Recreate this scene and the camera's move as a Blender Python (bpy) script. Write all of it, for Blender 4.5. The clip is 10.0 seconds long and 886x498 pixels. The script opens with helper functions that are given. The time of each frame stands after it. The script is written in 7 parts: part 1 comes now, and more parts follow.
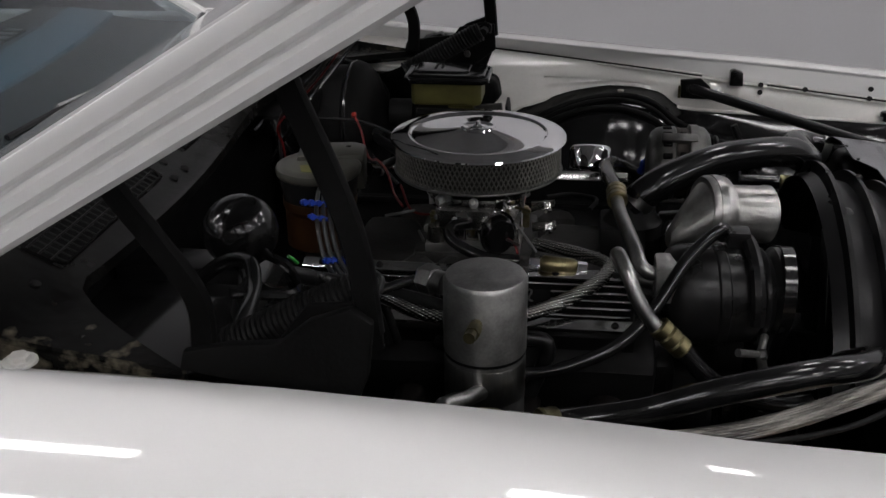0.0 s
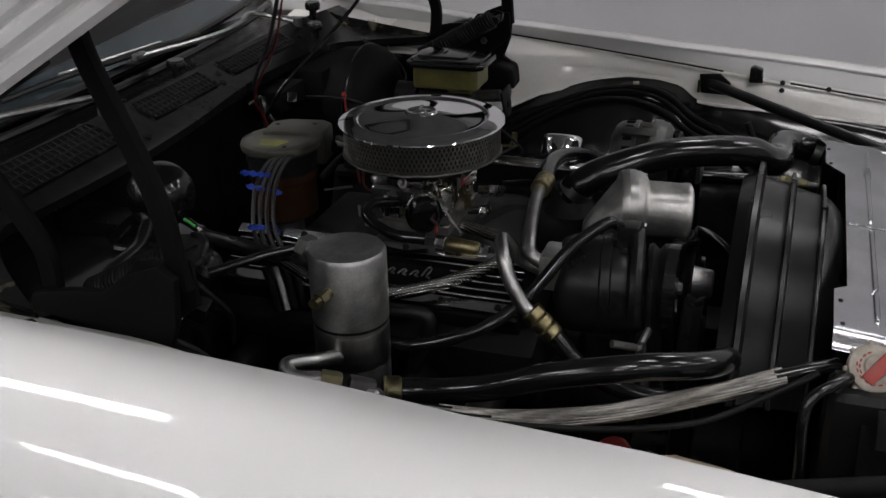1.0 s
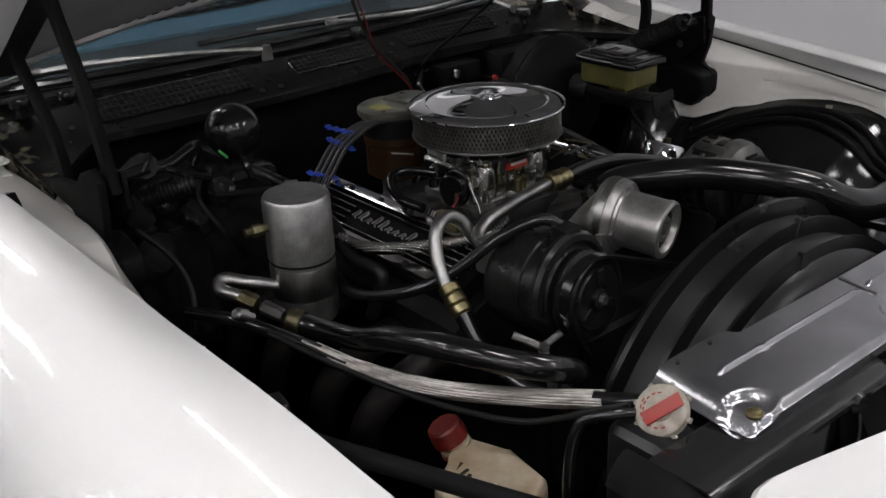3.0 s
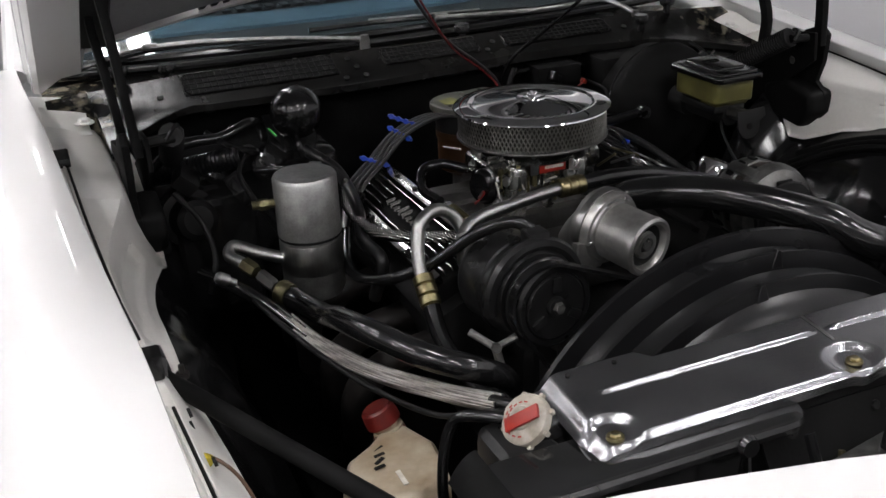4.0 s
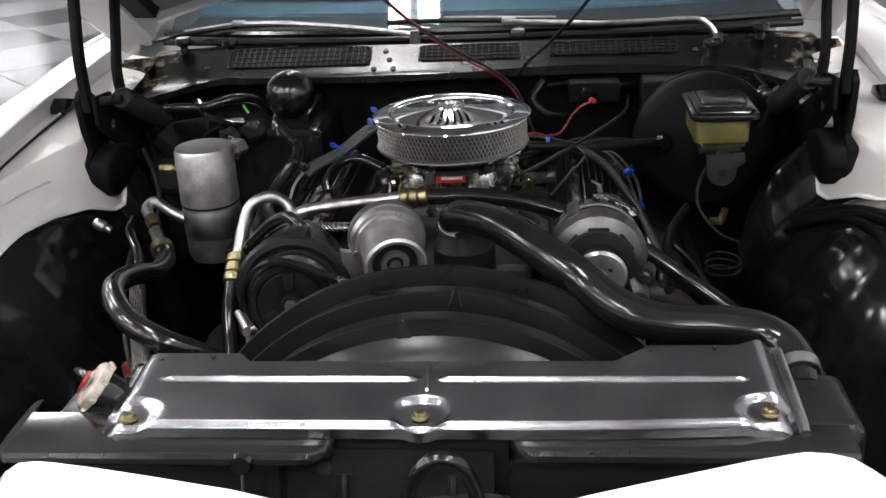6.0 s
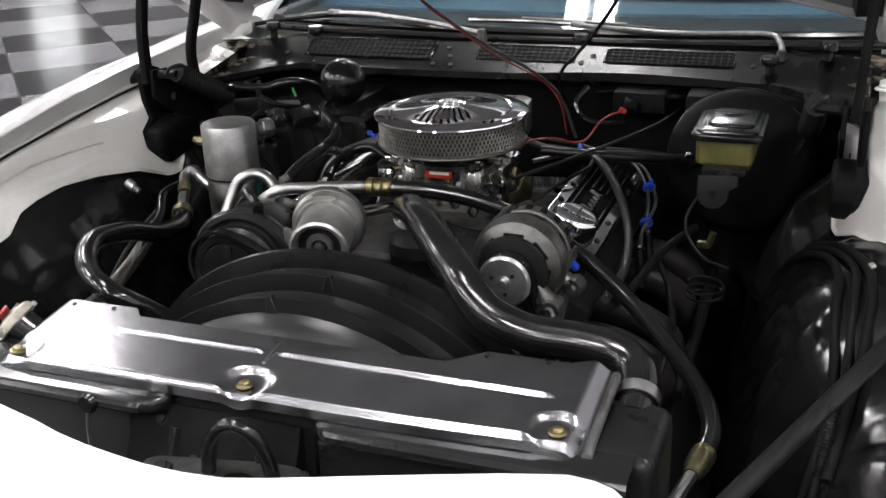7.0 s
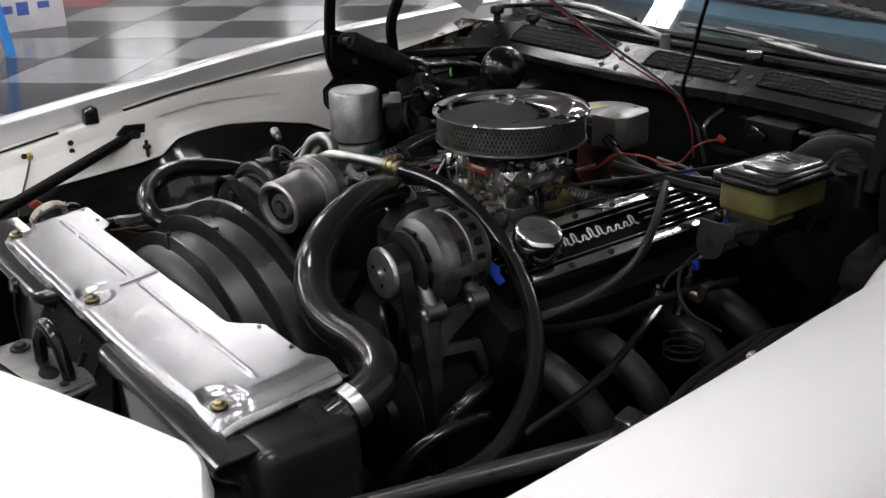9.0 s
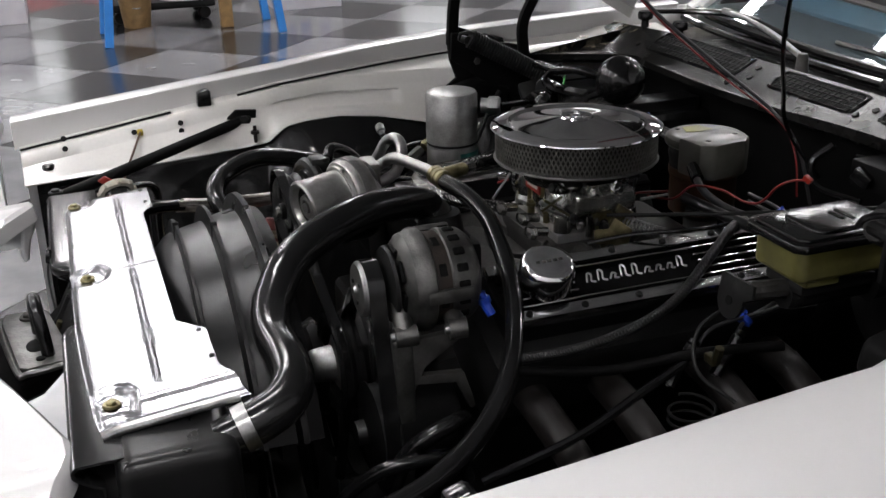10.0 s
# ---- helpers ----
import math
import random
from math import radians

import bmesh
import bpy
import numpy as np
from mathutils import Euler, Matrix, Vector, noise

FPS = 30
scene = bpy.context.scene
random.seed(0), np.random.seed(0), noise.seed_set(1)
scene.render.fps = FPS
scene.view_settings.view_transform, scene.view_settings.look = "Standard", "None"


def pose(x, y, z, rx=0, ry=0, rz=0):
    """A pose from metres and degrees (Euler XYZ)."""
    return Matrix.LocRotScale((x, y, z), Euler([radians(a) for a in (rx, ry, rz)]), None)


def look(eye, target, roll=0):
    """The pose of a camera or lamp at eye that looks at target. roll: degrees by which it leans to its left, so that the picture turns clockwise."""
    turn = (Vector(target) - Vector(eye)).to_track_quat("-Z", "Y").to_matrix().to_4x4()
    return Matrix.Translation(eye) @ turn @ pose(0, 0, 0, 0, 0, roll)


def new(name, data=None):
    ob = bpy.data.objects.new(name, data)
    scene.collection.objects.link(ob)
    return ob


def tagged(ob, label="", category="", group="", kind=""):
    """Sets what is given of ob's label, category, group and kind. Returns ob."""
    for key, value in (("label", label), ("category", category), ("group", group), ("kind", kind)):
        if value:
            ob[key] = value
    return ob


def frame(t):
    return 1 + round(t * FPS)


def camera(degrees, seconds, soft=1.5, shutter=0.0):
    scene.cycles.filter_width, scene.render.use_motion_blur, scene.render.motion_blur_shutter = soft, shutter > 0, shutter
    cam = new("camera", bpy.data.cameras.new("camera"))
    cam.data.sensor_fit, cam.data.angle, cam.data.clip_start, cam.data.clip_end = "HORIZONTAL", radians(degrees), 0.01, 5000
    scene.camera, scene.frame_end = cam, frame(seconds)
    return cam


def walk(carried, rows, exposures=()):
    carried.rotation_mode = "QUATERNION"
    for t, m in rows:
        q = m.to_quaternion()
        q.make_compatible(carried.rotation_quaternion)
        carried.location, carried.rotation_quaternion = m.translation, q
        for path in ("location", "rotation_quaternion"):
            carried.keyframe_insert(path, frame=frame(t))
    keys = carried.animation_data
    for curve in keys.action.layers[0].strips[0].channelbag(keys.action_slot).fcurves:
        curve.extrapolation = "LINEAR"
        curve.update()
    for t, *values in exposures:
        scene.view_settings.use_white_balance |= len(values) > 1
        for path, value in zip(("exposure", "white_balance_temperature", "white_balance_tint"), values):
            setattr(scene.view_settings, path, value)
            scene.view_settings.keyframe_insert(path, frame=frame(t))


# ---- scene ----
cam = camera(46.1, 10.0)
PATH = [
    (0, (-1.473, -0.148, 1.404), (0.336, 0.101, 0.587), -0.6),
    (0.5, (-1.473, -0.342, 1.416), (0.297, 0.062, 0.578), -1.0),
    (1, (-1.46, -0.547, 1.428), (0.249, 0.058, 0.584), -1.4),
    (1.5, (-1.417, -0.735, 1.43), (0.203, 0.083, 0.588), -1.8),
    (2, (-1.345, -0.914, 1.429), (0.147, 0.122, 0.591), -2.1),
    (2.5, (-1.24, -1.091, 1.427), (0.088, 0.15, 0.594), -2.6),
    (2.7, (-1.191, -1.155, 1.423), (0.068, 0.16, 0.594), -2.7),
    (3.8, (-0.853, -1.453, 1.402), (-0.067, 0.202, 0.601), -2.7),
    (4, (-0.777, -1.49, 1.401), (-0.086, 0.209, 0.603), -2.9),
    (4.5, (-0.581, -1.563, 1.397), (-0.119, 0.215, 0.607), -3.2),
    (5, (-0.349, -1.614, 1.393), (-0.11, 0.21, 0.608), -3.1),
    (5.5, (-0.103, -1.646, 1.385), (-0.086, 0.198, 0.61), -3.3),
    (6, (0.15, -1.656, 1.38), (-0.045, 0.179, 0.61), -3.0),
    (6.2, (0.25, -1.652, 1.374), (-0.041, 0.174, 0.61), -2.9),
    (7.3, (0.729, -1.554, 1.375), (-0.101, 0.101, 0.619), -2.2),
    (7.5, (0.809, -1.518, 1.371), (-0.12, 0.085, 0.618), -2.1),
    (8, (0.992, -1.412, 1.366), (-0.157, 0.043, 0.615), -1.9),
    (8.5, (1.158, -1.266, 1.36), (-0.182, 0.017, 0.612), -1.9),
    (9, (1.282, -1.095, 1.354), (-0.21, 0.007, 0.609), -1.6),
    (9.5, (1.347, -0.903, 1.351), (-0.295, -0.039, 0.605), -1.5),
    (10, (1.377, -0.713, 1.348), (-0.369, -0.088, 0.599), -1.4),
]
EXPOSURES = [(0.0, -0.60), (1.0, -0.60), (2.5, -0.28), (4.5, 0.40), (6.0, 1.04), (8.0, 0.74), (10.0, 0.30)]
LIGHT = 42.0
LIGHT_X = (-9.65, -6.65, -3.65, -0.65)
LIGHT_Y = (-7.15, -4.15, -1.15, 1.85, 4.85, 7.85)
walk(cam, [(t, look(eye, target, roll)) for t, eye, target, roll in PATH], EXPOSURES)

# ---- world and lights ----
world = bpy.data.worlds.new("world")
scene.world = world
world.use_nodes = True
world.node_tree.nodes["Background"].inputs["Color"].default_value = (0.55, 0.6, 0.7, 1)
world.node_tree.nodes["Background"].inputs["Strength"].default_value = 0.05

# ---- materials ----


def material(name, color, rough=0.5, metal=0.0, dark=None, scale=18.0, fine=220.0, bump=0.0, coat=0.0, vary=0.12, mix=0.5, spec=0.5, stretch=None):
    """Principled material with colour and gloss varied at two scales and a fine relief."""
    m = bpy.data.materials.new(name)
    m.use_nodes = True
    nt = m.node_tree
    n, ln = nt.nodes, nt.links
    p = n["Principled BSDF"]
    geo = n.new("ShaderNodeTexCoord")
    src = geo.outputs["Object"]
    if stretch:
        mp = n.new("ShaderNodeMapping")
        mp.inputs["Scale"].default_value = stretch
        ln.new(src, mp.inputs["Vector"])
        src = mp.outputs["Vector"]
    big, small = n.new("ShaderNodeTexNoise"), n.new("ShaderNodeTexNoise")
    big.inputs["Scale"].default_value, big.inputs["Detail"].default_value = scale, 5
    small.inputs["Scale"].default_value, small.inputs["Detail"].default_value = fine, 3
    for t in (big, small):
        ln.new(src, t.inputs["Vector"])
    ramp = n.new("ShaderNodeValToRGB")
    ramp.color_ramp.elements[0].position, ramp.color_ramp.elements[1].position = 0.5 - mix * 0.4, 0.5 + mix * 0.4
    d = dark or tuple(c * (1 - vary * 2) for c in color)
    ramp.color_ramp.elements[0].color, ramp.color_ramp.elements[1].color = (*d, 1), (*color, 1)
    ln.new(big.outputs["Fac"], ramp.inputs["Fac"])
    grain = n.new("ShaderNodeMixRGB")
    grain.blend_type = "MULTIPLY"
    grain.inputs["Fac"].default_value = vary
    ln.new(ramp.outputs["Color"], grain.inputs["Color1"])
    ln.new(small.outputs["Fac"], grain.inputs["Color2"])
    ln.new(grain.outputs["Color"], p.inputs["Base Color"])
    rr = n.new("ShaderNodeMapRange")
    rr.inputs["To Min"].default_value, rr.inputs["To Max"].default_value = max(rough * (1 - vary), 0.01), min(rough * (1 + vary), 1)
    ln.new(big.outputs["Fac"], rr.inputs["Value"])
    ln.new(rr.outputs["Result"], p.inputs["Roughness"])
    p.inputs["Metallic"].default_value = metal
    p.inputs["Specular IOR Level"].default_value = spec
    p.inputs["Coat Weight"].default_value, p.inputs["Coat Roughness"].default_value = coat, 0.04
    if bump:
        b = n.new("ShaderNodeBump")
        b.inputs["Strength"].default_value, b.inputs["Distance"].default_value = bump, 0.001
        ln.new(small.outputs["Fac"], b.inputs["Height"])
        ln.new(b.outputs["Normal"], p.inputs["Normal"])
    return m


def glow(name, color, strength):
    m = bpy.data.materials.new(name)
    m.use_nodes = True
    p = m.node_tree.nodes["Principled BSDF"]
    p.inputs["Base Color"].default_value = (*color, 1)
    p.inputs["Emission Color"].default_value, p.inputs["Emission Strength"].default_value = (*color, 1), strength
    return m


def braided(name, color, dark, rough, metal, scale):
    """Woven sleeve: fine crossing strands."""
    m = material(name, color, rough, metal, dark, scale=40)
    nt = m.node_tree
    n, ln = nt.nodes, nt.links
    tc, w1, w2 = n.new("ShaderNodeTexCoord"), n.new("ShaderNodeTexWave"), n.new("ShaderNodeTexWave")
    for w, r in ((w1, (0.7, 0.3, 0.8)), (w2, (-0.7, 0.3, -0.8))):
        mp = n.new("ShaderNodeMapping")
        mp.inputs["Rotation"].default_value = r
        ln.new(tc.outputs["Object"], mp.inputs["Vector"])
        ln.new(mp.outputs["Vector"], w.inputs["Vector"])
        w.inputs["Scale"].default_value = scale
    mx = n.new("ShaderNodeMath")
    mx.operation = "MULTIPLY"
    ln.new(w1.outputs["Fac"], mx.inputs[0])
    ln.new(w2.outputs["Fac"], mx.inputs[1])
    ramp = n.new("ShaderNodeValToRGB")
    ramp.color_ramp.elements[0].color, ramp.color_ramp.elements[1].color = (*dark, 1), (*color, 1)
    ramp.color_ramp.elements[1].position = 0.5
    ln.new(mx.outputs[0], ramp.inputs["Fac"])
    ln.new(ramp.outputs["Color"], n["Principled BSDF"].inputs["Base Color"])
    b = n.new("ShaderNodeBump")
    b.inputs["Strength"].default_value, b.inputs["Distance"].default_value = 0.6, 0.0012
    ln.new(mx.outputs[0], b.inputs["Height"])
    ln.new(b.outputs["Normal"], n["Principled BSDF"].inputs["Normal"])
    return m


WHITE = material("white_paint", (0.70, 0.695, 0.69), 0.32, 0, (0.67, 0.665, 0.66), scale=3, fine=500, coat=1.0, vary=0.03, spec=0.15)
APRON = material("aged_white_paint", (0.74, 0.73, 0.70), 0.3, 0, (0.67, 0.65, 0.61), scale=9, fine=160, bump=0.04, coat=0.4, vary=0.12)
BLACK = material("gloss_black_paint", (0.016, 0.016, 0.0165), 0.14, 0, (0.010, 0.010, 0.010), scale=14, fine=120, bump=0.05, coat=0.15, vary=0.3, spec=0.4)
LINER = material("wavy_black_sheet", (0.010, 0.010, 0.0105), 0.15, 0, (0.006, 0.006, 0.006), scale=30, fine=13, bump=1.0, coat=0.1, vary=0.3, spec=0.34)
SATIN = material("satin_black_paint", (0.013, 0.013, 0.0135), 0.30, 0, (0.008, 0.008, 0.008), scale=20, fine=260, bump=0.12, vary=0.35, spec=0.23)
RUBBER = material("black_rubber", (0.009, 0.009, 0.0095), 0.17, 0, (0.005, 0.005, 0.005), scale=25, fine=300, bump=0.05, coat=0.15, vary=0.35, spec=0.4)
MATTE = material("dull_black", (0.014, 0.014, 0.014), 0.5, 0, (0.008, 0.008, 0.008), scale=16, fine=180, bump=0.3, vary=0.3, spec=0.16)
DEADBLACK = material("flat_black", (0.008, 0.008, 0.008), 0.6, 0, (0.004, 0.004, 0.004), scale=16, fine=180, bump=0.3, vary=0.3, spec=0.07)
PLASTIC = material("grey_black_plastic", (0.008, 0.008, 0.0085), 0.31, 0, (0.005, 0.005, 0.0055), scale=12, fine=300, bump=0.15, vary=0.35, spec=0.25)
COWL = material("worn_black_cowl_paint", (0.010, 0.0097, 0.009), 0.25, 0, (0.005, 0.005, 0.005), scale=13, fine=30, bump=0.8, vary=0.4, mix=0.3, spec=0.15)
POLISHED = material("polished_rail_metal", (0.72, 0.72, 0.71), 0.17, 1, (0.5, 0.5, 0.49), scale=20, fine=260, bump=0.08, vary=0.25)
_nt = COWL.node_tree
_p = _nt.nodes["Principled BSDF"]
_old = _p.inputs["Base Color"].links[0].from_socket
_tc, _sx, _ab, _ns = (_nt.nodes.new(t) for t in ("ShaderNodeTexCoord", "ShaderNodeSeparateXYZ", "ShaderNodeMath", "ShaderNodeTexNoise"))
_ab.operation = "ABSOLUTE"
_ns.inputs["Scale"].default_value, _ns.inputs["Detail"].default_value = 34, 9
_ma, _rp, _mx = _nt.nodes.new("ShaderNodeMath"), _nt.nodes.new("ShaderNodeValToRGB"), _nt.nodes.new("ShaderNodeMixRGB")
_ma.operation = "MULTIPLY_ADD"
_ma.inputs[1].default_value = 1.6
_rp.color_ramp.elements[0].position, _rp.color_ramp.elements[1].position = 0.0, 0.16
_lift = _nt.nodes.new("ShaderNodeMath")
_lift.operation = "SUBTRACT"
_lift.inputs[1].default_value = 1.57
_mx.inputs["Color2"].default_value = (0.15, 0.132, 0.098, 1)
for a, b in ((_tc.outputs["Object"], _sx.inputs[0]), (_tc.outputs["Object"], _ns.inputs["Vector"]), (_sx.outputs["X"], _ab.inputs[0]), (_ab.outputs[0], _ma.inputs[0]), (_ns.outputs["Fac"], _ma.inputs[2]), (_ma.outputs[0], _lift.inputs[0]), (_lift.outputs[0], _rp.inputs["Fac"]), (_rp.outputs["Color"], _mx.inputs["Fac"]), (_old, _mx.inputs["Color1"]), (_mx.outputs["Color"], _p.inputs["Base Color"])):
    _nt.links.new(a, b)
CHROME = material("chrome", (0.88, 0.88, 0.89), 0.05, 1, (0.82, 0.82, 0.83), scale=6, fine=300, vary=0.05)
CANALU = material("mottled_aluminium", (0.55, 0.55, 0.54), 0.36, 0.9, (0.30, 0.30, 0.29), scale=38, fine=300, bump=0.2, vary=0.35, mix=0.6)
ALU = material("brushed_aluminium", (0.54, 0.54, 0.53), 0.32, 1, (0.30, 0.30, 0.29), scale=22, fine=350, bump=0.15, vary=0.35, stretch=(1, 1, 0.15))
CAST = material("cast_aluminium", (0.56, 0.555, 0.54), 0.36, 0.9, (0.30, 0.295, 0.28), scale=30, fine=200, bump=0.35, vary=0.25)
CARBALU = material("bright_carburettor_metal", (0.58, 0.575, 0.55), 0.26, 1.0, (0.30, 0.295, 0.275), scale=40, fine=260, bump=0.25, vary=0.25)
MIDCAST = material("dull_cast_case", (0.20, 0.198, 0.19), 0.42, 0.9, (0.08, 0.08, 0.076), scale=34, fine=240, bump=0.5, vary=0.3)
DULLCAST = material("grimy_cast_metal", (0.12, 0.118, 0.114), 0.55, 0.7, (0.05, 0.048, 0.045), scale=25, fine=200, bump=0.5, vary=0.3)
PANEL = material("bare_polished_sheet", (0.45, 0.45, 0.465), 0.24, 1, (0.33, 0.33, 0.345), scale=16, fine=520, bump=0.10, vary=0.22)
STEEL = material("stainless_mesh", (0.36, 0.36, 0.35), 0.35, 1, (0.2, 0.2, 0.2), scale=60, vary=0.2)
MESH = material("dull_wire_mesh", (0.24, 0.235, 0.215), 0.42, 0.9, (0.14, 0.137, 0.125), scale=60, vary=0.25)
FILTER = material("filter_paper", (0.05, 0.049, 0.04), 0.9, 0, (0.025, 0.024, 0.02), scale=50, vary=0.3)
BRASS = material("yellow_zinc", (0.38, 0.335, 0.19), 0.36, 1, (0.17, 0.145, 0.075), scale=60, fine=300, bump=0.25, vary=0.3)
DARKBRASS = material("tarnished_brass", (0.22, 0.20, 0.11), 0.42, 1, (0.09, 0.08, 0.05), scale=60, fine=300, bump=0.3, vary=0.25)
RED = material("red_enamel", (0.30, 0.018, 0.010), 0.35, 0, (0.24, 0.016, 0.009), scale=40, vary=0.2)
# Red for the bottle cap, with the deep shade put into its colour.
SHADEDRED = material("shaded_red_plastic", (0.17, 0.013, 0.009), 0.4, 0, (0.07, 0.007, 0.006), scale=30, vary=0.25)
REDWIRE = material("red_wire", (0.20, 0.008, 0.008), 0.4, vary=0.1)
BLUE = material("blue_plastic", (0.010, 0.05, 0.42), 0.35, vary=0.1)
CAPWHITE = material("dirty_white_cap", (0.42, 0.39, 0.34), 0.5, 0, (0.20, 0.17, 0.13), scale=50, vary=0.25)
LABEL = material("worn_white_label", (0.72, 0.7, 0.66), 0.5, 0, (0.5, 0.46, 0.4), scale=60, vary=0.2)
YELLOWLABEL = material("yellow_label", (0.34, 0.33, 0.10), 0.5, vary=0.3)
WIRE = material("grey_black_wire", (0.03, 0.03, 0.032), 0.4, vary=0.2)
GREYWIRE = material("grey_silicone_lead", (0.05, 0.05, 0.05), 0.35, vary=0.25)
CAPGREY = material("grey_moulded_plastic", (0.09, 0.09, 0.078), 0.30, 0, (0.05, 0.048, 0.04), scale=30, fine=200, bump=0.15, vary=0.2)
TEAL = material("teal_label", (0.02, 0.16, 0.14), 0.4, vary=0.2)
AMBER = material("brown_cap_plastic", (0.055, 0.024, 0.009), 0.35, 0, (0.03, 0.013, 0.005), scale=30, vary=0.2)
FLUID = material("yellowed_reservoir_plastic", (0.15, 0.138, 0.04), 0.35, 0, (0.075, 0.07, 0.024), scale=20, fine=120, vary=0.25)
BOTTLE = material("stained_white_plastic", (0.50, 0.44, 0.34), 0.45, 0, (0.24, 0.17, 0.10), scale=14, fine=120, vary=0.25)
RUST = material("stained_exhaust_steel", (0.026, 0.023, 0.022), 0.5, 0.2, (0.012, 0.010, 0.009), scale=30, fine=180, bump=0.4, vary=0.3, spec=0.35)
BRAID = braided("steel_braid", (0.72, 0.71, 0.68), (0.02, 0.02, 0.02), 0.25, 1.0, 85)
DARKBRAID = braided("dark_braided_sleeve", (0.022, 0.022, 0.022), (0.006, 0.006, 0.006), 0.4, 0.1, 150)
SLEEVE = material("foil_sleeve", (0.40, 0.385, 0.355), 0.36, 0.85, (0.16, 0.15, 0.14), scale=26, fine=160, bump=0.3, vary=0.3, mix=0.25)
DASHBLUE = material("blue_vinyl", (0.033, 0.060, 0.080), 0.6, 0, (0.026, 0.048, 0.065), scale=8, fine=300, bump=0.2, vary=0.15, spec=0.2)
HOODPAD = material("grey_hood_underside", (0.38, 0.38, 0.385), 0.42, 0, (0.27, 0.27, 0.275), scale=10, fine=160, bump=0.3, vary=0.2)
INTERIOR = material("dark_cabin_trim", (0.010, 0.011, 0.012), 0.7, vary=0.2, spec=0.2)
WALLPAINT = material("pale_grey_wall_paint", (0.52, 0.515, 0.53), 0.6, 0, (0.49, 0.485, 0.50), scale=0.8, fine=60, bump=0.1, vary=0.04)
# The wall paint again, darkened so the far walls bounce less light.
WALLDARKENED = material("darkened_wall_paint", (0.34, 0.34, 0.345), 0.6, 0, (0.27, 0.27, 0.275), scale=0.6, fine=60, bump=0.1, vary=0.1)
CEIL = material("grey_ceiling", (0.30, 0.30, 0.305), 0.8, scale=1, vary=0.05)
TILEGREY = material("grey_vinyl_tile", (0.17, 0.17, 0.178), 0.20, 0, (0.12, 0.12, 0.128), scale=5, fine=16, bump=0.35, vary=0.2)
TILEDARK = material("charcoal_vinyl_tile", (0.022, 0.022, 0.024), 0.18, 0, (0.013, 0.013, 0.014), scale=5, fine=16, bump=0.35, vary=0.25)
TILERED = material("red_vinyl_tile", (0.24, 0.024, 0.024), 0.09, 0, (0.16, 0.015, 0.015), scale=5, vary=0.2)
SLAB = material("dark_grout_slab", (0.05, 0.05, 0.05), 0.3, scale=3, vary=0.2)
LADDERBLUE = material("blue_enamel", (0.03, 0.22, 0.62), 0.35, 0, (0.025, 0.17, 0.5), scale=12, vary=0.15)
CARTON = material("white_carton", (0.62, 0.6, 0.62), 0.6, 0, (0.5, 0.48, 0.52), scale=5, vary=0.12)
PRINTBLUE = material("blue_print", (0.06, 0.10, 0.36), 0.6, vary=0.1)
BUCKETTAN = material("tan_bucket_plastic", (0.30, 0.18, 0.07), 0.5, vary=0.2)
TUBE_LIGHT = glow("fluorescent_tube", (1.0, 0.98, 0.992), LIGHT)
SKYLIGHT = glow("daylit_window_pane", (0.95, 0.98, 1.0), 2.0)

STATOR = material("brown_laminations", (0.040, 0.030, 0.024), 0.6, 0.3, (0.018, 0.013, 0.010), scale=60, fine=300, bump=0.4, vary=0.3)
SIDEGLASS = material("dark_side_glass", (0.010, 0.012, 0.013), 0.05, 0, (0.008, 0.009, 0.010), scale=3, vary=0.05)
PLUGYELLOW = material("yellow_plug_plastic", (0.50, 0.40, 0.03), 0.4, vary=0.15)
BROWNWIRE = material("brown_wire", (0.10, 0.045, 0.02), 0.45, vary=0.2)

GLASS = bpy.data.materials.new("windscreen_glass")
GLASS.use_nodes = True
_p = GLASS.node_tree.nodes["Principled BSDF"]
_p.inputs["Base Color"].default_value = (0.62, 0.74, 0.78, 1)
_p.inputs["Roughness"].default_value, _p.inputs["IOR"].default_value, _p.inputs["Transmission Weight"].default_value = 0.02, 1.45, 1.0

# ---- building helpers ----
PLACE = {}


def finish(bm, name, mats, angle=35):
    bmesh.ops.recalc_face_normals(bm, faces=bm.faces)
    me = bpy.data.meshes.new(name)
    bm.to_mesh(me)
    bm.free()
    for m in mats if isinstance(mats, (list, tuple)) else [mats]:
        me.materials.append(m)
    me.polygons.foreach_set("use_smooth", [True] * len(me.polygons))
    me.set_sharp_from_angle(angle=radians(angle))
    me.update()
    return me


def centre(me, base=False):
    co = np.empty(len(me.vertices) * 3)
    me.vertices.foreach_get("co", co)
    co = co.reshape(-1, 3)
    lo, hi = co.min(0), co.max(0)
    c = (lo + hi) / 2
    if base:
        c[2] = lo[2]
    c = Vector(c)
    me.transform(Matrix.Translation(-c))
    return Matrix.Translation(c)


def thing(name, at, label, category, group="", kind=""):
    """A thing made of parts: an empty at its base."""
    ob = new(name)
    ob.empty_display_size = 0.02
    ob.matrix_basis = Matrix.Translation(at)
    PLACE[ob] = Matrix.Translation(at)
    return tagged(ob, label, category, group, kind)


def part(name, bm, mats, parent, label="", angle=35, kind=""):
    me = finish(bm, name, mats, angle)
    m = centre(me)
    ob = new(name, me)
    ob.parent = parent
    ob.matrix_parent_inverse = PLACE[parent].inverted()
    ob.matrix_basis = m
    PLACE[ob] = m
    return tagged(ob, label, kind=kind)


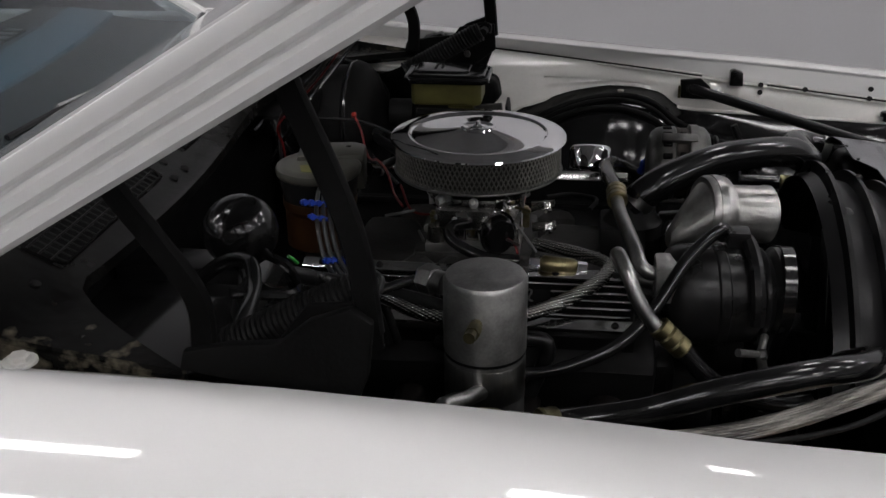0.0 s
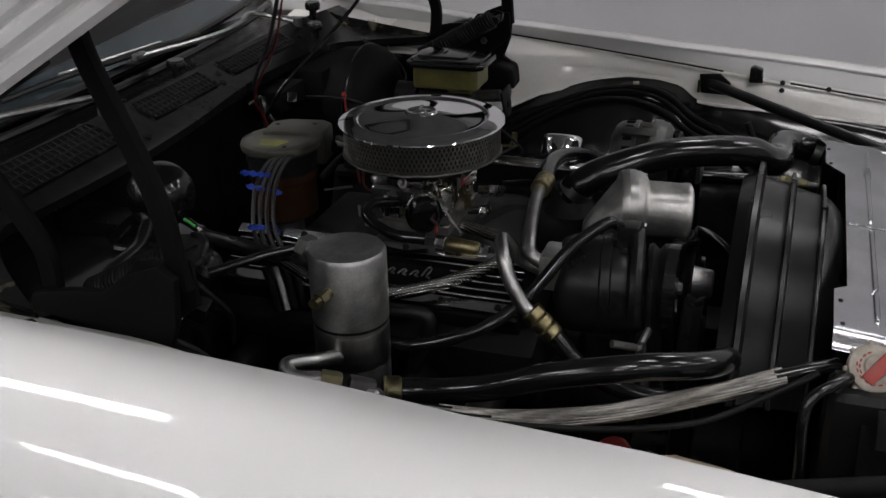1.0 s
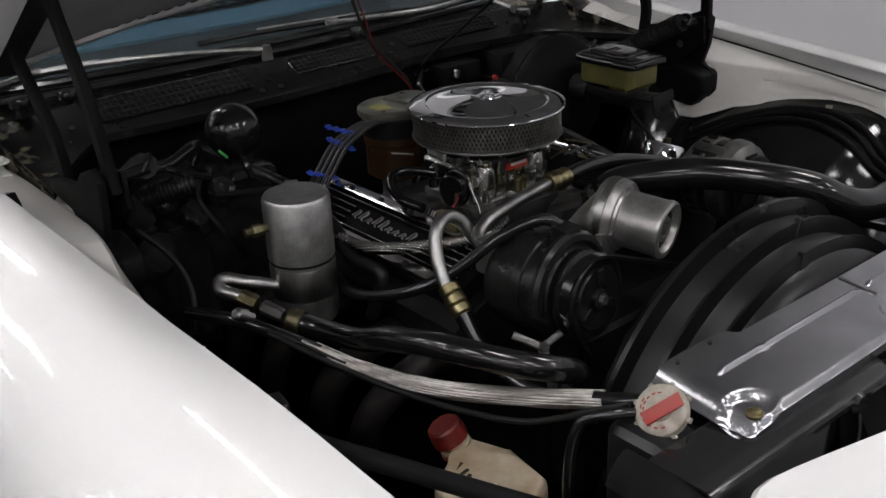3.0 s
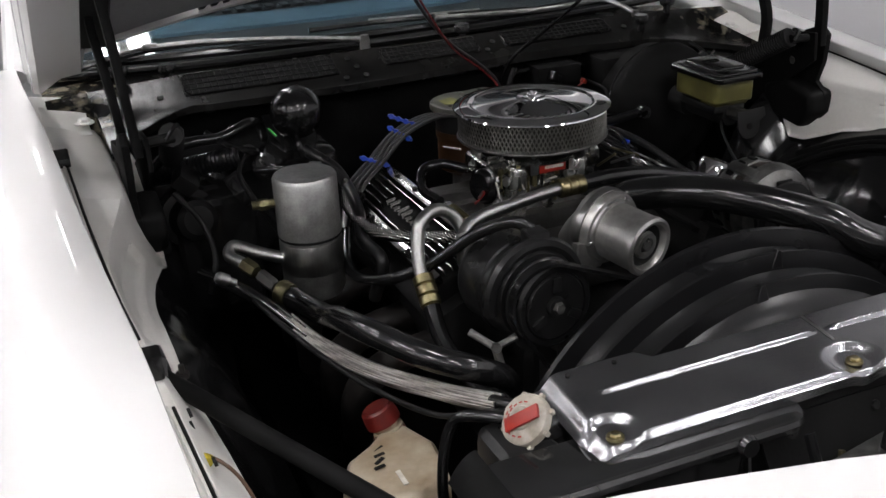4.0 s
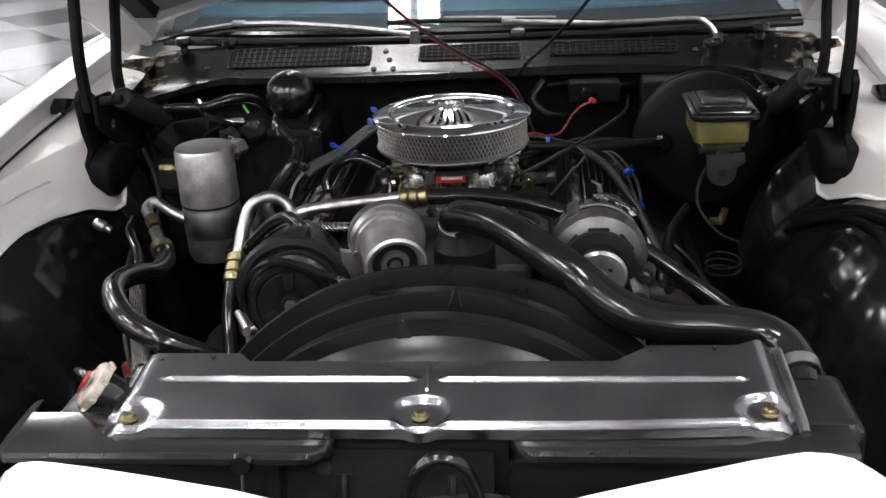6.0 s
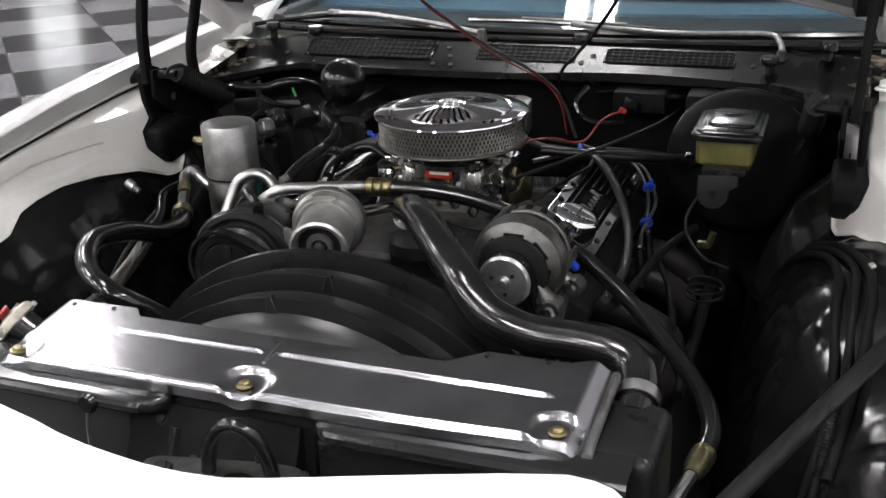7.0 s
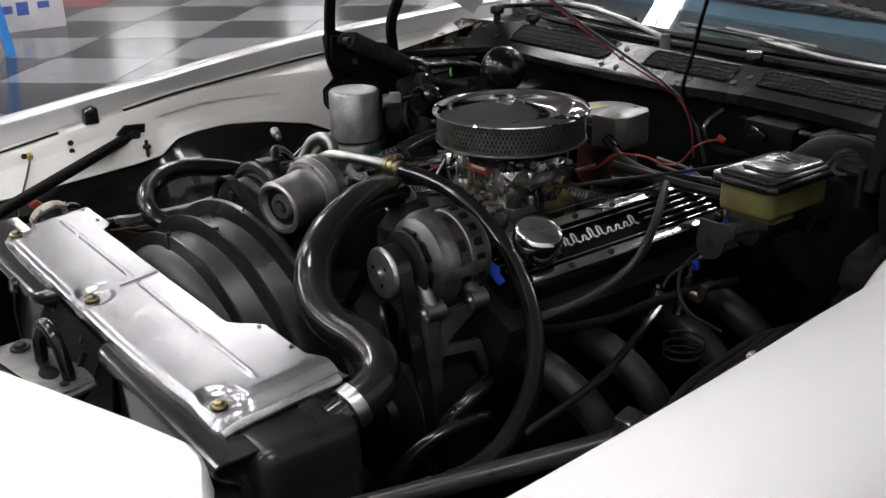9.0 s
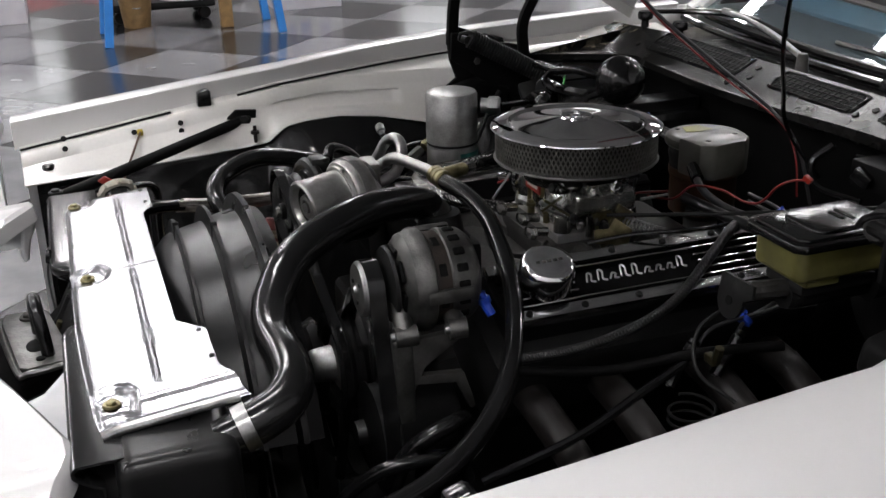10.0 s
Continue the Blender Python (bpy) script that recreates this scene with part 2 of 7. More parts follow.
def solo(name, bm, mats, label, category, group="", kind="", angle=35):
    """A thing of one mesh."""
    me = finish(bm, name, mats, angle)
    m = centre(me, True)
    ob = new(name, me)
    ob.matrix_basis = m
    PLACE[ob] = m
    return tagged(ob, label, category, group, kind)


def setting(name, bm, mats, label="", category="", angle=35):
    return solo(name, bm, mats, label, category, kind="structure", angle=angle)


def along(p, d):
    """The frame at p whose z axis points along d."""
    return Matrix.Translation(p) @ Vector(d).to_track_quat("Z", "Y").to_matrix().to_4x4()


def skin(rings, closed=True, caps=True):
    """Quads between rings of equal length."""
    bm = bmesh.new()
    vs = [[bm.verts.new(p) for p in r] for r in rings]
    n = len(vs[0])
    for a, b in zip(vs, vs[1:]):
        for i in range(n if closed else n - 1):
            j = (i + 1) % n
            try:
                bm.faces.new((a[i], a[j], b[j], b[i]))
            except ValueError:
                pass
    if caps and closed:
        bm.faces.new(vs[0])
        bm.faces.new(vs[-1])
    return bm


def lathe(profile, m=Matrix(), seg=32):
    """Profile of (radius, height) turned round the z axis of m."""
    rings = [[m @ Vector((max(r, 1e-5) * math.cos(2 * math.pi * i / seg), max(r, 1e-5) * math.sin(2 * math.pi * i / seg), z)) for i in range(seg)] for r, z in profile]
    return skin(rings)


def smooth_path(pts, n=7):
    """Points on a Catmull-Rom curve through pts."""
    p = [Vector(q) for q in pts]
    p = [2 * p[0] - p[1]] + p + [2 * p[-1] - p[-2]]
    out = []
    for i in range(1, len(p) - 2):
        a, b, c, d = p[i - 1:i + 3]
        for k in range(n):
            t = k / n
            out.append(0.5 * ((2 * b) + (c - a) * t + (2 * a - 5 * b + 4 * c - d) * t * t + (3 * b - a - 3 * c + d) * t ** 3))
    out.append(p[-2])
    return out


def tube(pts, r, seg=12, n=7, curve=True, wave=None):
    """A round tube along pts; wave(i) scales its radius ring by ring."""
    path = smooth_path(pts, n) if curve else [Vector(q) for q in pts]
    tan = [(path[min(i + 1, len(path) - 1)] - path[max(i - 1, 0)]).normalized() for i in range(len(path))]
    side = tan[0].orthogonal().normalized()
    rings = []
    for i, (p, t) in enumerate(zip(path, tan)):
        side = (side - t * side.dot(t)).normalized()
        up = t.cross(side)
        rr = r * (wave(i) if wave else 1)
        rings.append([p + rr * (math.cos(2 * math.pi * k / seg) * side + math.sin(2 * math.pi * k / seg) * up) for k in range(seg)])
    return skin(rings)


def box(size, m=Matrix(), bevel=0.003, seg=2):
    bm = bmesh.new()
    bmesh.ops.create_cube(bm, size=1, matrix=m @ Matrix.Diagonal((*size, 1)))
    if bevel:
        bmesh.ops.bevel(bm, geom=bm.edges[:], offset=bevel, segments=seg, affect="EDGES", profile=0.6)
    return bm


def span(lo, hi, bevel=0.003, seg=2):
    """A box between two corners."""
    lo, hi = Vector(lo), Vector(hi)
    return box(hi - lo, Matrix.Translation((lo + hi) / 2), bevel, seg)


def prism(poly, h, m=Matrix(), bevel=0.0, seg=2):
    """A polygon of the xy plane raised by h."""
    bm = bmesh.new()
    f = bm.faces.new([bm.verts.new((x, y, 0)) for x, y in poly])
    top = bmesh.ops.extrude_face_region(bm, geom=[f])
    bmesh.ops.translate(bm, verts=[v for v in top["geom"] if isinstance(v, bmesh.types.BMVert)], vec=(0, 0, h))
    if bevel:
        bmesh.ops.bevel(bm, geom=bm.edges[:], offset=bevel, segments=seg, affect="EDGES", profile=0.6)
    bmesh.ops.transform(bm, matrix=m, verts=bm.verts[:])
    return bm


def sheet(rows, thick=0.002):
    """A thin sheet over a grid of points."""
    bm = skin(rows, closed=False, caps=False)
    if thick:
        bmesh.ops.recalc_face_normals(bm, faces=bm.faces)
        bmesh.ops.solidify(bm, geom=bm.faces[:], thickness=thick)
    return bm


def join(*bms):
    out = bmesh.new()
    for b in bms:
        me = bpy.data.meshes.new("tmp")
        b.to_mesh(me)
        b.free()
        out.from_mesh(me)
        bpy.data.meshes.remove(me)
    return out


def hexbolt(p, d, r=0.008, h=0.006, washer=True):
    bm = lathe([(0, h), (r * 0.8, h), (r, h * 0.8), (r, 0), (0, 0)], along(p, d), 6)
    return join(bm, lathe([(0, 0.002), (r * 1.45, 0.002), (r * 1.55, 0.001), (r * 1.55, -0.001), (0, -0.001)], along(p, d), 16)) if washer else bm


def hose(name, pts, r, mat, label, category="hose", seg=12, n=7, wave=None, group=""):
    return solo(name, tube(pts, r, seg, n, wave=wave), mat, label, category, group)


# ---- the hall: floor, walls, ceiling, lights ----
setting("floor", span((-14, -9, -0.05), (3.2, 13, -0.004), 0), SLAB, "dark joints between the vinyl floor tiles", "floor")
setting("wall_east", span((3.2, -9, -0.05), (3.4, 13, 4.3), 0), WALLPAINT, "pale grey painted wall beside the car", "wall")
setting("wall_west", span((-14.2, -9, -0.05), (-14, 13, 4.3), 0), WALLDARKENED, "far wall, its grey darkened to bounce less light", "wall")
setting("wall_south", span((-14.2, -9.2, -0.05), (3.4, -9, 4.3), 0), WALLDARKENED, "end wall, its grey darkened to bounce less light", "wall")
setting("wall_north", span((-14.2, 13, -0.05), (3.4, 13.2, 4.3), 0), WALLDARKENED, "end wall, its grey darkened to bounce less light", "wall")
setting("ceiling", span((-14.2, -9.2, 4.3), (3.4, 13.2, 4.4), 0), CEIL, "plain grey ceiling", "ceiling")


# tall windows in the far walls, whose light glances off the tiles
for i, (wx, wy, turn) in enumerate(((-13.99, 10.4, 90), (-13.99, 7.6, 90), (-13.99, 4.7, 90), (-13.99, -1.2, 90), (-7.6, 12.99, 0), (-12.2, 12.99, 0))):
    win = setting("window_%d" % (i + 1), join(*[box(size, Matrix.Translation((wx, wy, 1.85)) @ pose(0, 0, 0, 0, 0, turn) @ Matrix.Translation(off), 0.006) for size, off in (((1.06, 0.08, 0.07), (0, 0, 0.40)), ((1.06, 0.08, 0.07), (0, 0, -0.40)), ((0.07, 0.08, 0.74), (-0.495, 0, 0)), ((0.07, 0.08, 0.74), (0.495, 0, 0)))]), LABEL, "white framed daylit window in the far wall", "window")
    for off in (-0.235, 0.235):
        part("pane", box((0.43, 0.012, 0.72), Matrix.Translation((wx, wy, 1.85)) @ pose(0, 0, 0, 0, 0, turn) @ Matrix.Translation((off, -0.02, 0)), 0), SKYLIGHT, win, "bright daylit pane")


def ceiling_light(x, y):
    lamp = thing("ceiling_light", (x, y, 4.2), "white twin-panel fluorescent ceiling fixture switched on", "ceiling light", "ceiling lights")
    part("housing", span((x - 0.20, y - 0.64, 4.245), (x + 0.20, y + 0.64, 4.3), 0.008), LABEL, lamp)
    for s in (-1, 1):
        part("diffuser", span((x + s * 0.105 - 0.075, y - 0.61, 4.225), (x + s * 0.105 + 0.075, y + 0.61, 4.246), 0.006), TUBE_LIGHT, lamp, "glowing white diffuser")


for lx in LIGHT_X:
    for ly in LIGHT_Y:
        ceiling_light(lx, -1.65 if (lx, ly) == (-9.65, -1.15) else ly)
# Unseen extra fixtures, added to brighten the driver's side of the bay.
for ly in LIGHT_Y[:3]:
    ceiling_light(2.35, ly)

# ---- the car's body ----
car = thing("car", (0, 0.6, 0), "white two-door coupe parked with its hood raised", "car")


EDGE_Y = (-0.83, -0.66, -0.51, -0.31, -0.11, 0.09, 0.29, 0.5, 0.7)
EDGE = {-1: ((0.700, 0.711, 0.722, 0.741, 0.750, 0.754, 0.757, 0.765, 0.772), (0.848, 0.870, 0.890, 0.916, 0.934, 0.948, 0.955, 0.960, 0.962)),
        1: ((0.731, 0.735, 0.738, 0.743, 0.748, 0.752, 0.757, 0.765, 0.772), (0.832, 0.850, 0.867, 0.890, 0.912, 0.932, 0.946, 0.955, 0.957))}


def edge_x(y, s=-1):
    """Half width of the bay's opening at the fender's inner edge."""
    return float(np.interp(y, EDGE_Y, EDGE[s][0]))


def edge_z(y, s=-1):
    return float(np.interp(y, EDGE_Y, EDGE[s][1]))


LIP_Y = (-0.83, -0.7, -0.6, -0.5, -0.4, -0.3, -0.2, -0.1, 0.1, 0.3, 0.5, 0.7)
LIP = {-1: ((0.698, 0.702, 0.706, 0.709, 0.716, 0.723, 0.729, 0.735, 0.744, 0.752, 0.765, 0.772), (0.854, 0.867, 0.877, 0.888, 0.897, 0.905, 0.917, 0.927, 0.941, 0.948, 0.954, 0.956)),
       1: ((0.738, 0.740, 0.743, 0.744, 0.743, 0.740, 0.738, 0.738, 0.744, 0.752, 0.765, 0.772), (0.838, 0.849, 0.858, 0.866, 0.873, 0.880, 0.889, 0.897, 0.912, 0.928, 0.943, 0.950))}


def lip_at(y, s):
    """Half width and height of the fender's upper inner edge."""
    return float(np.interp(y, LIP_Y, LIP[s][0])), float(np.interp(y, LIP_Y, LIP[s][1]))


# fender stations from the cowl forward
STATIONS = [0.66, 0.58, 0.5, 0.42, 0.34, 0.26, 0.18, 0.1, 0.02, -0.06, -0.14, -0.22, -0.3, -0.38, -0.46, -0.54, -0.62, -0.7, -0.77, -0.83]


def fender(s):
    rows = []
    for y in STATIONS:
        x, z = edge_x(y, s), edge_z(y, s)
        lx, lz = lip_at(y, s)
        w = 0.93 - 0.02 * max(0, -y)
        prof = [(x + 0.001, z - 0.050), (x, z - 0.045), (lx + 0.75 * (x - lx), lz + 0.75 * (z - 0.045 - lz)), (lx + 0.003, lz - 0.008), (lx, lz - 0.003), (lx + 0.001, lz - 0.0008), (lx + 0.004, lz), (lx + 0.03, lz + 0.001), (lx + 0.06, lz - 0.002), (lx + 0.085, lz - 0.009),
                (lx + 0.11, lz - 0.022), (lx + 0.14, lz - 0.045), (w - 0.03, lz - 0.075), (w - 0.008, lz - 0.12), (w + 0.008, lz - 0.2), (w + 0.012, lz - 0.32), (w, 0.42), (w - 0.02, 0.25)]
        rows.append([(s * a, y, b) for a, b in prof])
    return sheet(rows, 0.003)


LOW_Y = (-0.82, -0.40, -0.352, -0.335, -0.315, -0.27, -0.20, -0.12, -0.03, 0.044, 0.09, 0.14, 0.2, 0.4)
LOW_Z = (0.752, 0.768, 0.772, 0.785, 0.799, 0.806, 0.808, 0.802, 0.786, 0.754, 0.752, 0.785, 0.805, 0.82)


def lower_edge(y, s=-1):
    """Lower edge of the white inner apron, with the wheelhouse's arch in it; it rises towards the firewall."""
    low = float(np.interp(y, LOW_Y, LOW_Z))
    return max(low, float(np.interp(y, (0.06, 0.10, 0.14, 0.22), (0.70, 0.79, 0.840, 0.864))))


def widen(y):
    """How far the apron's ledge and foot stand further into the bay towards the cowl."""
    t = min(max((y + 0.25) / 0.35, 0), 1)
    return t * t * (3 - 2 * t)


def apron(s):
    rows = []
    for i in range(143):
        y = 0.60 - i * (0.60 + 0.82) / 142
        x, z, low, w = edge_x(y, s), edge_z(y, s), lower_edge(y, s), widen(y)
        top = z - 0.046
        a, slope = (0.03 + 0.062 * w, 0.032) if s < 0 else (0.004 + 0.083 * w, 0.004 + 0.030 * w)
        prof = [(x - 0.001, top), (x - 0.014, top - 0.002), (x - a, top - 0.004 - 0.012 * w), (x - a - 0.006, top - 0.010 - 0.012 * w), (x - a - 0.010, top - 0.03 - 0.006 * w)]
        for k in [v / 18 for v in range(1, 19)]:
            zz = (top - 0.03 - 0.006 * w) * (1 - k) + low * k
            # long stamped recess over the wheel arch
            e = min((y + 0.335) / 0.012, (-0.07 - y) / 0.012, (zz - 0.815) / 0.004, (0.847 - zz) / 0.004)
            dent = 0.008 * min(max(e, 0), 1)
            prof.append((x - a - 0.010 - slope * k + dent, zz))
        prof.append((x - a - 0.016 - slope, low - 0.004))
        rows.append([(s * p, y, q) for p, q in prof])
    return sheet(rows, 0.0025)


def on_liner(s, y, t):
    """A point of the wheelhouse sheet: t runs from the apron's foot (0) down into the bay (1)."""
    w = widen(y)
    x0, low = edge_x(y, s) - (0.060 + 0.062 * w if s < 0 else 0.012 + 0.107 * w), lower_edge(y) + 0.004
    arch = math.exp(-((y + 0.2) / 0.22) ** 2)
    x = x0 - 0.02 * t - (0.10 + 0.08 * arch) * t ** 1.5 - (0.05 * t if s > 0 else 0)
    z = low - (0.02 + 0.10 * (1 - arch)) * t ** 0.7 - 0.42 * t ** (2.4 if s < 0 else 4.5)
    return x, z


def liner(s):
    """Wheelhouse: black pressed sheet bulging into the bay."""
    rows = []
    rnd = random.Random(3 if s < 0 else 4)
    ph = [rnd.uniform(0, 6) for _ in range(5)]
    for i in range(81):
        y = 0.16 - i * 0.96 / 80
        r = []
        for k in range(21):
            t = k / 20
            x, z = on_liner(s, y, t)
            fold = 0.008 * math.sin(17 * y + ph[0] + 2 * t) * math.sin(math.pi * t) + 0.003 * math.sin(41 * y + ph[1] - 3 * t) * math.sin(math.pi * t)
            fold += (0.0032 if s > 0 else 0.0024) * math.sin(63 * y + 9 * t + ph[2]) * math.sin(15 * t - 31 * y + ph[3]) * math.sin(math.pi * t)
            r.append((s * (x + fold), y, z + 0.5 * fold))
        rows.append(r)
    return sheet(rows, 0.0025)


for s, side in ((-1, "passenger"), (1, "driver")):
    part("front_fender", fender(s), WHITE, car, "glossy white painted steel fender")
    ap = part("inner_apron", apron(s), APRON, car, "aged off-white inner fender apron")
    part("wheelhouse_liner", liner(s), LINER, car, "glossy black pressed wheelhouse liner", angle=60)
    part("side_panel", sheet([[(s * (edge_x(y, s) - 0.10), y, z) for z in (0.83, 0.76, 0.6, 0.4)] for y in (0.12, 0.2, 0.3, 0.45)], 0.003), SATIN, car, "sooty black body side by the firewall")
    # hood stops, studs and plugged holes of the apron
    y = 0.165
    part("hood_stop", prism([(-0.03, 0), (0.03, 0), (0.026, 0.016), (-0.01, 0.026), (-0.028, 0.014)], 0.03, Matrix.Translation((s * (edge_x(y, s) - 0.002), y, edge_z(y, s) - 0.046)) @ Matrix(((0, 0, -s, 0), (1, 0, 0, 0), (0, 1, 0, 0), (0, 0, 0, 1))), 0.003), RUBBER, car, "black rubber hood stop")
    y = -0.468
    part("hood_stop", prism([(-0.014, 0), (0.014, 0), (0.014, 0.03), (0.006, 0.034), (-0.012, 0.028)], 0.022, Matrix.Translation((s * (edge_x(y, s) - 0.012), y, edge_z(y, s) - 0.05)) @ Matrix(((0, 0, -s, 0), (1, 0, 0, 0), (0, 1, 0, 0), (0, 0, 0, 1))), 0.003), RUBBER, car, "black rubber hood stop")
    if s < 0:
        part("stud", join(tube([(-0.664, -0.378, 0.765), (-0.664, -0.378, 0.803)], 0.0038, 8, curve=False), lathe([(0, 0.006), (0.008, 0.006), (0.009, 0), (0, 0)], Matrix.Translation((-0.664, -0.378, 0.787)), 8)), RUST, car, "rusty apron stud with a nut")
    for y, z in ((-0.52, 0.822), (-0.52, 0.806), (-0.61, 0.815), (-0.74, 0.80), (-0.74, 0.82), (0.30, 0.885)):
        part("hole", lathe([(0, 0.0015), (0.0055, 0.0015), (0.0055, -0.002), (0, -0.002)], along((s * (edge_x(y, s) - (0.044 if s < 0 else 0.016)), y, z), (-s, 0, 0.25)), 10), MATTE, ap)
    for run in ((0.16, 0.05, -0.06, -0.18, -0.30, -0.40), (-0.535, -0.62, -0.72, -0.82)):
        foot = [(s * (edge_x(yy, s) - (0.026 if s < 0 else 0.004)), yy, edge_z(yy, s) - 0.0455) for yy in run]
        part("apron_seam", tube(foot, 0.0022, 6), MATTE, ap, "dark open seam along the apron")
        part("pinch_flange", tube([(x + s * 0.005, yy, z + 0.0025) for x, yy, z in foot], 0.0024, 6), APRON, ap)

    bump = part("apron_bumper", lathe([(0, 0.030), (0.014, 0.030), (0.019, 0.026), (0.019, 0.014), (0.009, 0.010), (0.008, -0.004), (0, -0.004)], Matrix.Translation((s * (0.655 if s < 0 else 0.706), -0.775, lower_edge(-0.775) + 0.004)) @ Matrix.Scale(0.62, 4), 18), RUBBER, ap, "black rubber bumper on a threaded stem")

# nose panel in front of the radiator
NOSE_A = (0, 0.07, 0.12, 0.17, 0.27, 0.32, 0.37, 0.395, 0.415, 0.43, 0.47, 0.55, 0.62, 0.66, 0.70, 1.0)
NOSE_Y = {1: (-0.910, -0.900, -0.882, -0.860, -0.814, -0.789, -0.767, -0.765, -0.770, -0.778, -0.795, -0.81, -0.83, -0.85, -0.86, -0.86),
          -1: (-0.910, -0.902, -0.892, -0.874, -0.842, -0.825, -0.808, -0.801, -0.800, -0.803, -0.82, -0.835, -0.85, -0.86, -0.86, -0.86)}
NOSE_Z = {1: (0.816, 0.813, 0.811, 0.809, 0.802, 0.797, 0.791, 0.788, 0.786, 0.780, 0.758, 0.735, 0.735, 0.79, 0.840, 0.815),
          -1: (0.818, 0.819, 0.819, 0.817, 0.810, 0.805, 0.799, 0.796, 0.793, 0.784, 0.735, 0.66, 0.66, 0.74, 0.840, 0.815)}


def nose_edge(x):
    return float(np.interp(abs(x - 0.03), NOSE_A, NOSE_Y[1 if x > 0.03 else -1]))


rows = []
xs = sorted(set([round(-0.94 + i * 0.04, 3) for i in range(48)] + [0.03 + s * v for s in (-1, 1) for v in (0.37, 0.383, 0.395, 0.405, 0.415, 0.422, 0.43, 0.45, 0.47, 0.51, 0.62, 0.64, 0.66, 0.68, 0.70)]))
for x in xs:
    y0 = nose_edge(x)
    zt = float(np.interp(abs(x - 0.03), NOSE_A, NOSE_Z[1 if x > 0.03 else -1]))
    r = [(x, y0 + 0.004, zt - 0.03), (x, y0, zt - 0.006), (x, y0 - 0.006, zt)]
    for k in range(1, 8):
        y = y0 - 0.006 + (-1.28 - y0) * k / 7
        r.append((x, y, zt - 0.10 * (k / 7) ** 2 - 0.02 * (k / 7)))
    r += [(x, -1.31, zt - 0.2), (x, -1.3, 0.45), (x, -1.2, 0.3)]
    rows.append(r)
part("nose_panel", sheet(rows, 0.003), WHITE, car, "glossy white painted nose panel")

# firewall, cowl and windscreen
part("firewall", sheet([[(x, 0.40 + 0.02 * math.cos(3 * x), 0.90), (x, 0.43, 0.86), (x, 0.44, 0.6), (x, 0.36, 0.25)] for x in [-0.72 + 0.06 * i for i in range(25)]], 0.004), DEADBLACK, car, "dull black firewall")


def cowl_z(x, y):
    """Height of the cowl panel."""
    if y < 0.415:
        z = 0.897 + (y - 0.37) * 0.5
    else:
        z = 0.9195 + (y - 0.415) * 0.48 if y < 0.47 else 0.9459 - 0.03 * math.sin(min(1, (y - 0.47) / 0.08) * math.pi / 2)
    return z - 0.012 * max(0, (abs(x) - 0.5) / 0.2)


def cowl_front(x):
    a = abs(x)
    if a > 0.657:
        return 0.455
    return 0.385 + 0.012 * math.sin(7 * x) + (0.0 if a < 0.5 else -0.19 * min(1, (a - 0.5) / 0.16) ** 1.3)


rows = []
for x in sorted([-0.735 + 1.47 * i / 60 for i in range(61)] + [-0.658, -0.656, 0.656, 0.658]):
    f = cowl_front(x)
    ys = [min(f + (0.41 - f) * k / 3, f) if f > 0.41 else f + (0.41 - f) * k / 3 for k in range(4)] + [max(f, v) for v in (0.425, 0.44, 0.455, 0.47, 0.485, 0.51, 0.54, 0.58, 0.63, 0.69)]
    rows.append([(x, f + 0.012, cowl_z(x, 0.385) - 0.02), (x, f - 0.002, cowl_z(x, 0.385) - 0.012)] + [(x, y, cowl_z(x, max(y, 0.385))) for y in ys])
cowl = part("cowl_panel", sheet(rows, 0.002), COWL, car, "worn black painted cowl panel with vent grilles")


def grille(x0, x1, y0, y1):
    """Vent grille of crossing bars over a dark opening."""
    n = max(10, int((x1 - x0) / 0.0125))
    def pt(u, v, up=0.0):
        x, y = x0 + (x1 - x0) * u, y0 + (y1 - y0) * v
        return (x, y, cowl_z(x, y) + up)
    dark = sheet([[pt(i / 8, k / 4, 0.0008) for k in range(5)] for i in range(9)], 0.001)
    g = part("vent_grille", dark, DEADBLACK, car, "black mesh vent grille")
    for i in range(n + 1):
        part("vent_bar", tube([pt(i / n, 0, 0.0012), pt(i / n, 0.5, 0.0012), pt(i / n, 1, 0.0012)], 0.0014, 5, curve=False), MATTE, g)
    for k in range(1, 4):
        part("vent_bar", tube([pt(0, k / 4, 0.0018), pt(0.5, k / 4, 0.0018), pt(1, k / 4, 0.0018)], 0.0014, 5, curve=False), MATTE, g)
    part("vent_rim", tube([pt(u, v, 0.0015) for u, v in ((0.03, 0), (0.5, 0), (0.97, 0), (1, 0.2), (1, 0.8), (0.97, 1), (0.5, 1), (0.03, 1), (0, 0.8), (0, 0.2), (0.03, 0))], 0.0021, 6, curve=False), COWL, g)


grille(-0.495, -0.200, 0.412, 0.466)
grille(-0.100, 0.105, 0.419, 0.461)
grille(0.165, 0.415, 0.423, 0.461)
for x, y in ((-0.19, 0.40), (-0.16, 0.425), (-0.15, 0.40), (-0.17, 0.45), (0.12, 0.42), (0.14, 0.44), (-0.54, 0.42), (0.45, 0.43)):
    part("hole", lathe([(0, 0.001), (0.006, 0.001), (0.006, -0.001), (0, -0.001)], along((x, y, cowl_z(x, y) + 0.001), (0, -0.45, 1)), 10), MATTE, cowl)
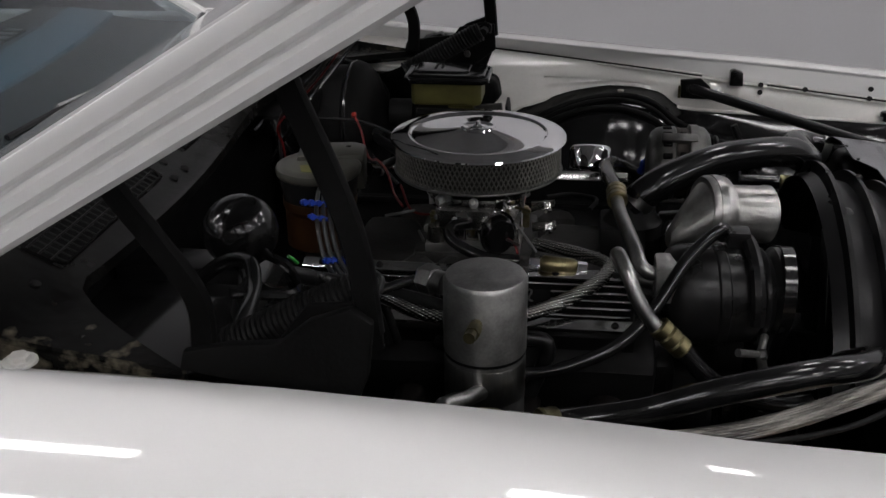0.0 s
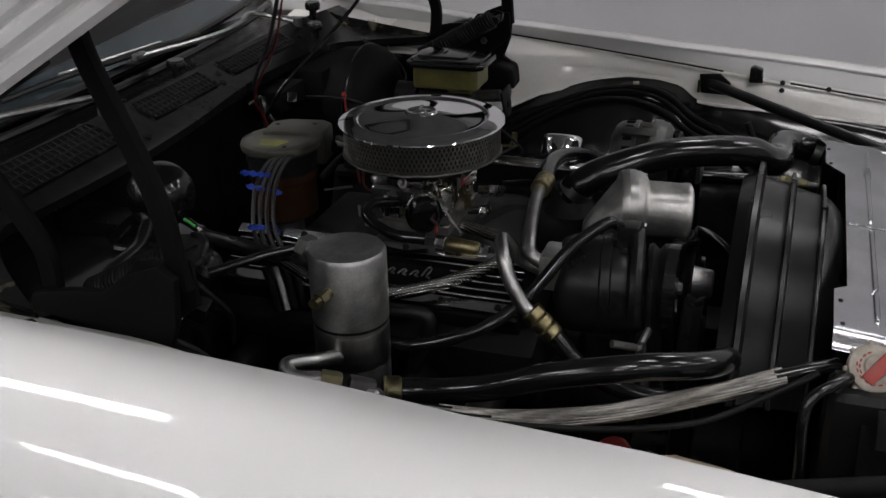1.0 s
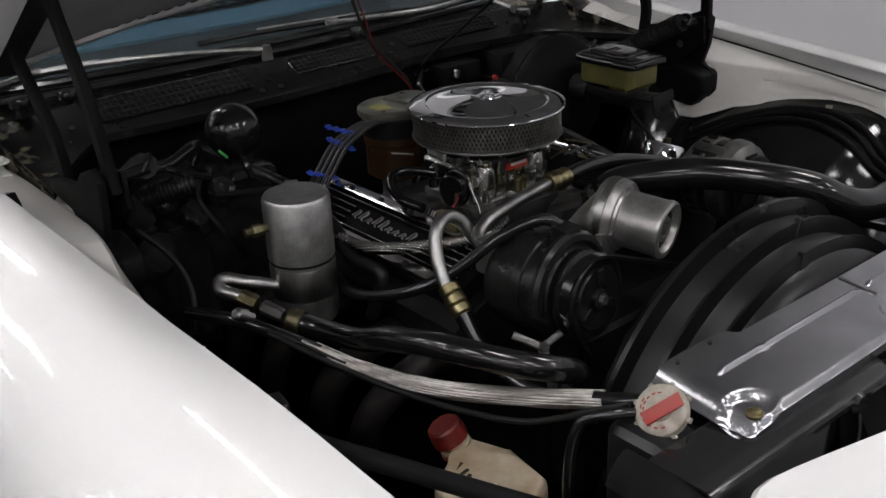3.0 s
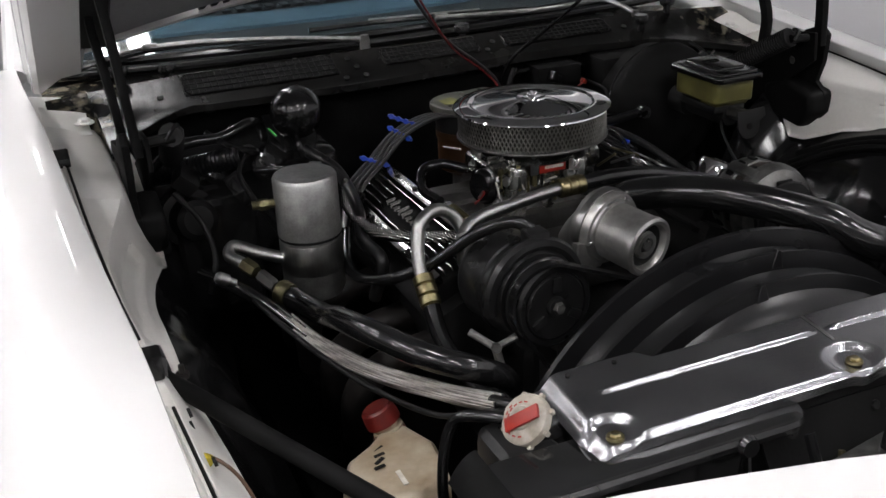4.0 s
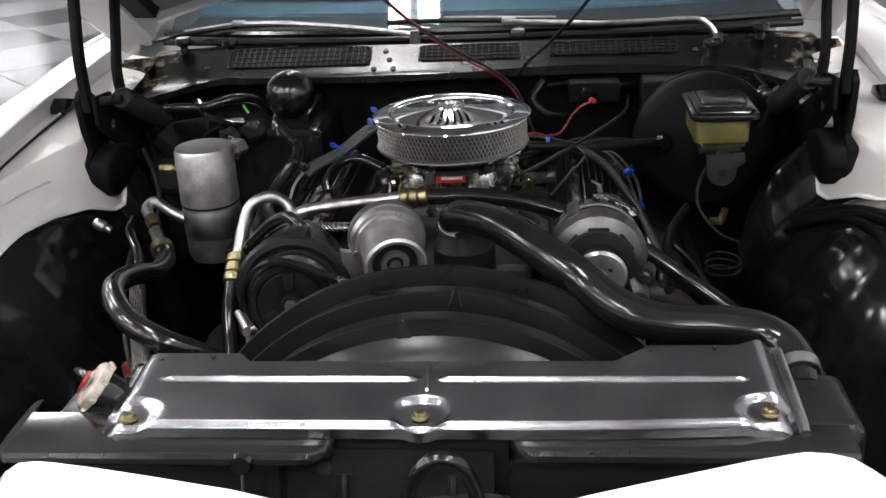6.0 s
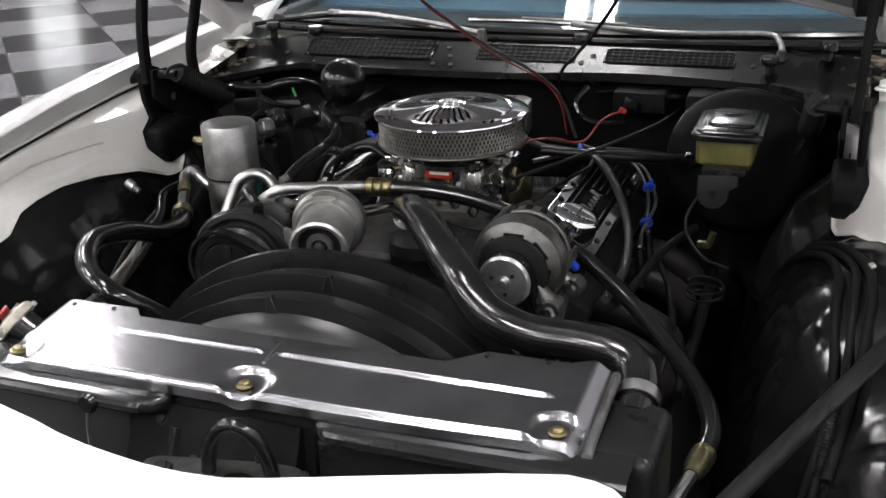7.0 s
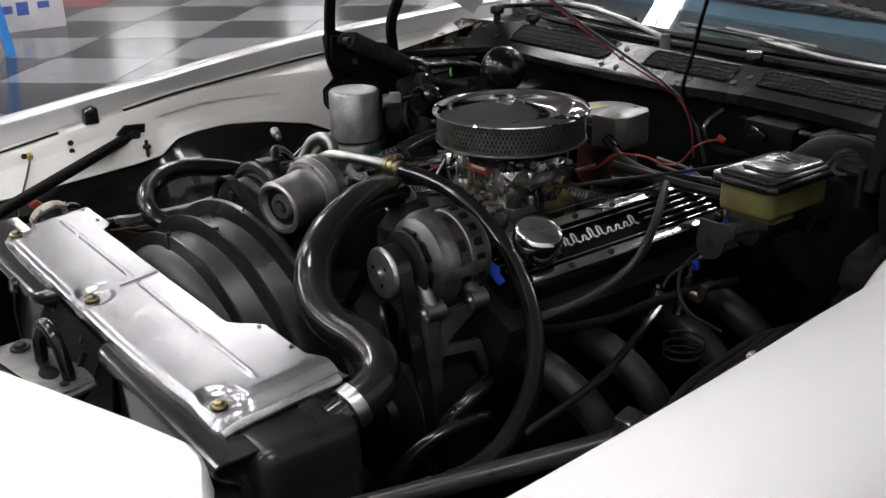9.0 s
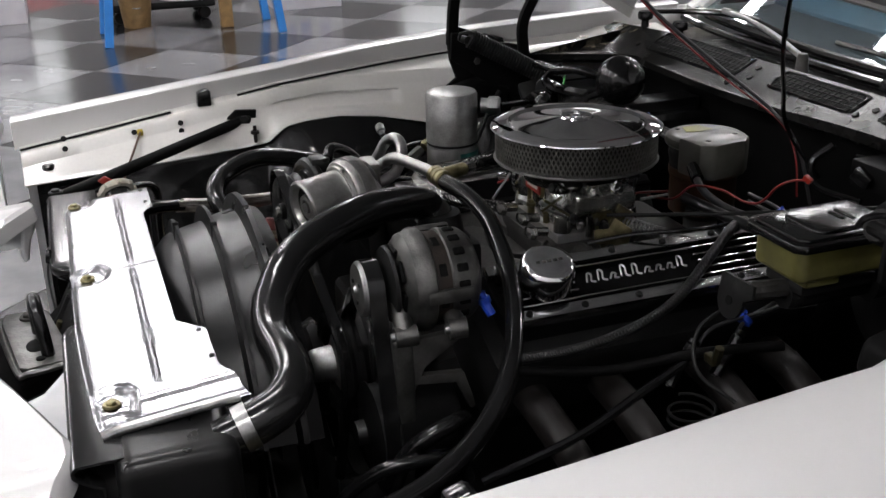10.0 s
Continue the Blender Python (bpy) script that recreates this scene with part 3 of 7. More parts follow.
for x, y in ((-0.60, 0.47), (0.58, 0.46), (0.10, 0.50), (-0.51, 0.50), (0.48, 0.41)):
    part("bumper_post", lathe([(0, 0.034), (0.014, 0.034), (0.017, 0.028), (0.016, 0.018), (0.008, 0.014), (0.009, 0), (0, 0)], Matrix.Translation((x, y, cowl_z(x, y) + 0.001)), 14), RUBBER, cowl, "black rubber hood seal post")
part("cowl_seal", tube([(-0.70, 0.63, 0.935), (-0.45, 0.575, 0.938), (0, 0.545, 0.94), (0.45, 0.575, 0.938), (0.70, 0.63, 0.935)], 0.008, 8), RUBBER, car, "black rubber cowl seal")
# off-white hinge pillars of the body at both ends of the cowl
for s in (-1, 1):
    corner = part("cowl_corner", sheet([[(s * (0.748 - 0.075 * u), 0.47 - 0.14 * v, 0.9225 + 0.004 * math.sin(6 * v) - 0.018 * v - 0.006 * u) for u in (0, 0.2, 0.5, 0.8, 1)] for v in [k / 10 for k in range(11)]], 0.003), APRON, car, "off-white cowl corner bolted to the apron")
    part("body_bolt", hexbolt((s * 0.681, 0.365, 0.910), (0, 0, 1), 0.011, 0.008), APRON, corner)

screen = part("windscreen", sheet([[(x, 0.60 + 0.085 * (x / 0.72) ** 2 + 0.64 * v, 0.945 + 0.37 * v) for v in (0, 0.25, 0.5, 0.75, 1)] for x in [-0.70 + 0.1 * i for i in range(15)]], 0.005), GLASS, car, "raked windscreen glass")
screen.visible_shadow = False
part("windscreen_trim", tube([(x, 0.592 + 0.085 * (x / 0.72) ** 2, 0.947) for x in (-0.71, -0.5, -0.25, 0, 0.25, 0.5, 0.71)], 0.009, 8), RUBBER, car, "black windscreen moulding")
for s in (-1, 1):
    part("windscreen_pillar", tube([(s * 0.775, 0.70, 0.93), (s * 0.735, 0.98, 1.11), (s * 0.65, 1.30, 1.31)], 0.022, 10), WHITE, car, "white windscreen pillar")
    part("door", sheet([[(s * 0.93, y, 0.92 + 0.01 * (y - 0.66)), (s * 0.95, y, 0.85), (s * 0.955, y, 0.6), (s * 0.93, y, 0.25)] for y in (0.665, 1.2, 1.9)], 0.03), WHITE, car, "white door skin")
    part("door_shoulder", sheet([[(s * 0.81, y, 0.932), (s * 0.87, y, 0.930), (s * 0.93, y, 0.915)] for y in (0.665, 1.2, 1.9)], 0.01), WHITE, car)
    mir = part("door_mirror", lathe([(0, -0.06), (0.035, -0.058), (0.055, -0.035), (0.062, 0), (0.062, 0.035), (0.056, 0.045), (0, 0.04)], Matrix.Translation((s * 0.905, 1.02, 1.01)) @ pose(0, 0, 0, -90, 0, 0) @ Matrix.Diagonal((1.35, 0.9, 1, 1)), 20), WHITE, car, "white bullet door mirror")
    part("mirror_stalk", tube([(s * 0.875, 1.06, 0.925), (s * 0.89, 1.045, 0.96), (s * 0.90, 1.03, 0.985)], 0.018, 8), WHITE, mir)
part("roof", sheet([[(x, y, 1.315 + 0.03 * (1 - (x / 0.65) ** 2)) for y in (1.22, 1.6, 2.2)] for x in (-0.64, -0.4, 0, 0.4, 0.64)], 0.02), WHITE, car, "white roof")
for s in (-1, 1):
    part("side_glass", sheet([[(s * (0.82 - 0.16 * v), y + 0.42 * v * (1 if y < 1 else 0), 0.93 + 0.37 * v) for v in (0, 0.5, 1)] for y in (0.80, 1.4, 2.2)], 0.005), SIDEGLASS, car, "dark side window")
dash = part("dashboard", sheet([[(x, y0 + 0.205, 0.935), (x, y0 + 0.21, 0.953), (x, y0 + 0.25, 0.960), (x, y0 + 0.31, 0.963)] for x in [-0.69 + 0.115 * i for i in range(13)] for y0 in [0.585 + 0.164 * x * x]], 0.008), DASHBLUE, car, "blue vinyl dashboard pad")
part("dash_top", sheet([[(x, y0 + 0.31, 0.959), (x, y0 + 0.38, 0.962), (x, 1.06, 0.955), (x, 1.07, 0.80)] for x in [-0.69 + 0.115 * i for i in range(13)] for y0 in [0.585 + 0.164 * x * x]], 0.008), INTERIOR, car)
part("dash_shroud", sheet([[(x, y0, 0.935), (x, y0 + 0.10, 0.938), (x, y0 + 0.195, 0.946)] for x in [-0.69 + 0.115 * i for i in range(13)] for y0 in [0.60 + 0.164 * x * x]], 0.004), INTERIOR, car)
for i in range(26):
    x = -0.45 + 0.0345 * i
    part("defroster_slat", span((x, 0.905 + 0.164 * x * x, 0.9665), (x + 0.022, 0.945 + 0.164 * x * x, 0.9715), 0.002, 1), PLASTIC, dash)
part("cabin", sheet([[(x, 1.06, 0.8), (x, 1.08, 0.4), (x, 1.9, 0.4), (x, 2.0, 1.25)] for x in (-0.7, 0, 0.7)], 0.01), INTERIOR, car, "dark cabin interior")
part("tail", span((-0.9, 2.2, 0.3), (0.9, 3.6, 0.95), 0.08, 3), WHITE, car, "white rear body")
for s in (-1, 1):
    for y in (-0.24, 2.55):
        wheel = part("wheel", lathe([(0, 0.1), (0.2, 0.1), (0.22, 0.11), (0.32, 0.1), (0.335, 0.06), (0.335, -0.06), (0.32, -0.1), (0, -0.09)], along((s * 0.79, y, 0.335), (s, 0, 0)), 40), RUBBER, car, "black tyre on a steel wheel")

# hood raised about 31 degrees; its rear edge is hollowed to follow the windscreen
HOOD = pose(0, 0.55, 0.975, -31, 0, 0)


def rear(x):
    return 0.265 * (1 - (x / 0.757) ** 2)


def on_hood(x, d, up=0.0):
    """A point d behind the hinge line along the hood, up above its plane."""
    return HOOD @ Vector((x, -d, up + 0.016 * (1 - (x / 0.757) ** 2)))


hx = [-0.757 + 0.0505 * i for i in range(31)]
SLOT = 0.050


def skin_from(x):
    return rear(x) + (SLOT if abs(x) < 0.47 else 0.002)


hood = part("hood", sheet([[on_hood(x, skin_from(x) + (1.28 - skin_from(x)) * v, 0.012) for v in (0, 0.1, 0.25, 0.5, 0.75, 0.97, 1)] for x in hx], 0.003), WHITE, car, "white hood raised on its hinges")
part("rear_lip", skin([[on_hood(x, rear(x) + a, b) for a, b in ((0.0, 0.012), (0.0, -0.012), (0.012, -0.012), (0.012, 0.012))] for x in hx]), WHITE, hood)
for i in range(44):
    x = -0.455 + 0.0212 * i
    part("louvre_slat", skin([[on_hood(x + o + d * 0.25, rear(x) + 0.008 + d, b) for o, b in ((0, 0.012), (0, -0.006), (0.009, -0.006), (0.009, 0.012))] for d in (0.0, 0.046)]), SATIN, hood)
rim = []
for s in (-1, 1):
    rim.append(skin([[on_hood(s * a, max(rear(a), 0.003) + (1.28 - rear(a)) * v, b) for a, b in ((0.754, 0.012), (0.758, 0.009), (0.760, 0.002), (0.758, -0.006), (0.752, -0.010), (0.751, -0.013), (0.756, -0.017), (0.756, -0.026), (0.748, -0.031), (0.747, -0.034), (0.752, -0.038), (0.750, -0.048), (0.740, -0.054), (0.70, -0.040), (0.665, -0.044), (0.645, 0.006))] for v in (0.0, 0.1, 0.3, 0.5, 0.7, 1.0)]))
rim.append(skin([[on_hood(x, 1.28 - a, b) for a, b in ((0.0, 0.010), (0.0, -0.018), (0.06, -0.022), (0.10, -0.012), (0.13, 0.004))] for x in hx]))
part("hood_frame", join(*rim), WHITE, hood, "white inner frame of the hood")
part("hood_liner", sheet([[on_hood(x, rear(x) + 0.06 + (1.10 - rear(x)) * v, -0.012 - 0.004 * math.sin(36 * v)) for v in [k / 20 for k in range(21)]] for x in [-0.64 + 0.08 * i for i in range(17)]], 0.006), HOODPAD, hood, "grey painted hood underside")
for s in (-1, 1):
    part("hinge_mount", skin([[on_hood(s * a, d, b) for a, b in ((0.675, -0.02), (0.67, -0.038), (0.62, -0.042), (0.61, -0.014))] for d in (0.17, 0.20, 0.40, 0.43)]), MATTE, hood, "black hinge mount")

# hood hinges
def upright(s, x):
    """Places a profile of (y, z) in the plane at x, raised towards the bay's middle."""
    return Matrix.Translation((s * x, 0, 0)) @ Matrix(((0, 0, -s, 0), (1, 0, 0, 0), (0, 1, 0, 0), (0, 0, 0, 1)))


def flat_bar(pts, wide, thick, n=6):
    """A flattened bar along pts, which lie about in a plane of constant x."""
    path = smooth_path(pts, n)
    rings = []
    for i, p in enumerate(path):
        t = (path[min(i + 1, len(path) - 1)] - path[max(i - 1, 0)]).normalized()
        b = t.cross(Vector((1, 0, 0))).normalized()
        rings.append([p + wide * c * b + thick * e * Vector((1, 0, 0)) for c, e in ((1, -0.45), (1, 0.45), (0.8, 1), (-0.8, 1), (-1, 0.45), (-1, -0.45), (-0.8, -1), (0.8, -1))])
    return skin(rings)


for s in (-1, 1):
    h = part("hood_hinge", prism([(0.03, 0.955), (0.05, 0.97), (0.09, 0.955), (0.12, 0.93), (0.17, 0.925), (0.215, 0.915), (0.22, 0.895), (0.15, 0.885), (0.12, 0.86), (0.13, 0.80), (0.12, 0.778), (0.06, 0.778), (0.03, 0.788), (0.016, 0.808), (0.022, 0.842), (0.05, 0.862), (0.036, 0.90)], 0.012, upright(s, 0.655), 0.003), DEADBLACK, car, "black hood hinge with a coil spring")
    part("hinge_plate", prism([(0.03, 0.962), (0.10, 0.955), (0.13, 0.915), (0.24, 0.862), (0.29, 0.846), (0.28, 0.80), (0.20, 0.79), (0.13, 0.84), (0.082, 0.868), (0.027, 0.91)], 0.008, upright(s, 0.622), 0.003), DEADBLACK, h)
    part("foot", prism([(0.016, 0.81), (0.024, 0.845), (0.09, 0.862), (0.16, 0.84), (0.15, 0.785), (0.05, 0.772)], 0.068, upright(s, 0.676), 0.014, 4), DEADBLACK, h)
    part("front_arm", flat_bar([(s * 0.632, 0.036, 0.935), (s * 0.637, 0.045, 1.02), (s * 0.640, 0.065, 1.09), (s * 0.645, 0.095, 1.17), (s * 0.645, 0.11, 1.22)], 0.0122, 0.0068), DEADBLACK, h)
    part("rear_arm", flat_bar([(s * 0.636, 0.20, 0.90), (s * 0.640, 0.20, 0.965), (s * 0.645, 0.235, 1.03), (s * 0.650, 0.265, 1.08), (s * 0.650, 0.285, 1.125)], 0.0122, 0.0068), DEADBLACK, h)
    a, e = Vector((s * 0.578, 0.055, 0.955)), Vector((s * 0.565, 0.205, 0.873))
    d, n = (e - a).normalized(), 26
    u = d.orthogonal().normalized()
    v = d.cross(u)
    part("spring", tube([a + (e - a) * i / (n * 10) + 0.0175 * (math.cos(2 * math.pi * i / 10) * u + math.sin(2 * math.pi * i / 10) * v) for i in range(n * 10 + 1)], 0.0024, 5, curve=False), MATTE, h, "black coil spring")
    part("spring_core", tube([a, e], 0.0170, 14, curve=False), MATTE, h)
    part("spring_hook", tube([a + 0.017 * u, a + 0.012 * u - 0.012 * d, a - 0.022 * d, a - 0.016 * d - 0.014 * u], 0.0035, 6), SATIN, h)
    part("spring_pin", tube([(s * 0.64, 0.05, 0.948), (s * 0.575, 0.05, 0.952)], 0.008, 10, curve=False), MATTE, h)
    part("bolt", hexbolt((s * 0.618, 0.085, 0.90), (-s, 0, 0), 0.008, 0.006), DULLCAST, h)
# hood lamp wires and wipers
solo("hood_wire", tube([(-0.16, 0.14, 1.14), (-0.10, 0.19, 1.06), (-0.02, 0.27, 0.97), (0.06, 0.325, 0.91), (0.10, 0.33, 0.865), (0.115, 0.33, 0.80)], 0.0016, 8), REDWIRE, "thin red wire hanging from the hood", "wire")
solo("hood_wire", tube([(-0.165, 0.145, 1.14), (-0.107, 0.197, 1.062), (-0.03, 0.268, 0.985), (0.05, 0.317, 0.925), (0.10, 0.335, 0.875), (0.13, 0.345, 0.79)], 0.003, 8), WIRE, "black wire hanging from the hood", "wire")
solo("hood_cable", tube([(0.30, 0.14, 1.205), (0.275, 0.155, 1.15), (0.225, 0.19, 1.065), (0.165, 0.245, 0.99), (0.115, 0.29, 0.935), (0.105, 0.32, 0.89), (0.125, 0.36, 0.83)], 0.0033, 8), RUBBER, "black cable hanging from the hood", "cable")


def wiper(arm, blade):
    w = thing("windscreen_wiper", (arm[0][0], arm[0][1], arm[0][2] - 0.03), "grey metal windscreen wiper parked on the cowl", "wiper", "wipers")
    part("pivot", lathe([(0, 0.008), (0.008, 0.008), (0.010, 0), (0.012, -0.03), (0, -0.03)], Matrix.Translation(arm[0]), 14), DULLCAST, w)
    part("arm", tube(arm, 0.0055, 8), STEEL, w)
    part("blade", tube(blade, 0.0055, 8), RUBBER, w, "black rubber blade")
    part("blade_spine", tube([Vector(p) + Vector((0, 0.002, 0.0065)) for p in blade[1:-1]], 0.0028, 6), STEEL, w)
    part("clip", box((0.03, 0.012, 0.012), Matrix.Translation(Vector(arm[-1]) + Vector((0, 0, 0.002))), 0.003), STEEL, w)


wiper([(0.498, 0.457, 0.945), (0.490, 0.515, 0.957), (0.464, 0.550, 0.965), (0.366, 0.517, 0.969), (0.256, 0.511, 0.970), (0.079, 0.559, 0.970)], [(-0.190, 0.635, 0.962), (-0.062, 0.620, 0.965), (0.066, 0.595, 0.966), (0.178, 0.577, 0.966), (0.288, 0.566, 0.962)])
wiper([(-0.115, 0.50, 0.960), (-0.27, 0.555, 0.970), (-0.42, 0.60, 0.974), (-0.52, 0.622, 0.972)], [(-0.70, 0.555, 0.952), (-0.64, 0.595, 0.958), (-0.52, 0.628, 0.966), (-0.40, 0.615, 0.968), (-0.28, 0.59, 0.966)])
# ---- radiator, shroud and front support ----
rad = thing("radiator", (0.02, -0.64, 0.3), "black radiator behind the polished top panel", "radiator")
part("core", span((-0.34, -0.69, 0.3), (0.36, -0.64, 0.775), 0.004), DEADBLACK, rad)
part("side_tank", span((0.36, -0.728, 0.3), (0.476, -0.606, 0.789), 0.022, 4), SATIN, rad, "black side tank")
part("side_tank", span((-0.40, -0.705, 0.3), (-0.33, -0.62, 0.785), 0.02, 3), SATIN, rad, "black side tank")
part("hose_neck", tube([(0.4335, -0.625, 0.7715), (0.433, -0.600, 0.7785)], 0.0215, 16, curve=False), BLACK, rad)
CAPM = along((-0.360, -0.667, 0.803), (-0.72, -0.16, 0.68))
cap = part("filler_cap", lathe([(0, 0.010), (0.012, 0.010), (0.014, 0.007), (0.024, 0.006), (0.028, 0.003), (0.029, -0.001), (0.029, -0.007), (0.026, -0.008), (0, -0.008)], CAPM, 28), CAPWHITE, rad, "scuffed white pressure cap")
for i in range(8):
    part("ear", box((0.008, 0.006, 0.007), CAPM @ pose(0, 0, 0, 0, 0, 45 * i) @ Matrix.Translation((0.029, 0, -0.0045)), 0.002), CAPWHITE, cap)
part("lever", box((0.047, 0.0155, 0.004), CAPM @ Matrix.Translation((0.005, 0, 0.012)) @ pose(0, 0, 0, 0, 0, 45) @ pose(0, 0, 0, 0, -9, 0), 0.0015), RED, cap, "red release lever")
for i, r in enumerate((0.0175, 0.0205)):
    for k in range(7):
        a = radians(110 + 22 * k + 60 * i)
        part("print_bar", box((0.0018, 0.0045, 0.0004), CAPM @ Matrix.Translation((r * math.cos(a), r * math.sin(a), 0.0068)) @ pose(0, 0, 0, 0, 0, math.degrees(a)), 0), RED, cap)
part("neck", lathe([(0.022, 0), (0.022, -0.05), (0, -0.05)], CAPM @ Matrix.Translation((0, 0, -0.008)), 24), BLACK, rad)

top = thing("radiator_cover", (0.045, -0.68, 0.79), "polished bare sheet-metal cover bolted over the radiator", "radiator cover")


def cover_z(x, y):
    """Height of the pressed cover: a raised rear flat, a step, the front flat with dimples round the bolts."""
    z = 0.806 + 0.10 * (y + 0.75)
    z += 0.0042 * math.exp(-((y + 0.672) / 0.0032) ** 4) * min(max((x + 0.272) / 0.006, 0), 1) * min(max((0.36 - x) / 0.006, 0), 1) * min(max((abs(x - 0.022) - 0.012) / 0.006, 0), 1)
    z -= 0.006 / (1 + math.exp((y + 0.7475 - 0.012 * max(0, (x - 0.1) / 0.3) ** 2) / 0.0012))
    for bx, by in ((-0.294, -0.732), (0.019, -0.728), (0.376, -0.722)):
        d = math.hypot((x - bx) / 1.15, y - by)
        z -= 0.007 / (1 + math.exp((d - 0.025) / 0.0013))
    z -= 0.018 / (1 + math.exp((0.394 - x) / 0.003))
    z -= 0.018 / (1 + math.exp((x + 0.312) / 0.003))
    return z


def cover_back(x):
    if x < -0.20:
        return -0.622
    if x < -0.185:
        return -0.622 - 0.016 * (x + 0.20) / 0.015
    if x < 0.225:
        return -0.638
    if x < 0.265:
        return -0.638 + 0.030 * (x - 0.225) / 0.04
    return -0.608 + 0.02 * max(0, (x - 0.36) / 0.04)


xs = sorted(set([round(-0.325 + i * 0.735 / 120, 4) for i in range(121)] + [-0.2, -0.185, 0.225, 0.245, 0.265]))
rows = []
for x in xs:
    f = -0.7515 + 0.012 * max(0, (x - 0.1) / 0.3) ** 2
    if x < -0.30:
        f += 0.010 * ((-0.30 - x) / 0.025) ** 2
    if x > 0.385:
        f += 0.012 * ((x - 0.385) / 0.025) ** 2
    b = cover_back(x)
    r = [(x, f + 0.001, cover_z(x, f) - 0.012)]
    for k in range(111):
        y = f + (b - f) * k / 110
        r.append((x, y, cover_z(x, y)))
    rows.append(r)
part("sheet", sheet(rows, 0.0018), PANEL, top, "polished bare sheet metal", angle=50)
part("rolled_edge", tube([(0.409, y, cover_z(0.409, y) + 0.001) for y in [-0.735 + 0.0175 * k for k in range(9)]], 0.0055, 10), ALU, top, "bright rolled end of the sheet")
for bx, by in ((-0.294, -0.736), (0.019, -0.730), (0.376, -0.722)):
    part("bolt", hexbolt((bx, by, cover_z(bx, by) + 0.002), (0, 0, 1), 0.0062, 0.0055), BRASS, top, "yellow zinc hex bolt")
part("seam", tube([(0.022, -0.692, cover_z(0.022, -0.692) + 0.0002), (0.022, -0.665, cover_z(0.022, -0.665) + 0.0002), (0.022, -0.640, cover_z(0.022, -0.640) + 0.0002)], 0.0022, 6, curve=False), POLISHED, top)
for x, y in ((0.266, -0.616), (0.336, -0.612), (-0.29, -0.632), (-0.23, -0.63)):
    part("hole", lathe([(0, 0.0008), (0.003, 0.0008), (0.003, -0.001), (0, -0.001)], Matrix.Translation((x, y, cover_z(x, y) + 0.0003)), 8), MATTE, top)

shroud = thing("fan_shroud", (0.02, -0.56, 0.35), "ribbed dark grey plastic fan shroud behind the radiator", "fan shroud")


def arch(y, r, cz=0.535, cx=0.02, n=40, lo=25):
    return [(cx + r * math.cos(radians(a)), y, cz + r * math.sin(radians(a))) for a in [180 - lo - (180 - 2 * lo) * i / n for i in range(n + 1)]]


steps = [(-0.640, 0.262), (-0.632, 0.280), (-0.618, 0.294), (-0.609, 0.299), (-0.607, 0.317), (-0.603, 0.317), (-0.601, 0.301), (-0.566, 0.309), (-0.563, 0.331), (-0.558, 0.331), (-0.556, 0.313), (-0.521, 0.321), (-0.517, 0.343), (-0.510, 0.344), (-0.507, 0.327), (-0.488, 0.320)]
part("body", sheet([arch(y, r) for y, r in steps], 0.003), PLASTIC, shroud)
for a, y, r in ((96, -0.605, 0.317), (85.5, -0.5605, 0.331)):
    part("tab", prism([(-0.009, -0.016), (0.009, -0.016), (0.003, 0.008), (-0.003, 0.008)], 0.009, Matrix.Translation((0.02 + (r - 0.004) * math.cos(radians(a)), y + 0.0035, 0.535 + (r - 0.004) * math.sin(radians(a)))) @ pose(0, 0, 0, 0, 90 - a, 0) @ pose(0, 0, 0, 90, 0, 0), 0.001, 1), PLASTIC, shroud)
part("mounting_face", sheet([[(x, -0.64, 0.42), (x, -0.64, 0.70), (x, -0.638, 0.775)] for x in (-0.33, 0, 0.35)], 0.003), PLASTIC, shroud)
for i in range(6):
    part("fan_blade", box((0.05, 0.19, 0.003), Matrix.Translation((0.02, -0.53, 0.55)) @ pose(0, 0, 0, 0, i * 60, 0) @ Matrix.Translation((0, 0, 0.14)) @ pose(0, 0, 0, 90, 25, 0), 0.001), SATIN, shroud)
part("fan_hub", lathe([(0, 0.03), (0.05, 0.03), (0.06, 0), (0.06, -0.03), (0, -0.03)], along((0.02, -0.53, 0.55), (0, -1, 0)), 24), SATIN, shroud)

front = thing("radiator_support", (0, -0.74, 0.3), "black painted front support and radiator mounting panel", "support panel")
def rail(x0, x1, inner, front_y):
    """A stretch of the upper rail: flat flange with a rounded inner corner, rolled edge and a face set back below it."""
    r = 0.034
    rows = []
    for i in range(41):
        x = x0 + (x1 - x0) * i / 40
        u = min(abs(x - inner) / r, 1)
        f = front_y + r * (1 - math.sqrt(max(0, 1 - (1 - u) ** 2)))
        rows.append([(x, -0.70, 0.787), (x, f + 0.008, 0.7868), (x, f + 0.003, 0.7850), (x, f, 0.7805), (x, f + 0.0005, 0.774), (x, f + 0.006, 0.768), (x, -0.742, 0.755), (x, -0.745, 0.60), (x, -0.75, 0.32)])
    return sheet(rows, 0.003)


part("upper_rail", rail(-0.42, -0.070, -0.070, -0.779), BLACK, front)
part("upper_rail", rail(0.110, 0.455, 0.110, -0.769), BLACK, front)
part("recess_panel", sheet([[(x, -0.70, 0.786), (x, -0.735, 0.782), (x, -0.742, 0.770), (x, -0.752, 0.70), (x, -0.765, 0.55), (x, -0.77, 0.32)] for x in (-0.135, -0.08, -0.01, 0.06, 0.11)], 0.003), DEADBLACK, front)
part("side_face", sheet([[(x, -0.73, 0.62), (x, -0.75, 0.45), (x, -0.75, 0.3)] for x in (-0.72, -0.6, -0.42)], 0.003), DEADBLACK, front)
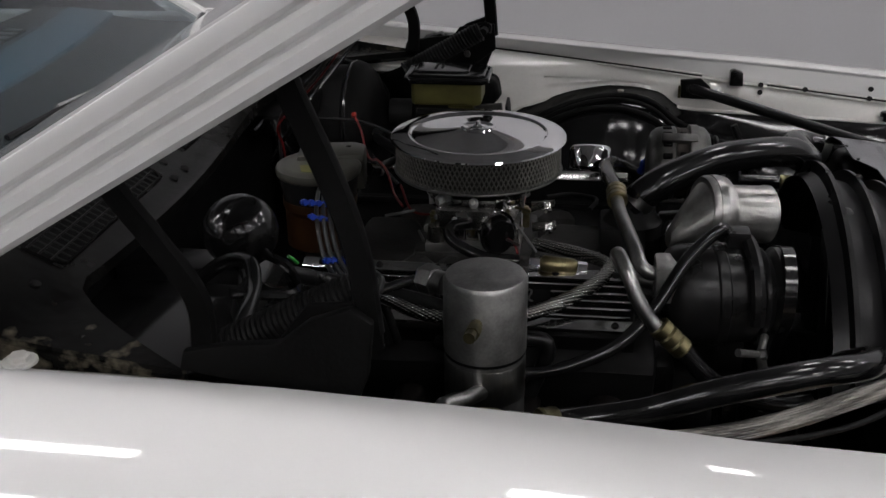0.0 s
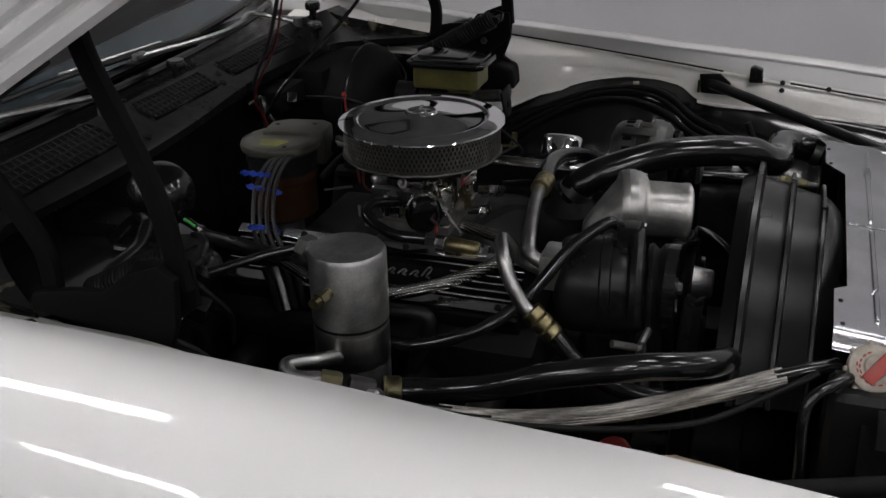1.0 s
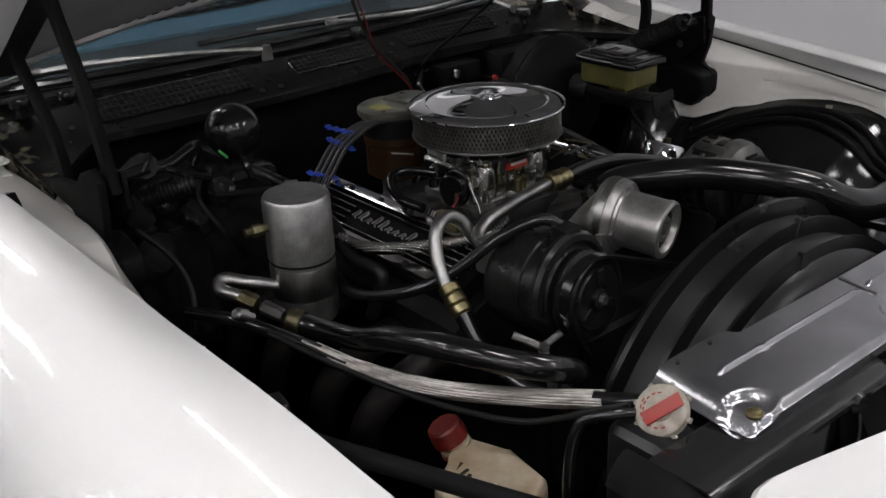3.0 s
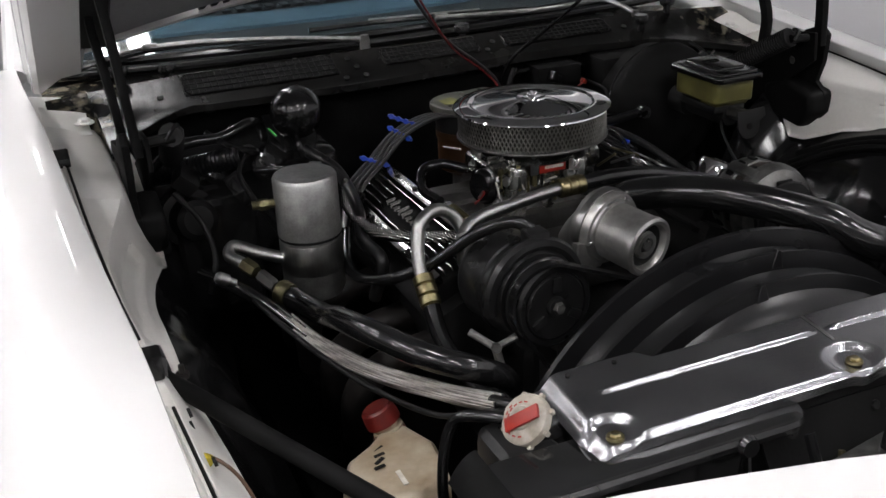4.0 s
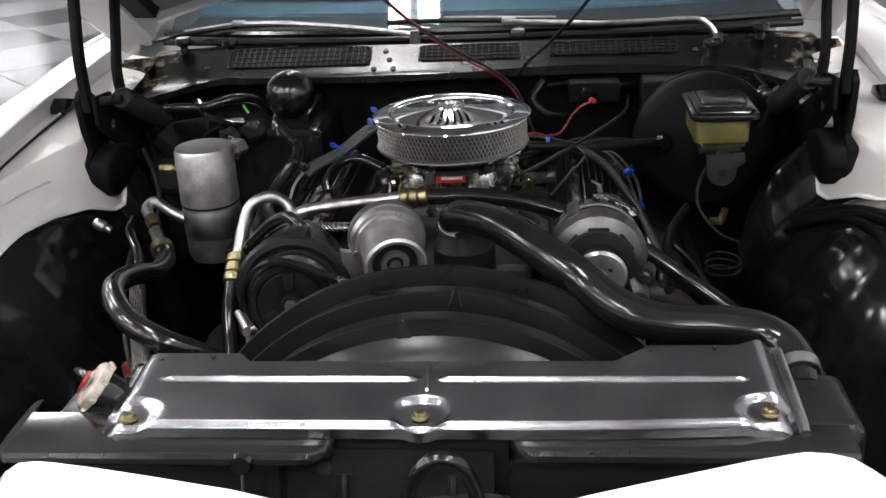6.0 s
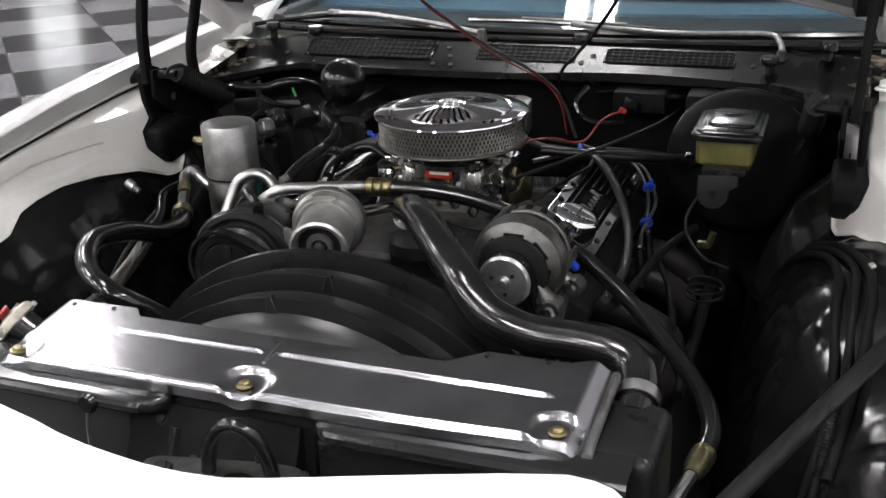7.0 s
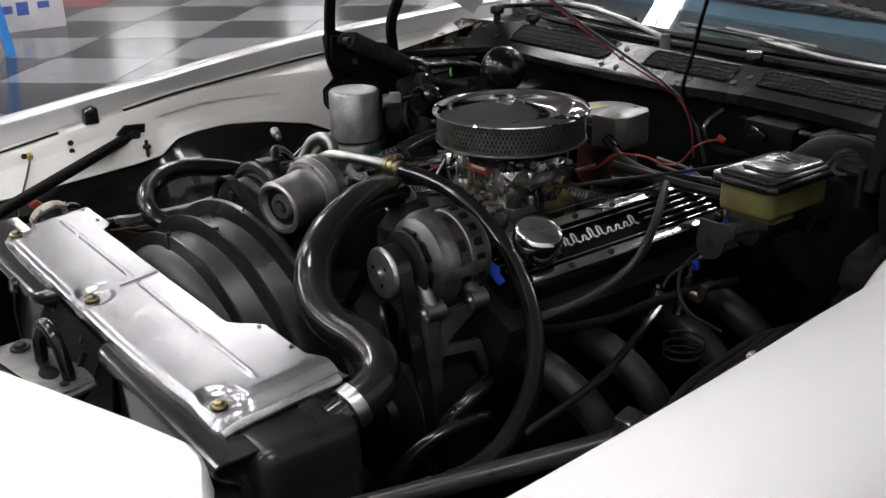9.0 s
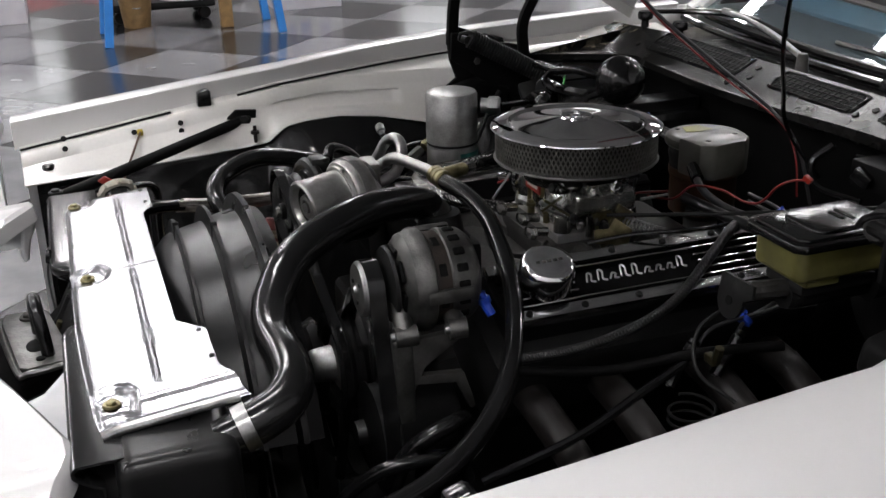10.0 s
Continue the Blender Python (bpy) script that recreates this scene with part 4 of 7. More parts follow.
part("side_face", sheet([[(x, -0.73, 0.62), (x, -0.75, 0.45), (x, -0.75, 0.3)] for x in (0.45, 0.6, 0.72)], 0.003), DEADBLACK, front)
for s, x0, w in ((1, 0.42, 0.11), (-1, 0.385, 0.07)):
    part("corner_plate", sheet([[(s * (x0 + w * u), -0.785 + 0.125 * v, 0.776 - 0.24 * u ** 1.5 - 0.02 * (1 - v) ** 3) for v in [k / 8 for k in range(9)]] for u in [k / 12 for k in range(13)]], 0.003), DEADBLACK, front)
latch = part("latch_support", sheet([[(x, y, z + 0.006 * math.cos(9 * x)) for y, z in ((-0.748, 0.768), (-0.757, 0.745), (-0.775, 0.712), (-0.805, 0.684), (-0.85, 0.668), (-0.90, 0.66))] for x in [-0.122 + 0.0217 * k for k in range(11)]], 0.003), DEADBLACK, front, "dark grey hood latch support")
for x in (-0.062, 0.052):
    part("rib", tube([(x, -0.756, 0.748), (x, -0.776, 0.714), (x, -0.806, 0.686), (x, -0.83, 0.676)], 0.0075, 10), PLASTIC, latch)
    part("bolt", hexbolt((x - 0.02, -0.7525, 0.756), (0, -0.9, 0.4), 0.006, 0.005), MATTE, latch)
part("latch_hook", tube([(0.008, -0.802, 0.735), (0.016, -0.802, 0.772), (0.038, -0.800, 0.796), (0.062, -0.797, 0.790), (0.076, -0.793, 0.762), (0.082, -0.790, 0.725)], 0.0085, 12), RUBBER, latch, "black hooked latch bar")
part("spring_rod", tube([(-0.036, -0.785, 0.70), (-0.030, -0.775, 0.728)], 0.004, 8, curve=False), DARKBRASS, latch)
plate = part("latch_plate", prism([(-0.070, -0.846), (-0.040, -0.850), (0.105, -0.826), (0.112, -0.815), (0.104, -0.768), (0.085, -0.762), (-0.062, -0.790), (-0.074, -0.800)], 0.005, Matrix.Translation((0, 0, 0.728)), 0.002), MIDCAST, latch, "grey steel latch plate")
part("lip", tube([(-0.066, -0.849, 0.727), (-0.04, -0.853, 0.726), (0.104, -0.829, 0.726), (0.115, -0.816, 0.727), (0.107, -0.768, 0.728)], 0.0045, 8), MIDCAST, plate)
part("bolt", hexbolt((-0.046, -0.814, 0.734), (0, 0, 1), 0.0085, 0.007), RUST, plate, "rusty hex bolt")
part("hole", lathe([(0, 0.0012), (0.013, 0.0012), (0.015, 0.0002), (0.015, -0.001), (0, -0.001)], Matrix.Translation((0.048, -0.806, 0.7335)) @ Matrix.Diagonal((1.3, 0.8, 1, 1)), 20), DEADBLACK, plate)
part("hole", lathe([(0, 0.0012), (0.006, 0.0012), (0.006, -0.001), (0, -0.001)], Matrix.Translation((0.090, -0.800, 0.7335)), 14), DEADBLACK, plate)
part("rail_end", sheet([[(-0.42 - 0.032 * u, -0.772 + 0.10 * v, 0.787 - 0.030 * u ** 2 - 0.008 * (1 - v) ** 4) for v in [k / 8 for k in range(9)]] for u in [k / 8 for k in range(9)]], 0.003), DEADBLACK, front)
part("hanging_wire", tube([(-0.162, -0.781, 0.774), (-0.163, -0.786, 0.74), (-0.166, -0.784, 0.68)], 0.0016, 6), STEEL, front)
part("rubber_plug", lathe([(0, 0.006), (0.01, 0.006), (0.013, 0), (0, 0)], along((-0.162, -0.779, 0.776), (0, -1, 0.1)), 14), RUBBER, front)

# diagonal braces from the aprons to the support
for s in (-1, 1):
    b = thing("fender_brace", (s * 0.60, -0.56, 0.74), "black steel brace from apron to radiator support", "brace", "fender braces")
    a0, a1 = (Vector((-0.695, -0.396, 0.809)), Vector((-0.485, -0.765, 0.760))) if s < 0 else (Vector((0.715, -0.380, 0.812)), Vector((0.522, -0.765, 0.746)))
    d = a1 - a0
    part("bar", tube([a0, a0 + d * 0.06, a0 + d * 0.5, a1], 0.0108, 16, curve=False), SATIN if s > 0 else DEADBLACK, b)
    part("foot", prism([(-0.030, -0.024), (0.026, -0.022), (0.030, 0.020), (-0.012, 0.024), (-0.034, 0.004)], 0.006, Matrix.Translation((s * (0.692 if s < 0 else 0.722), -0.398 if s < 0 else -0.384, 0.812)) @ Matrix(((0, 0, -s, 0), (1, 0, 0, 0), (0, 1, 0, 0), (0, 0, 0, 1))) @ pose(0, 0, 0, 12, 0, 0), 0.002), SATIN, b, "flattened bolted foot")
    part("stud", tube([a0 + Vector((0, 0.026, -0.02)), a0 + Vector((0, 0.026, 0.006))], 0.003, 8, curve=False), DARKBRASS, b, "rusty threaded stud")
    part("bolt", hexbolt((s * (0.684 if s < 0 else 0.714), -0.394 if s < 0 else -0.380, 0.813), (-s, 0, 0.2), 0.009, 0.006), MATTE, b)
    part("end_bolt", hexbolt(a1 + Vector((0, 0, 0.012)), (0, 0, 1), 0.008, 0.006), MATTE, b)

# ---- engine ----
eng = thing("engine", (0, 0, 0.35), "black V8 engine with chrome and aluminium dress-up parts", "engine")
part("block", span((-0.17, -0.30, 0.38), (0.17, 0.26, 0.66), 0.03, 3), MATTE, eng)
for s in (-1, 1):
    head = part("cylinder_head", box((0.14, 0.50, 0.12), Matrix.Translation((s * 0.215, -0.01, 0.685)) @ pose(0, 0, 0, 0, s * 24, 0), 0.012), MATTE, eng, "black cylinder head")
    for y in (-0.20, -0.09, 0.06, 0.17):
        p = [(s * 0.27, y, 0.645), (s * 0.34, y + 0.005, 0.630), (s * 0.39, y + 0.03, 0.575), (s * 0.38, y + 0.09, 0.46)]
        part("header_pipe", tube(p, 0.024, 14), RUST, eng, "stained steel exhaust header pipe")
part("intake_manifold", join(box((0.26, 0.40, 0.07), Matrix.Translation((0, 0.0, 0.705)), 0.02, 3), box((0.17, 0.18, 0.05), Matrix.Translation((0, 0.0, 0.748)), 0.012)), DULLCAST, eng, "grimy cast aluminium intake manifold")
for s in (-1, 1):
    for y in (-0.065, -0.025, 0.025, 0.065):
        part("intake_runner", tube([(s * 0.05, y, 0.74), (s * 0.11, y * 1.4, 0.742), (s * 0.17, y * 2.0, 0.72)], 0.024, 10), DULLCAST, eng)
part("front_cover", join(span((-0.15, -0.36, 0.40), (0.15, -0.29, 0.68), 0.02, 3), lathe([(0, 0.05), (0.05, 0.05), (0.07, 0.02), (0.08, 0), (0, 0)], along((0, -0.36, 0.60), (0, -1, 0)), 24)), MATTE, eng)
part("thermostat_housing", join(lathe([(0, 0.03), (0.03, 0.03), (0.036, 0.0), (0.045, -0.01), (0.045, -0.03), (0, -0.03)], Matrix.Translation((0.03, -0.235, 0.80)), 20), box((0.09, 0.07, 0.06), Matrix.Translation((0.03, -0.22, 0.76)), 0.01)), MATTE, eng)
for s, pl in ((-1, (0, 0.72)), (1, (0, 0.72))):
    for x, z, r in ((0.0, 0.60, 0.075), (0.0, 0.44, 0.085)):
        if s > 0:
            part("pulley", lathe([(0, 0.02), (r * 0.55, 0.02), (r * 0.6, 0.012), (r * 0.9, 0.012), (r, 0.018), (r * 0.9, 0.004), (r, -0.01), (r * 0.88, -0.014), (0, -0.014)], along((x, -0.435, z), (0, -1, 0)), 32), SATIN, eng)


def valve_cover(s):
    m = Matrix.Translation((s * 0.241, -0.005, 0.785)) @ pose(0, 0, 0, 0, s * 24, 0)
    v = thing("valve_cover", (s * 0.241, -0.005, 0.72), "black finned valve cover with polished rails and script badge", "valve cover", "valve covers")
    part("body", join(box((0.104, 0.455, 0.045), m @ Matrix.Translation((0, 0, -0.0365)), 0.005, 3), box((0.13, 0.475, 0.008), m @ Matrix.Translation((0, 0, -0.06)), 0.002)), DEADBLACK, v)
    for e in (-1, 1):
        rail = part("rail", box((0.017, 0.455, 0.0155), m @ Matrix.Translation((e * 0.0425, 0, -0.0075)), 0.0015), POLISHED, v, "polished edge rail")
        for i in range(6):
            part("screw", lathe([(0, 0.003), (0.004, 0.003), (0.0055, 0), (0, 0)], m @ Matrix.Translation((e * 0.0425, -0.20 + 0.08 * i, 0.0005)), 8), MATTE, v)
    for i in range(5):
        x = -0.026 + 0.013 * i
        for y0, y1 in ((0.075, 0.22), (-0.22, -0.115)) if 0 < i < 4 else ((-0.22, 0.22),):
            part("fin", box((0.0030, y1 - y0, 0.0145), m @ Matrix.Translation((x, (y0 + y1) / 2, -0.009)), 0.0008, 1), POLISHED, v, "polished fin")
    # raised script badge as plain strokes
    rnd = random.Random(8)
    y = -0.095 if s > 0 else 0.055
    for i in range(9):
        yy = y + s * 0.0175 * i
        h = (0.020, 0.024, 0.012, 0.026, 0.024, 0.012, 0.012, 0.012, 0.024)[i]
        c = Vector((s * (0.007 - h * 0.35), yy, 0.0005))
        pts = [c + Vector((s * h * 0.5 * a, s * 0.006 * b, 0)) for a, b in ((0.6, -0.9), (-0.8, 0.1), (-0.5, 0.9), (0.5, 0.3), (0.8, 1.2))]
        part("badge_stroke", tube([m @ p for p in pts], 0.0014, 6, 4), ALU if s > 0 else MIDCAST, v)
    return v


vc_l = valve_cover(1)
valve_cover(-1)
cm = Matrix.Translation((0.243, -0.169, 0.784)) @ pose(0, 0, 0, 0, 22, 0)
cap = part("breather_cap", lathe([(0, 0.0495), (0.024, 0.0500), (0.0300, 0.0490), (0.0340, 0.0460), (0.0362, 0.041), (0.0362, 0.012), (0.033, 0.008), (0.02, 0.006), (0.02, -0.012), (0, -0.012)], cm, 48), CHROME, vc_l, "round polished breather cap")
for i in range(5):
    part("stamping", box((0.0035, 0.005, 0.0008), cm @ Matrix.Translation((0, -0.016 + 0.008 * i, 0.0502)), 0), DULLCAST, cap)

# carburettor
carb = thing("carburettor", (0, 0, 0.765), "polished four-barrel carburettor with linkages under the air cleaner", "carburettor")
part("base_plate", box((0.17, 0.14, 0.012), Matrix.Translation((0, 0, 0.776)), 0.003), CAST, carb)
part("throttle_body", join(box((0.15, 0.12, 0.018), Matrix.Translation((0, 0, 0.792)), 0.005), *[lathe([(0, 0.02), (0.012, 0.02), (0.014, 0.0), (0, 0)], Matrix.Translation((sx * 0.07, sy * 0.055, 0.782)), 12) for sx in (-1, 1) for sy in (-1, 1)]), CARBALU, carb)
part("main_body", join(box((0.15, 0.105, 0.03), Matrix.Translation((0, 0, 0.815)), 0.008), *[lathe([(0, 0.03), (0.014, 0.03), (0.018, 0.024), (0.018, 0), (0, 0)], Matrix.Translation((x, -0.052, 0.80)), 14) for x in (-0.055, 0.055)], *[box((0.006, 0.11, 0.026), Matrix.Translation((x, 0, 0.815)), 0.002) for x in (-0.06, -0.02, 0.02, 0.06)]), CARBALU, carb)
part("bowl", join(box((0.045, 0.10, 0.03), Matrix.Translation((-0.082, 0.0, 0.822)), 0.010, 3), box((0.03, 0.05, 0.012), Matrix.Translation((-0.085, -0.01, 0.840)), 0.004)), CARBALU, carb)
part("bowl", join(box((0.045, 0.10, 0.03), Matrix.Translation((0.082, 0.0, 0.822)), 0.010, 3), box((0.03, 0.05, 0.012), Matrix.Translation((0.085, -0.01, 0.840)), 0.004)), CARBALU, carb)
part("air_horn", lathe([(0, 0.862), (0.062, 0.862), (0.066, 0.855), (0.066, 0.845), (0.080, 0.838), (0.080, 0.832), (0, 0.832)], Matrix(), 28), CARBALU, carb)
rnd = random.Random(11)
for i in range(44):
    a = rnd.uniform(0, 2 * math.pi)
    x, y = 0.098 * math.cos(a), 0.066 * math.sin(a)
    z = rnd.uniform(0.780, 0.842)
    d = (math.cos(a), math.sin(a), rnd.uniform(-0.2, 0.6))
    r = rnd.uniform(0.003, 0.0075)
    part("fitting", lathe([(0, 0.016), (r * 0.7, 0.016), (r, 0.013), (r, 0.006), (r * 1.4, 0.005), (r * 1.4, -0.004), (0, -0.004)], along((x, y, z), d), rnd.choice((6, 10))), rnd.choice((CAST, ALU, ALU, CHROME, CARBALU, DARKBRASS, MATTE)), carb)
for i in range(40):
    a = 2 * math.pi * i / 40
    x, y = (0.088 + rnd.uniform(-0.008, 0.012)) * math.cos(a), (0.062 + rnd.uniform(-0.006, 0.012)) * math.sin(a)
    r, z0, hgt = rnd.uniform(0.003, 0.006), rnd.uniform(0.775, 0.815), rnd.uniform(0.018, 0.04)
    part("screw_column", lathe([(0, hgt + 0.004), (r * 0.7, hgt + 0.004), (r * 0.8, hgt), (r * 1.3, hgt), (r * 1.3, hgt - 0.004), (r, hgt - 0.005), (r, 0), (0, 0)], Matrix.Translation((x, y, z0)), 9), rnd.choice((CHROME, POLISHED, CAST, CARBALU, MATTE, BRASS)), carb)
for i in range(16):
    x, y = rnd.choice((-1, 1)) * rnd.uniform(0.07, 0.12), rnd.uniform(-0.085, 0.085)
    part("link_rod", tube([(x, y, rnd.uniform(0.78, 0.84)), (x + rnd.uniform(-0.03, 0.03), y + rnd.uniform(-0.05, 0.05), rnd.uniform(0.78, 0.84))], 0.0019, 6, curve=False), rnd.choice((STEEL, DARKBRASS)), carb)
for x, y, z in ((0.04, -0.10, 0.795), (-0.03, -0.105, 0.79), (0.07, -0.10, 0.785)):
    part("vacuum_port", join(tube([(x, y + 0.02, z), (x, y - 0.015, z + 0.004)], 0.006, 10, curve=False), lathe([(0, 0.01), (0.008, 0.01), (0.009, 0), (0, 0)], along((x, y, z), (0, -1, 0.1)), 6)), CARBALU, carb)
part("throttle_bracket", prism([(0, 0), (0.05, 0), (0.055, 0.02), (0.03, 0.035), (0.02, 0.02), (0, 0.018)], 0.003, Matrix.Translation((0.105, -0.02, 0.772)) @ pose(0, 0, 0, 90, 0, 60), 0.001), BRASS, carb, "yellow zinc throttle bracket")
part("badge", box((0.048, 0.003, 0.015), Matrix.Translation((0.0, -0.071, 0.827)), 0.001), RED, carb, "red maker's plate")
part("badge_edge", box((0.014, 0.003, 0.017), Matrix.Translation((-0.033, -0.071, 0.827)), 0.001), ALU, carb)
part("badge_mark", box((0.034, 0.001, 0.004), Matrix.Translation((0.002, -0.0732, 0.827)), 0), LABEL, carb, "pale bar in place of lettering")
for i, (x, y) in enumerate(((0.10, 0.0), (0.105, 0.02))):
    part("throttle_lever", box((0.006, 0.03, 0.05), Matrix.Translation((x, y, 0.79)) @ pose(0, 0, 0, 20 - 50 * i, 0, 0), 0.002), DARKBRASS, carb)
part("choke_housing", lathe([(0, 0.024), (0.020, 0.024), (0.024, 0.018), (0.024, 0), (0, 0)], along((-0.100, -0.035, 0.808), (-0.9, -0.45, 0)), 20), RUBBER, carb)
part("choke_ring", lathe([(0.023, 0.010), (0.028, 0.010), (0.028, 0.004), (0.023, 0.004)], along((-0.100, -0.035, 0.808), (-0.9, -0.45, 0)), 24), CHROME, carb, "bright clamp ring")

for o in carb.children:
    o.matrix_basis = Matrix.Translation((0, 0, 0.765)) @ Matrix.Diagonal((1, 1, 1.2, 1)) @ Matrix.Translation((0, 0, -0.765)) @ o.matrix_basis

# air cleaner
ac = thing("air_cleaner", (0, 0, 0.85), "round chrome air cleaner with a wire mesh filter band", "air cleaner")
part("base", lathe([(0, 0.882), (0.12, 0.882), (0.123, 0.880), (0.1255, 0.880), (0.1262, 0.878), (0.124, 0.8755), (0.11, 0.874), (0.075, 0.870), (0.068, 0.862), (0, 0.862)], Matrix(), 64), MIDCAST, ac)
part("lid", lathe([(0, 0.9405), (0.012, 0.9405), (0.02, 0.9395), (0.04, 0.9365), (0.07, 0.9325), (0.092, 0.9300), (0.099, 0.9298), (0.1015, 0.9315), (0.104, 0.9325), (0.107, 0.9320), (0.118, 0.9308), (0.127, 0.929), (0.1300, 0.9275), (0.1308, 0.9255), (0.129, 0.924), (0.12, 0.9245), (0, 0.927)], Matrix(), 96), CHROME, ac, "polished chrome lid")
part("filter_element", lathe([(0, 0.926), (0.1195, 0.926), (0.1195, 0.880), (0, 0.880)], Matrix(), 64), FILTER, ac, "dark filter paper")
strands = []
NS = 112
for d in (-1, 1):
    for i in range(NS):
        a0 = 2 * math.pi * i / NS
        pts = []
        for k in range(5):
            a = a0 + d * 2 * math.pi / NS * 3.2 * k / 4
            pts.append((0.1225 * math.cos(a), 0.1225 * math.sin(a), 0.880 + 0.045 * k / 4))
        strands.append(tube(pts, 0.0011, 4, curve=False))
part("wire_mesh", join(*strands), MESH, ac, "expanded steel mesh", kind="stuff")
part("lid_ring", lathe([(0.019, 0.9402), (0.0225, 0.9415), (0.025, 0.9405), (0.026, 0.9385), (0.019, 0.9385)], Matrix(), 40), CHROME, ac)
part("wing_nut", join(lathe([(0, 0.008), (0.003, 0.008), (0.004, 0.003), (0.009, 0.001), (0.009, -0.001), (0, -0.001)], Matrix.Translation((0, 0, 0.9405)), 16), *[box((0.008, 0.002, 0.006), Matrix.Translation((s * 0.0065, 0, 0.9445)) @ pose(0, 0, 0, 0, s * -20, 0), 0.0008) for s in (-1, 1)]), CHROME, ac, "chrome wing nut")

# distributor with its leads
dist = thing("distributor", (-0.014, 0.243, 0.74), "grey-topped distributor with plug leads", "distributor")
part("cap_top", lathe([(0, 0.006), (0.050, 0.006), (0.060, 0.0055), (0.0645, 0.003), (0.066, -0.002), (0.065, -0.008), (0.060, -0.012), (0, -0.012)], Matrix.Translation((-0.014, 0.243, 0.874)), 24), CAPGREY, dist, "grey moulded cap cover", angle=30)
part("tower_ring", lathe([(0, 0.864), (0.057, 0.864), (0.059, 0.850), (0.056, 0.834), (0.057, 0.826), (0, 0.826)], Matrix.Translation((-0.014, 0.243, 0)), 24), MATTE, dist, "black ring of lead towers")
coil = part("coil_cover", prism([(-0.030, -0.062), (0.022, -0.066), (0.038, -0.048), (0.042, 0.012), (0.026, 0.038), (-0.030, 0.042)], 0.058, Matrix.Translation((0.026, 0.243, 0.829)) @ pose(0, 0, 0, 0, 0, 12), 0.006, 2), CAPGREY, dist, "grey coil cover with chamfered corners")
for x, y, z in ((-0.055, 0.215, 0.8802), (0.028, 0.268, 0.8872), (0.045, 0.208, 0.8872)):
    part("screw_hole", lathe([(0, 0.0004), (0.0042, 0.0004), (0.0042, -0.001), (0, -0.001)], Matrix.Translation((x, y, z)), 10), MATTE, coil)
part("label", prism([(-0.046, -0.016), (-0.018, -0.026), (-0.012, 0.0), (-0.018, 0.024), (-0.046, 0.014)], 0.0006, Matrix.Translation((-0.014, 0.243, 0.8802))), YELLOWLABEL, dist, "yellow warning label")
part("cap_body", lathe([(0, 0), (0.057, 0), (0.057, -0.012), (0.054, -0.02), (0.054, -0.075), (0.03, -0.09), (0, -0.09)], Matrix.Translation((-0.014, 0.243, 0.828)), 24), AMBER, dist, "brown distributor cap", angle=20)
part("shaft", lathe([(0.028, 0), (0.028, -0.08), (0, -0.08)], Matrix.Translation((-0.014, 0.243, 0.757)), 16), CAST, dist)
# ---- accessories round the engine ----
# air conditioning accumulator
can = thing("accumulator", (-0.409, -0.05, 0.70), "brushed aluminium air conditioning accumulator canister", "canister")
C = Matrix.Translation((-0.409, -0.05, 0))
part("upper_shell", lathe([(0, 0.8965), (0.040, 0.8965), (0.0455, 0.895), (0.0485, 0.890), (0.0485, 0.802), (0.047, 0.800), (0, 0.800)], C, 40), CANALU, can)
part("seam", lathe([(0, 0.801), (0.0475, 0.801), (0.0475, 0.796), (0, 0.796)], C, 40), MATTE, can)
part("lower_shell", lathe([(0, 0.797), (0.0475, 0.797), (0.0475, 0.712), (0.043, 0.702), (0.02, 0.696), (0, 0.696)], C, 40), CANALU, can)
part("label", lathe([(0.0476, 0.792), (0.0480, 0.791), (0.0480, 0.745), (0.0476, 0.744)], C, 40), ALU, can)
for i in range(5):
    part("label_patch", box((0.012, 0.0006, 0.035), C @ pose(0, 0, 0, 0, 0, 14 * i + 95) @ Matrix.Translation((0, -0.0483, 0.768)), 0), TEAL, can, "teal paper label")
part("side_port", join(tube([(-0.385, 0.0, 0.868), (-0.37, 0.028, 0.868)], 0.014, 14, curve=False), lathe([(0, 0.022), (0.014, 0.022), (0.018, 0.018), (0.018, 0), (0, 0)], along((-0.378, 0.012, 0.868), (0.5, 0.85, 0)), 6)), ALU, can, "aluminium union")
part("service_port", join(tube([(-0.455, -0.045, 0.855), (-0.49, -0.04, 0.855)], 0.007, 10, curve=False), lathe([(0, 0.01), (0.009, 0.01), (0.009, -0.004), (0, -0.004)], along((-0.47, -0.043, 0.855), (-1, 0.1, 0)), 6)), DARKBRASS, can, "brass service port")
part("outlet_pipe", tube([(-0.452, -0.05, 0.765), (-0.49, -0.035, 0.778), (-0.52, -0.015, 0.787), (-0.531, -0.028, 0.778), (-0.515, -0.055, 0.771)], 0.0095, 12), ALU, can)
low = thing("pipe_union", (-0.497, -0.087, 0.745), "two brass hexagon unions on the suction pipe", "pipe fitting")
p0, p1, p2 = Vector((-0.516, -0.052, 0.772)), Vector((-0.500, -0.082, 0.762)), Vector((-0.478, -0.122, 0.745))
part("nut", lathe([(0, 0.028), (0.010, 0.028), (0.0118, 0.024), (0.0118, 0.002), (0, 0)], along(p0, p1 - p0), 6), DARKBRASS, low)
part("nut", lathe([(0, 0.034), (0.009, 0.034), (0.0105, 0.03), (0.0105, 0.002), (0, 0)], along(p1, p2 - p1), 6), DULLCAST, low)
part("valve", lathe([(0, 0.03), (0.006, 0.03), (0.009, 0.026), (0.009, 0.012), (0.006, 0.01), (0.006, 0), (0, 0)], along((-0.548, -0.145, 0.785), (-0.8, 0, 0.5)), 12), ALU, low)
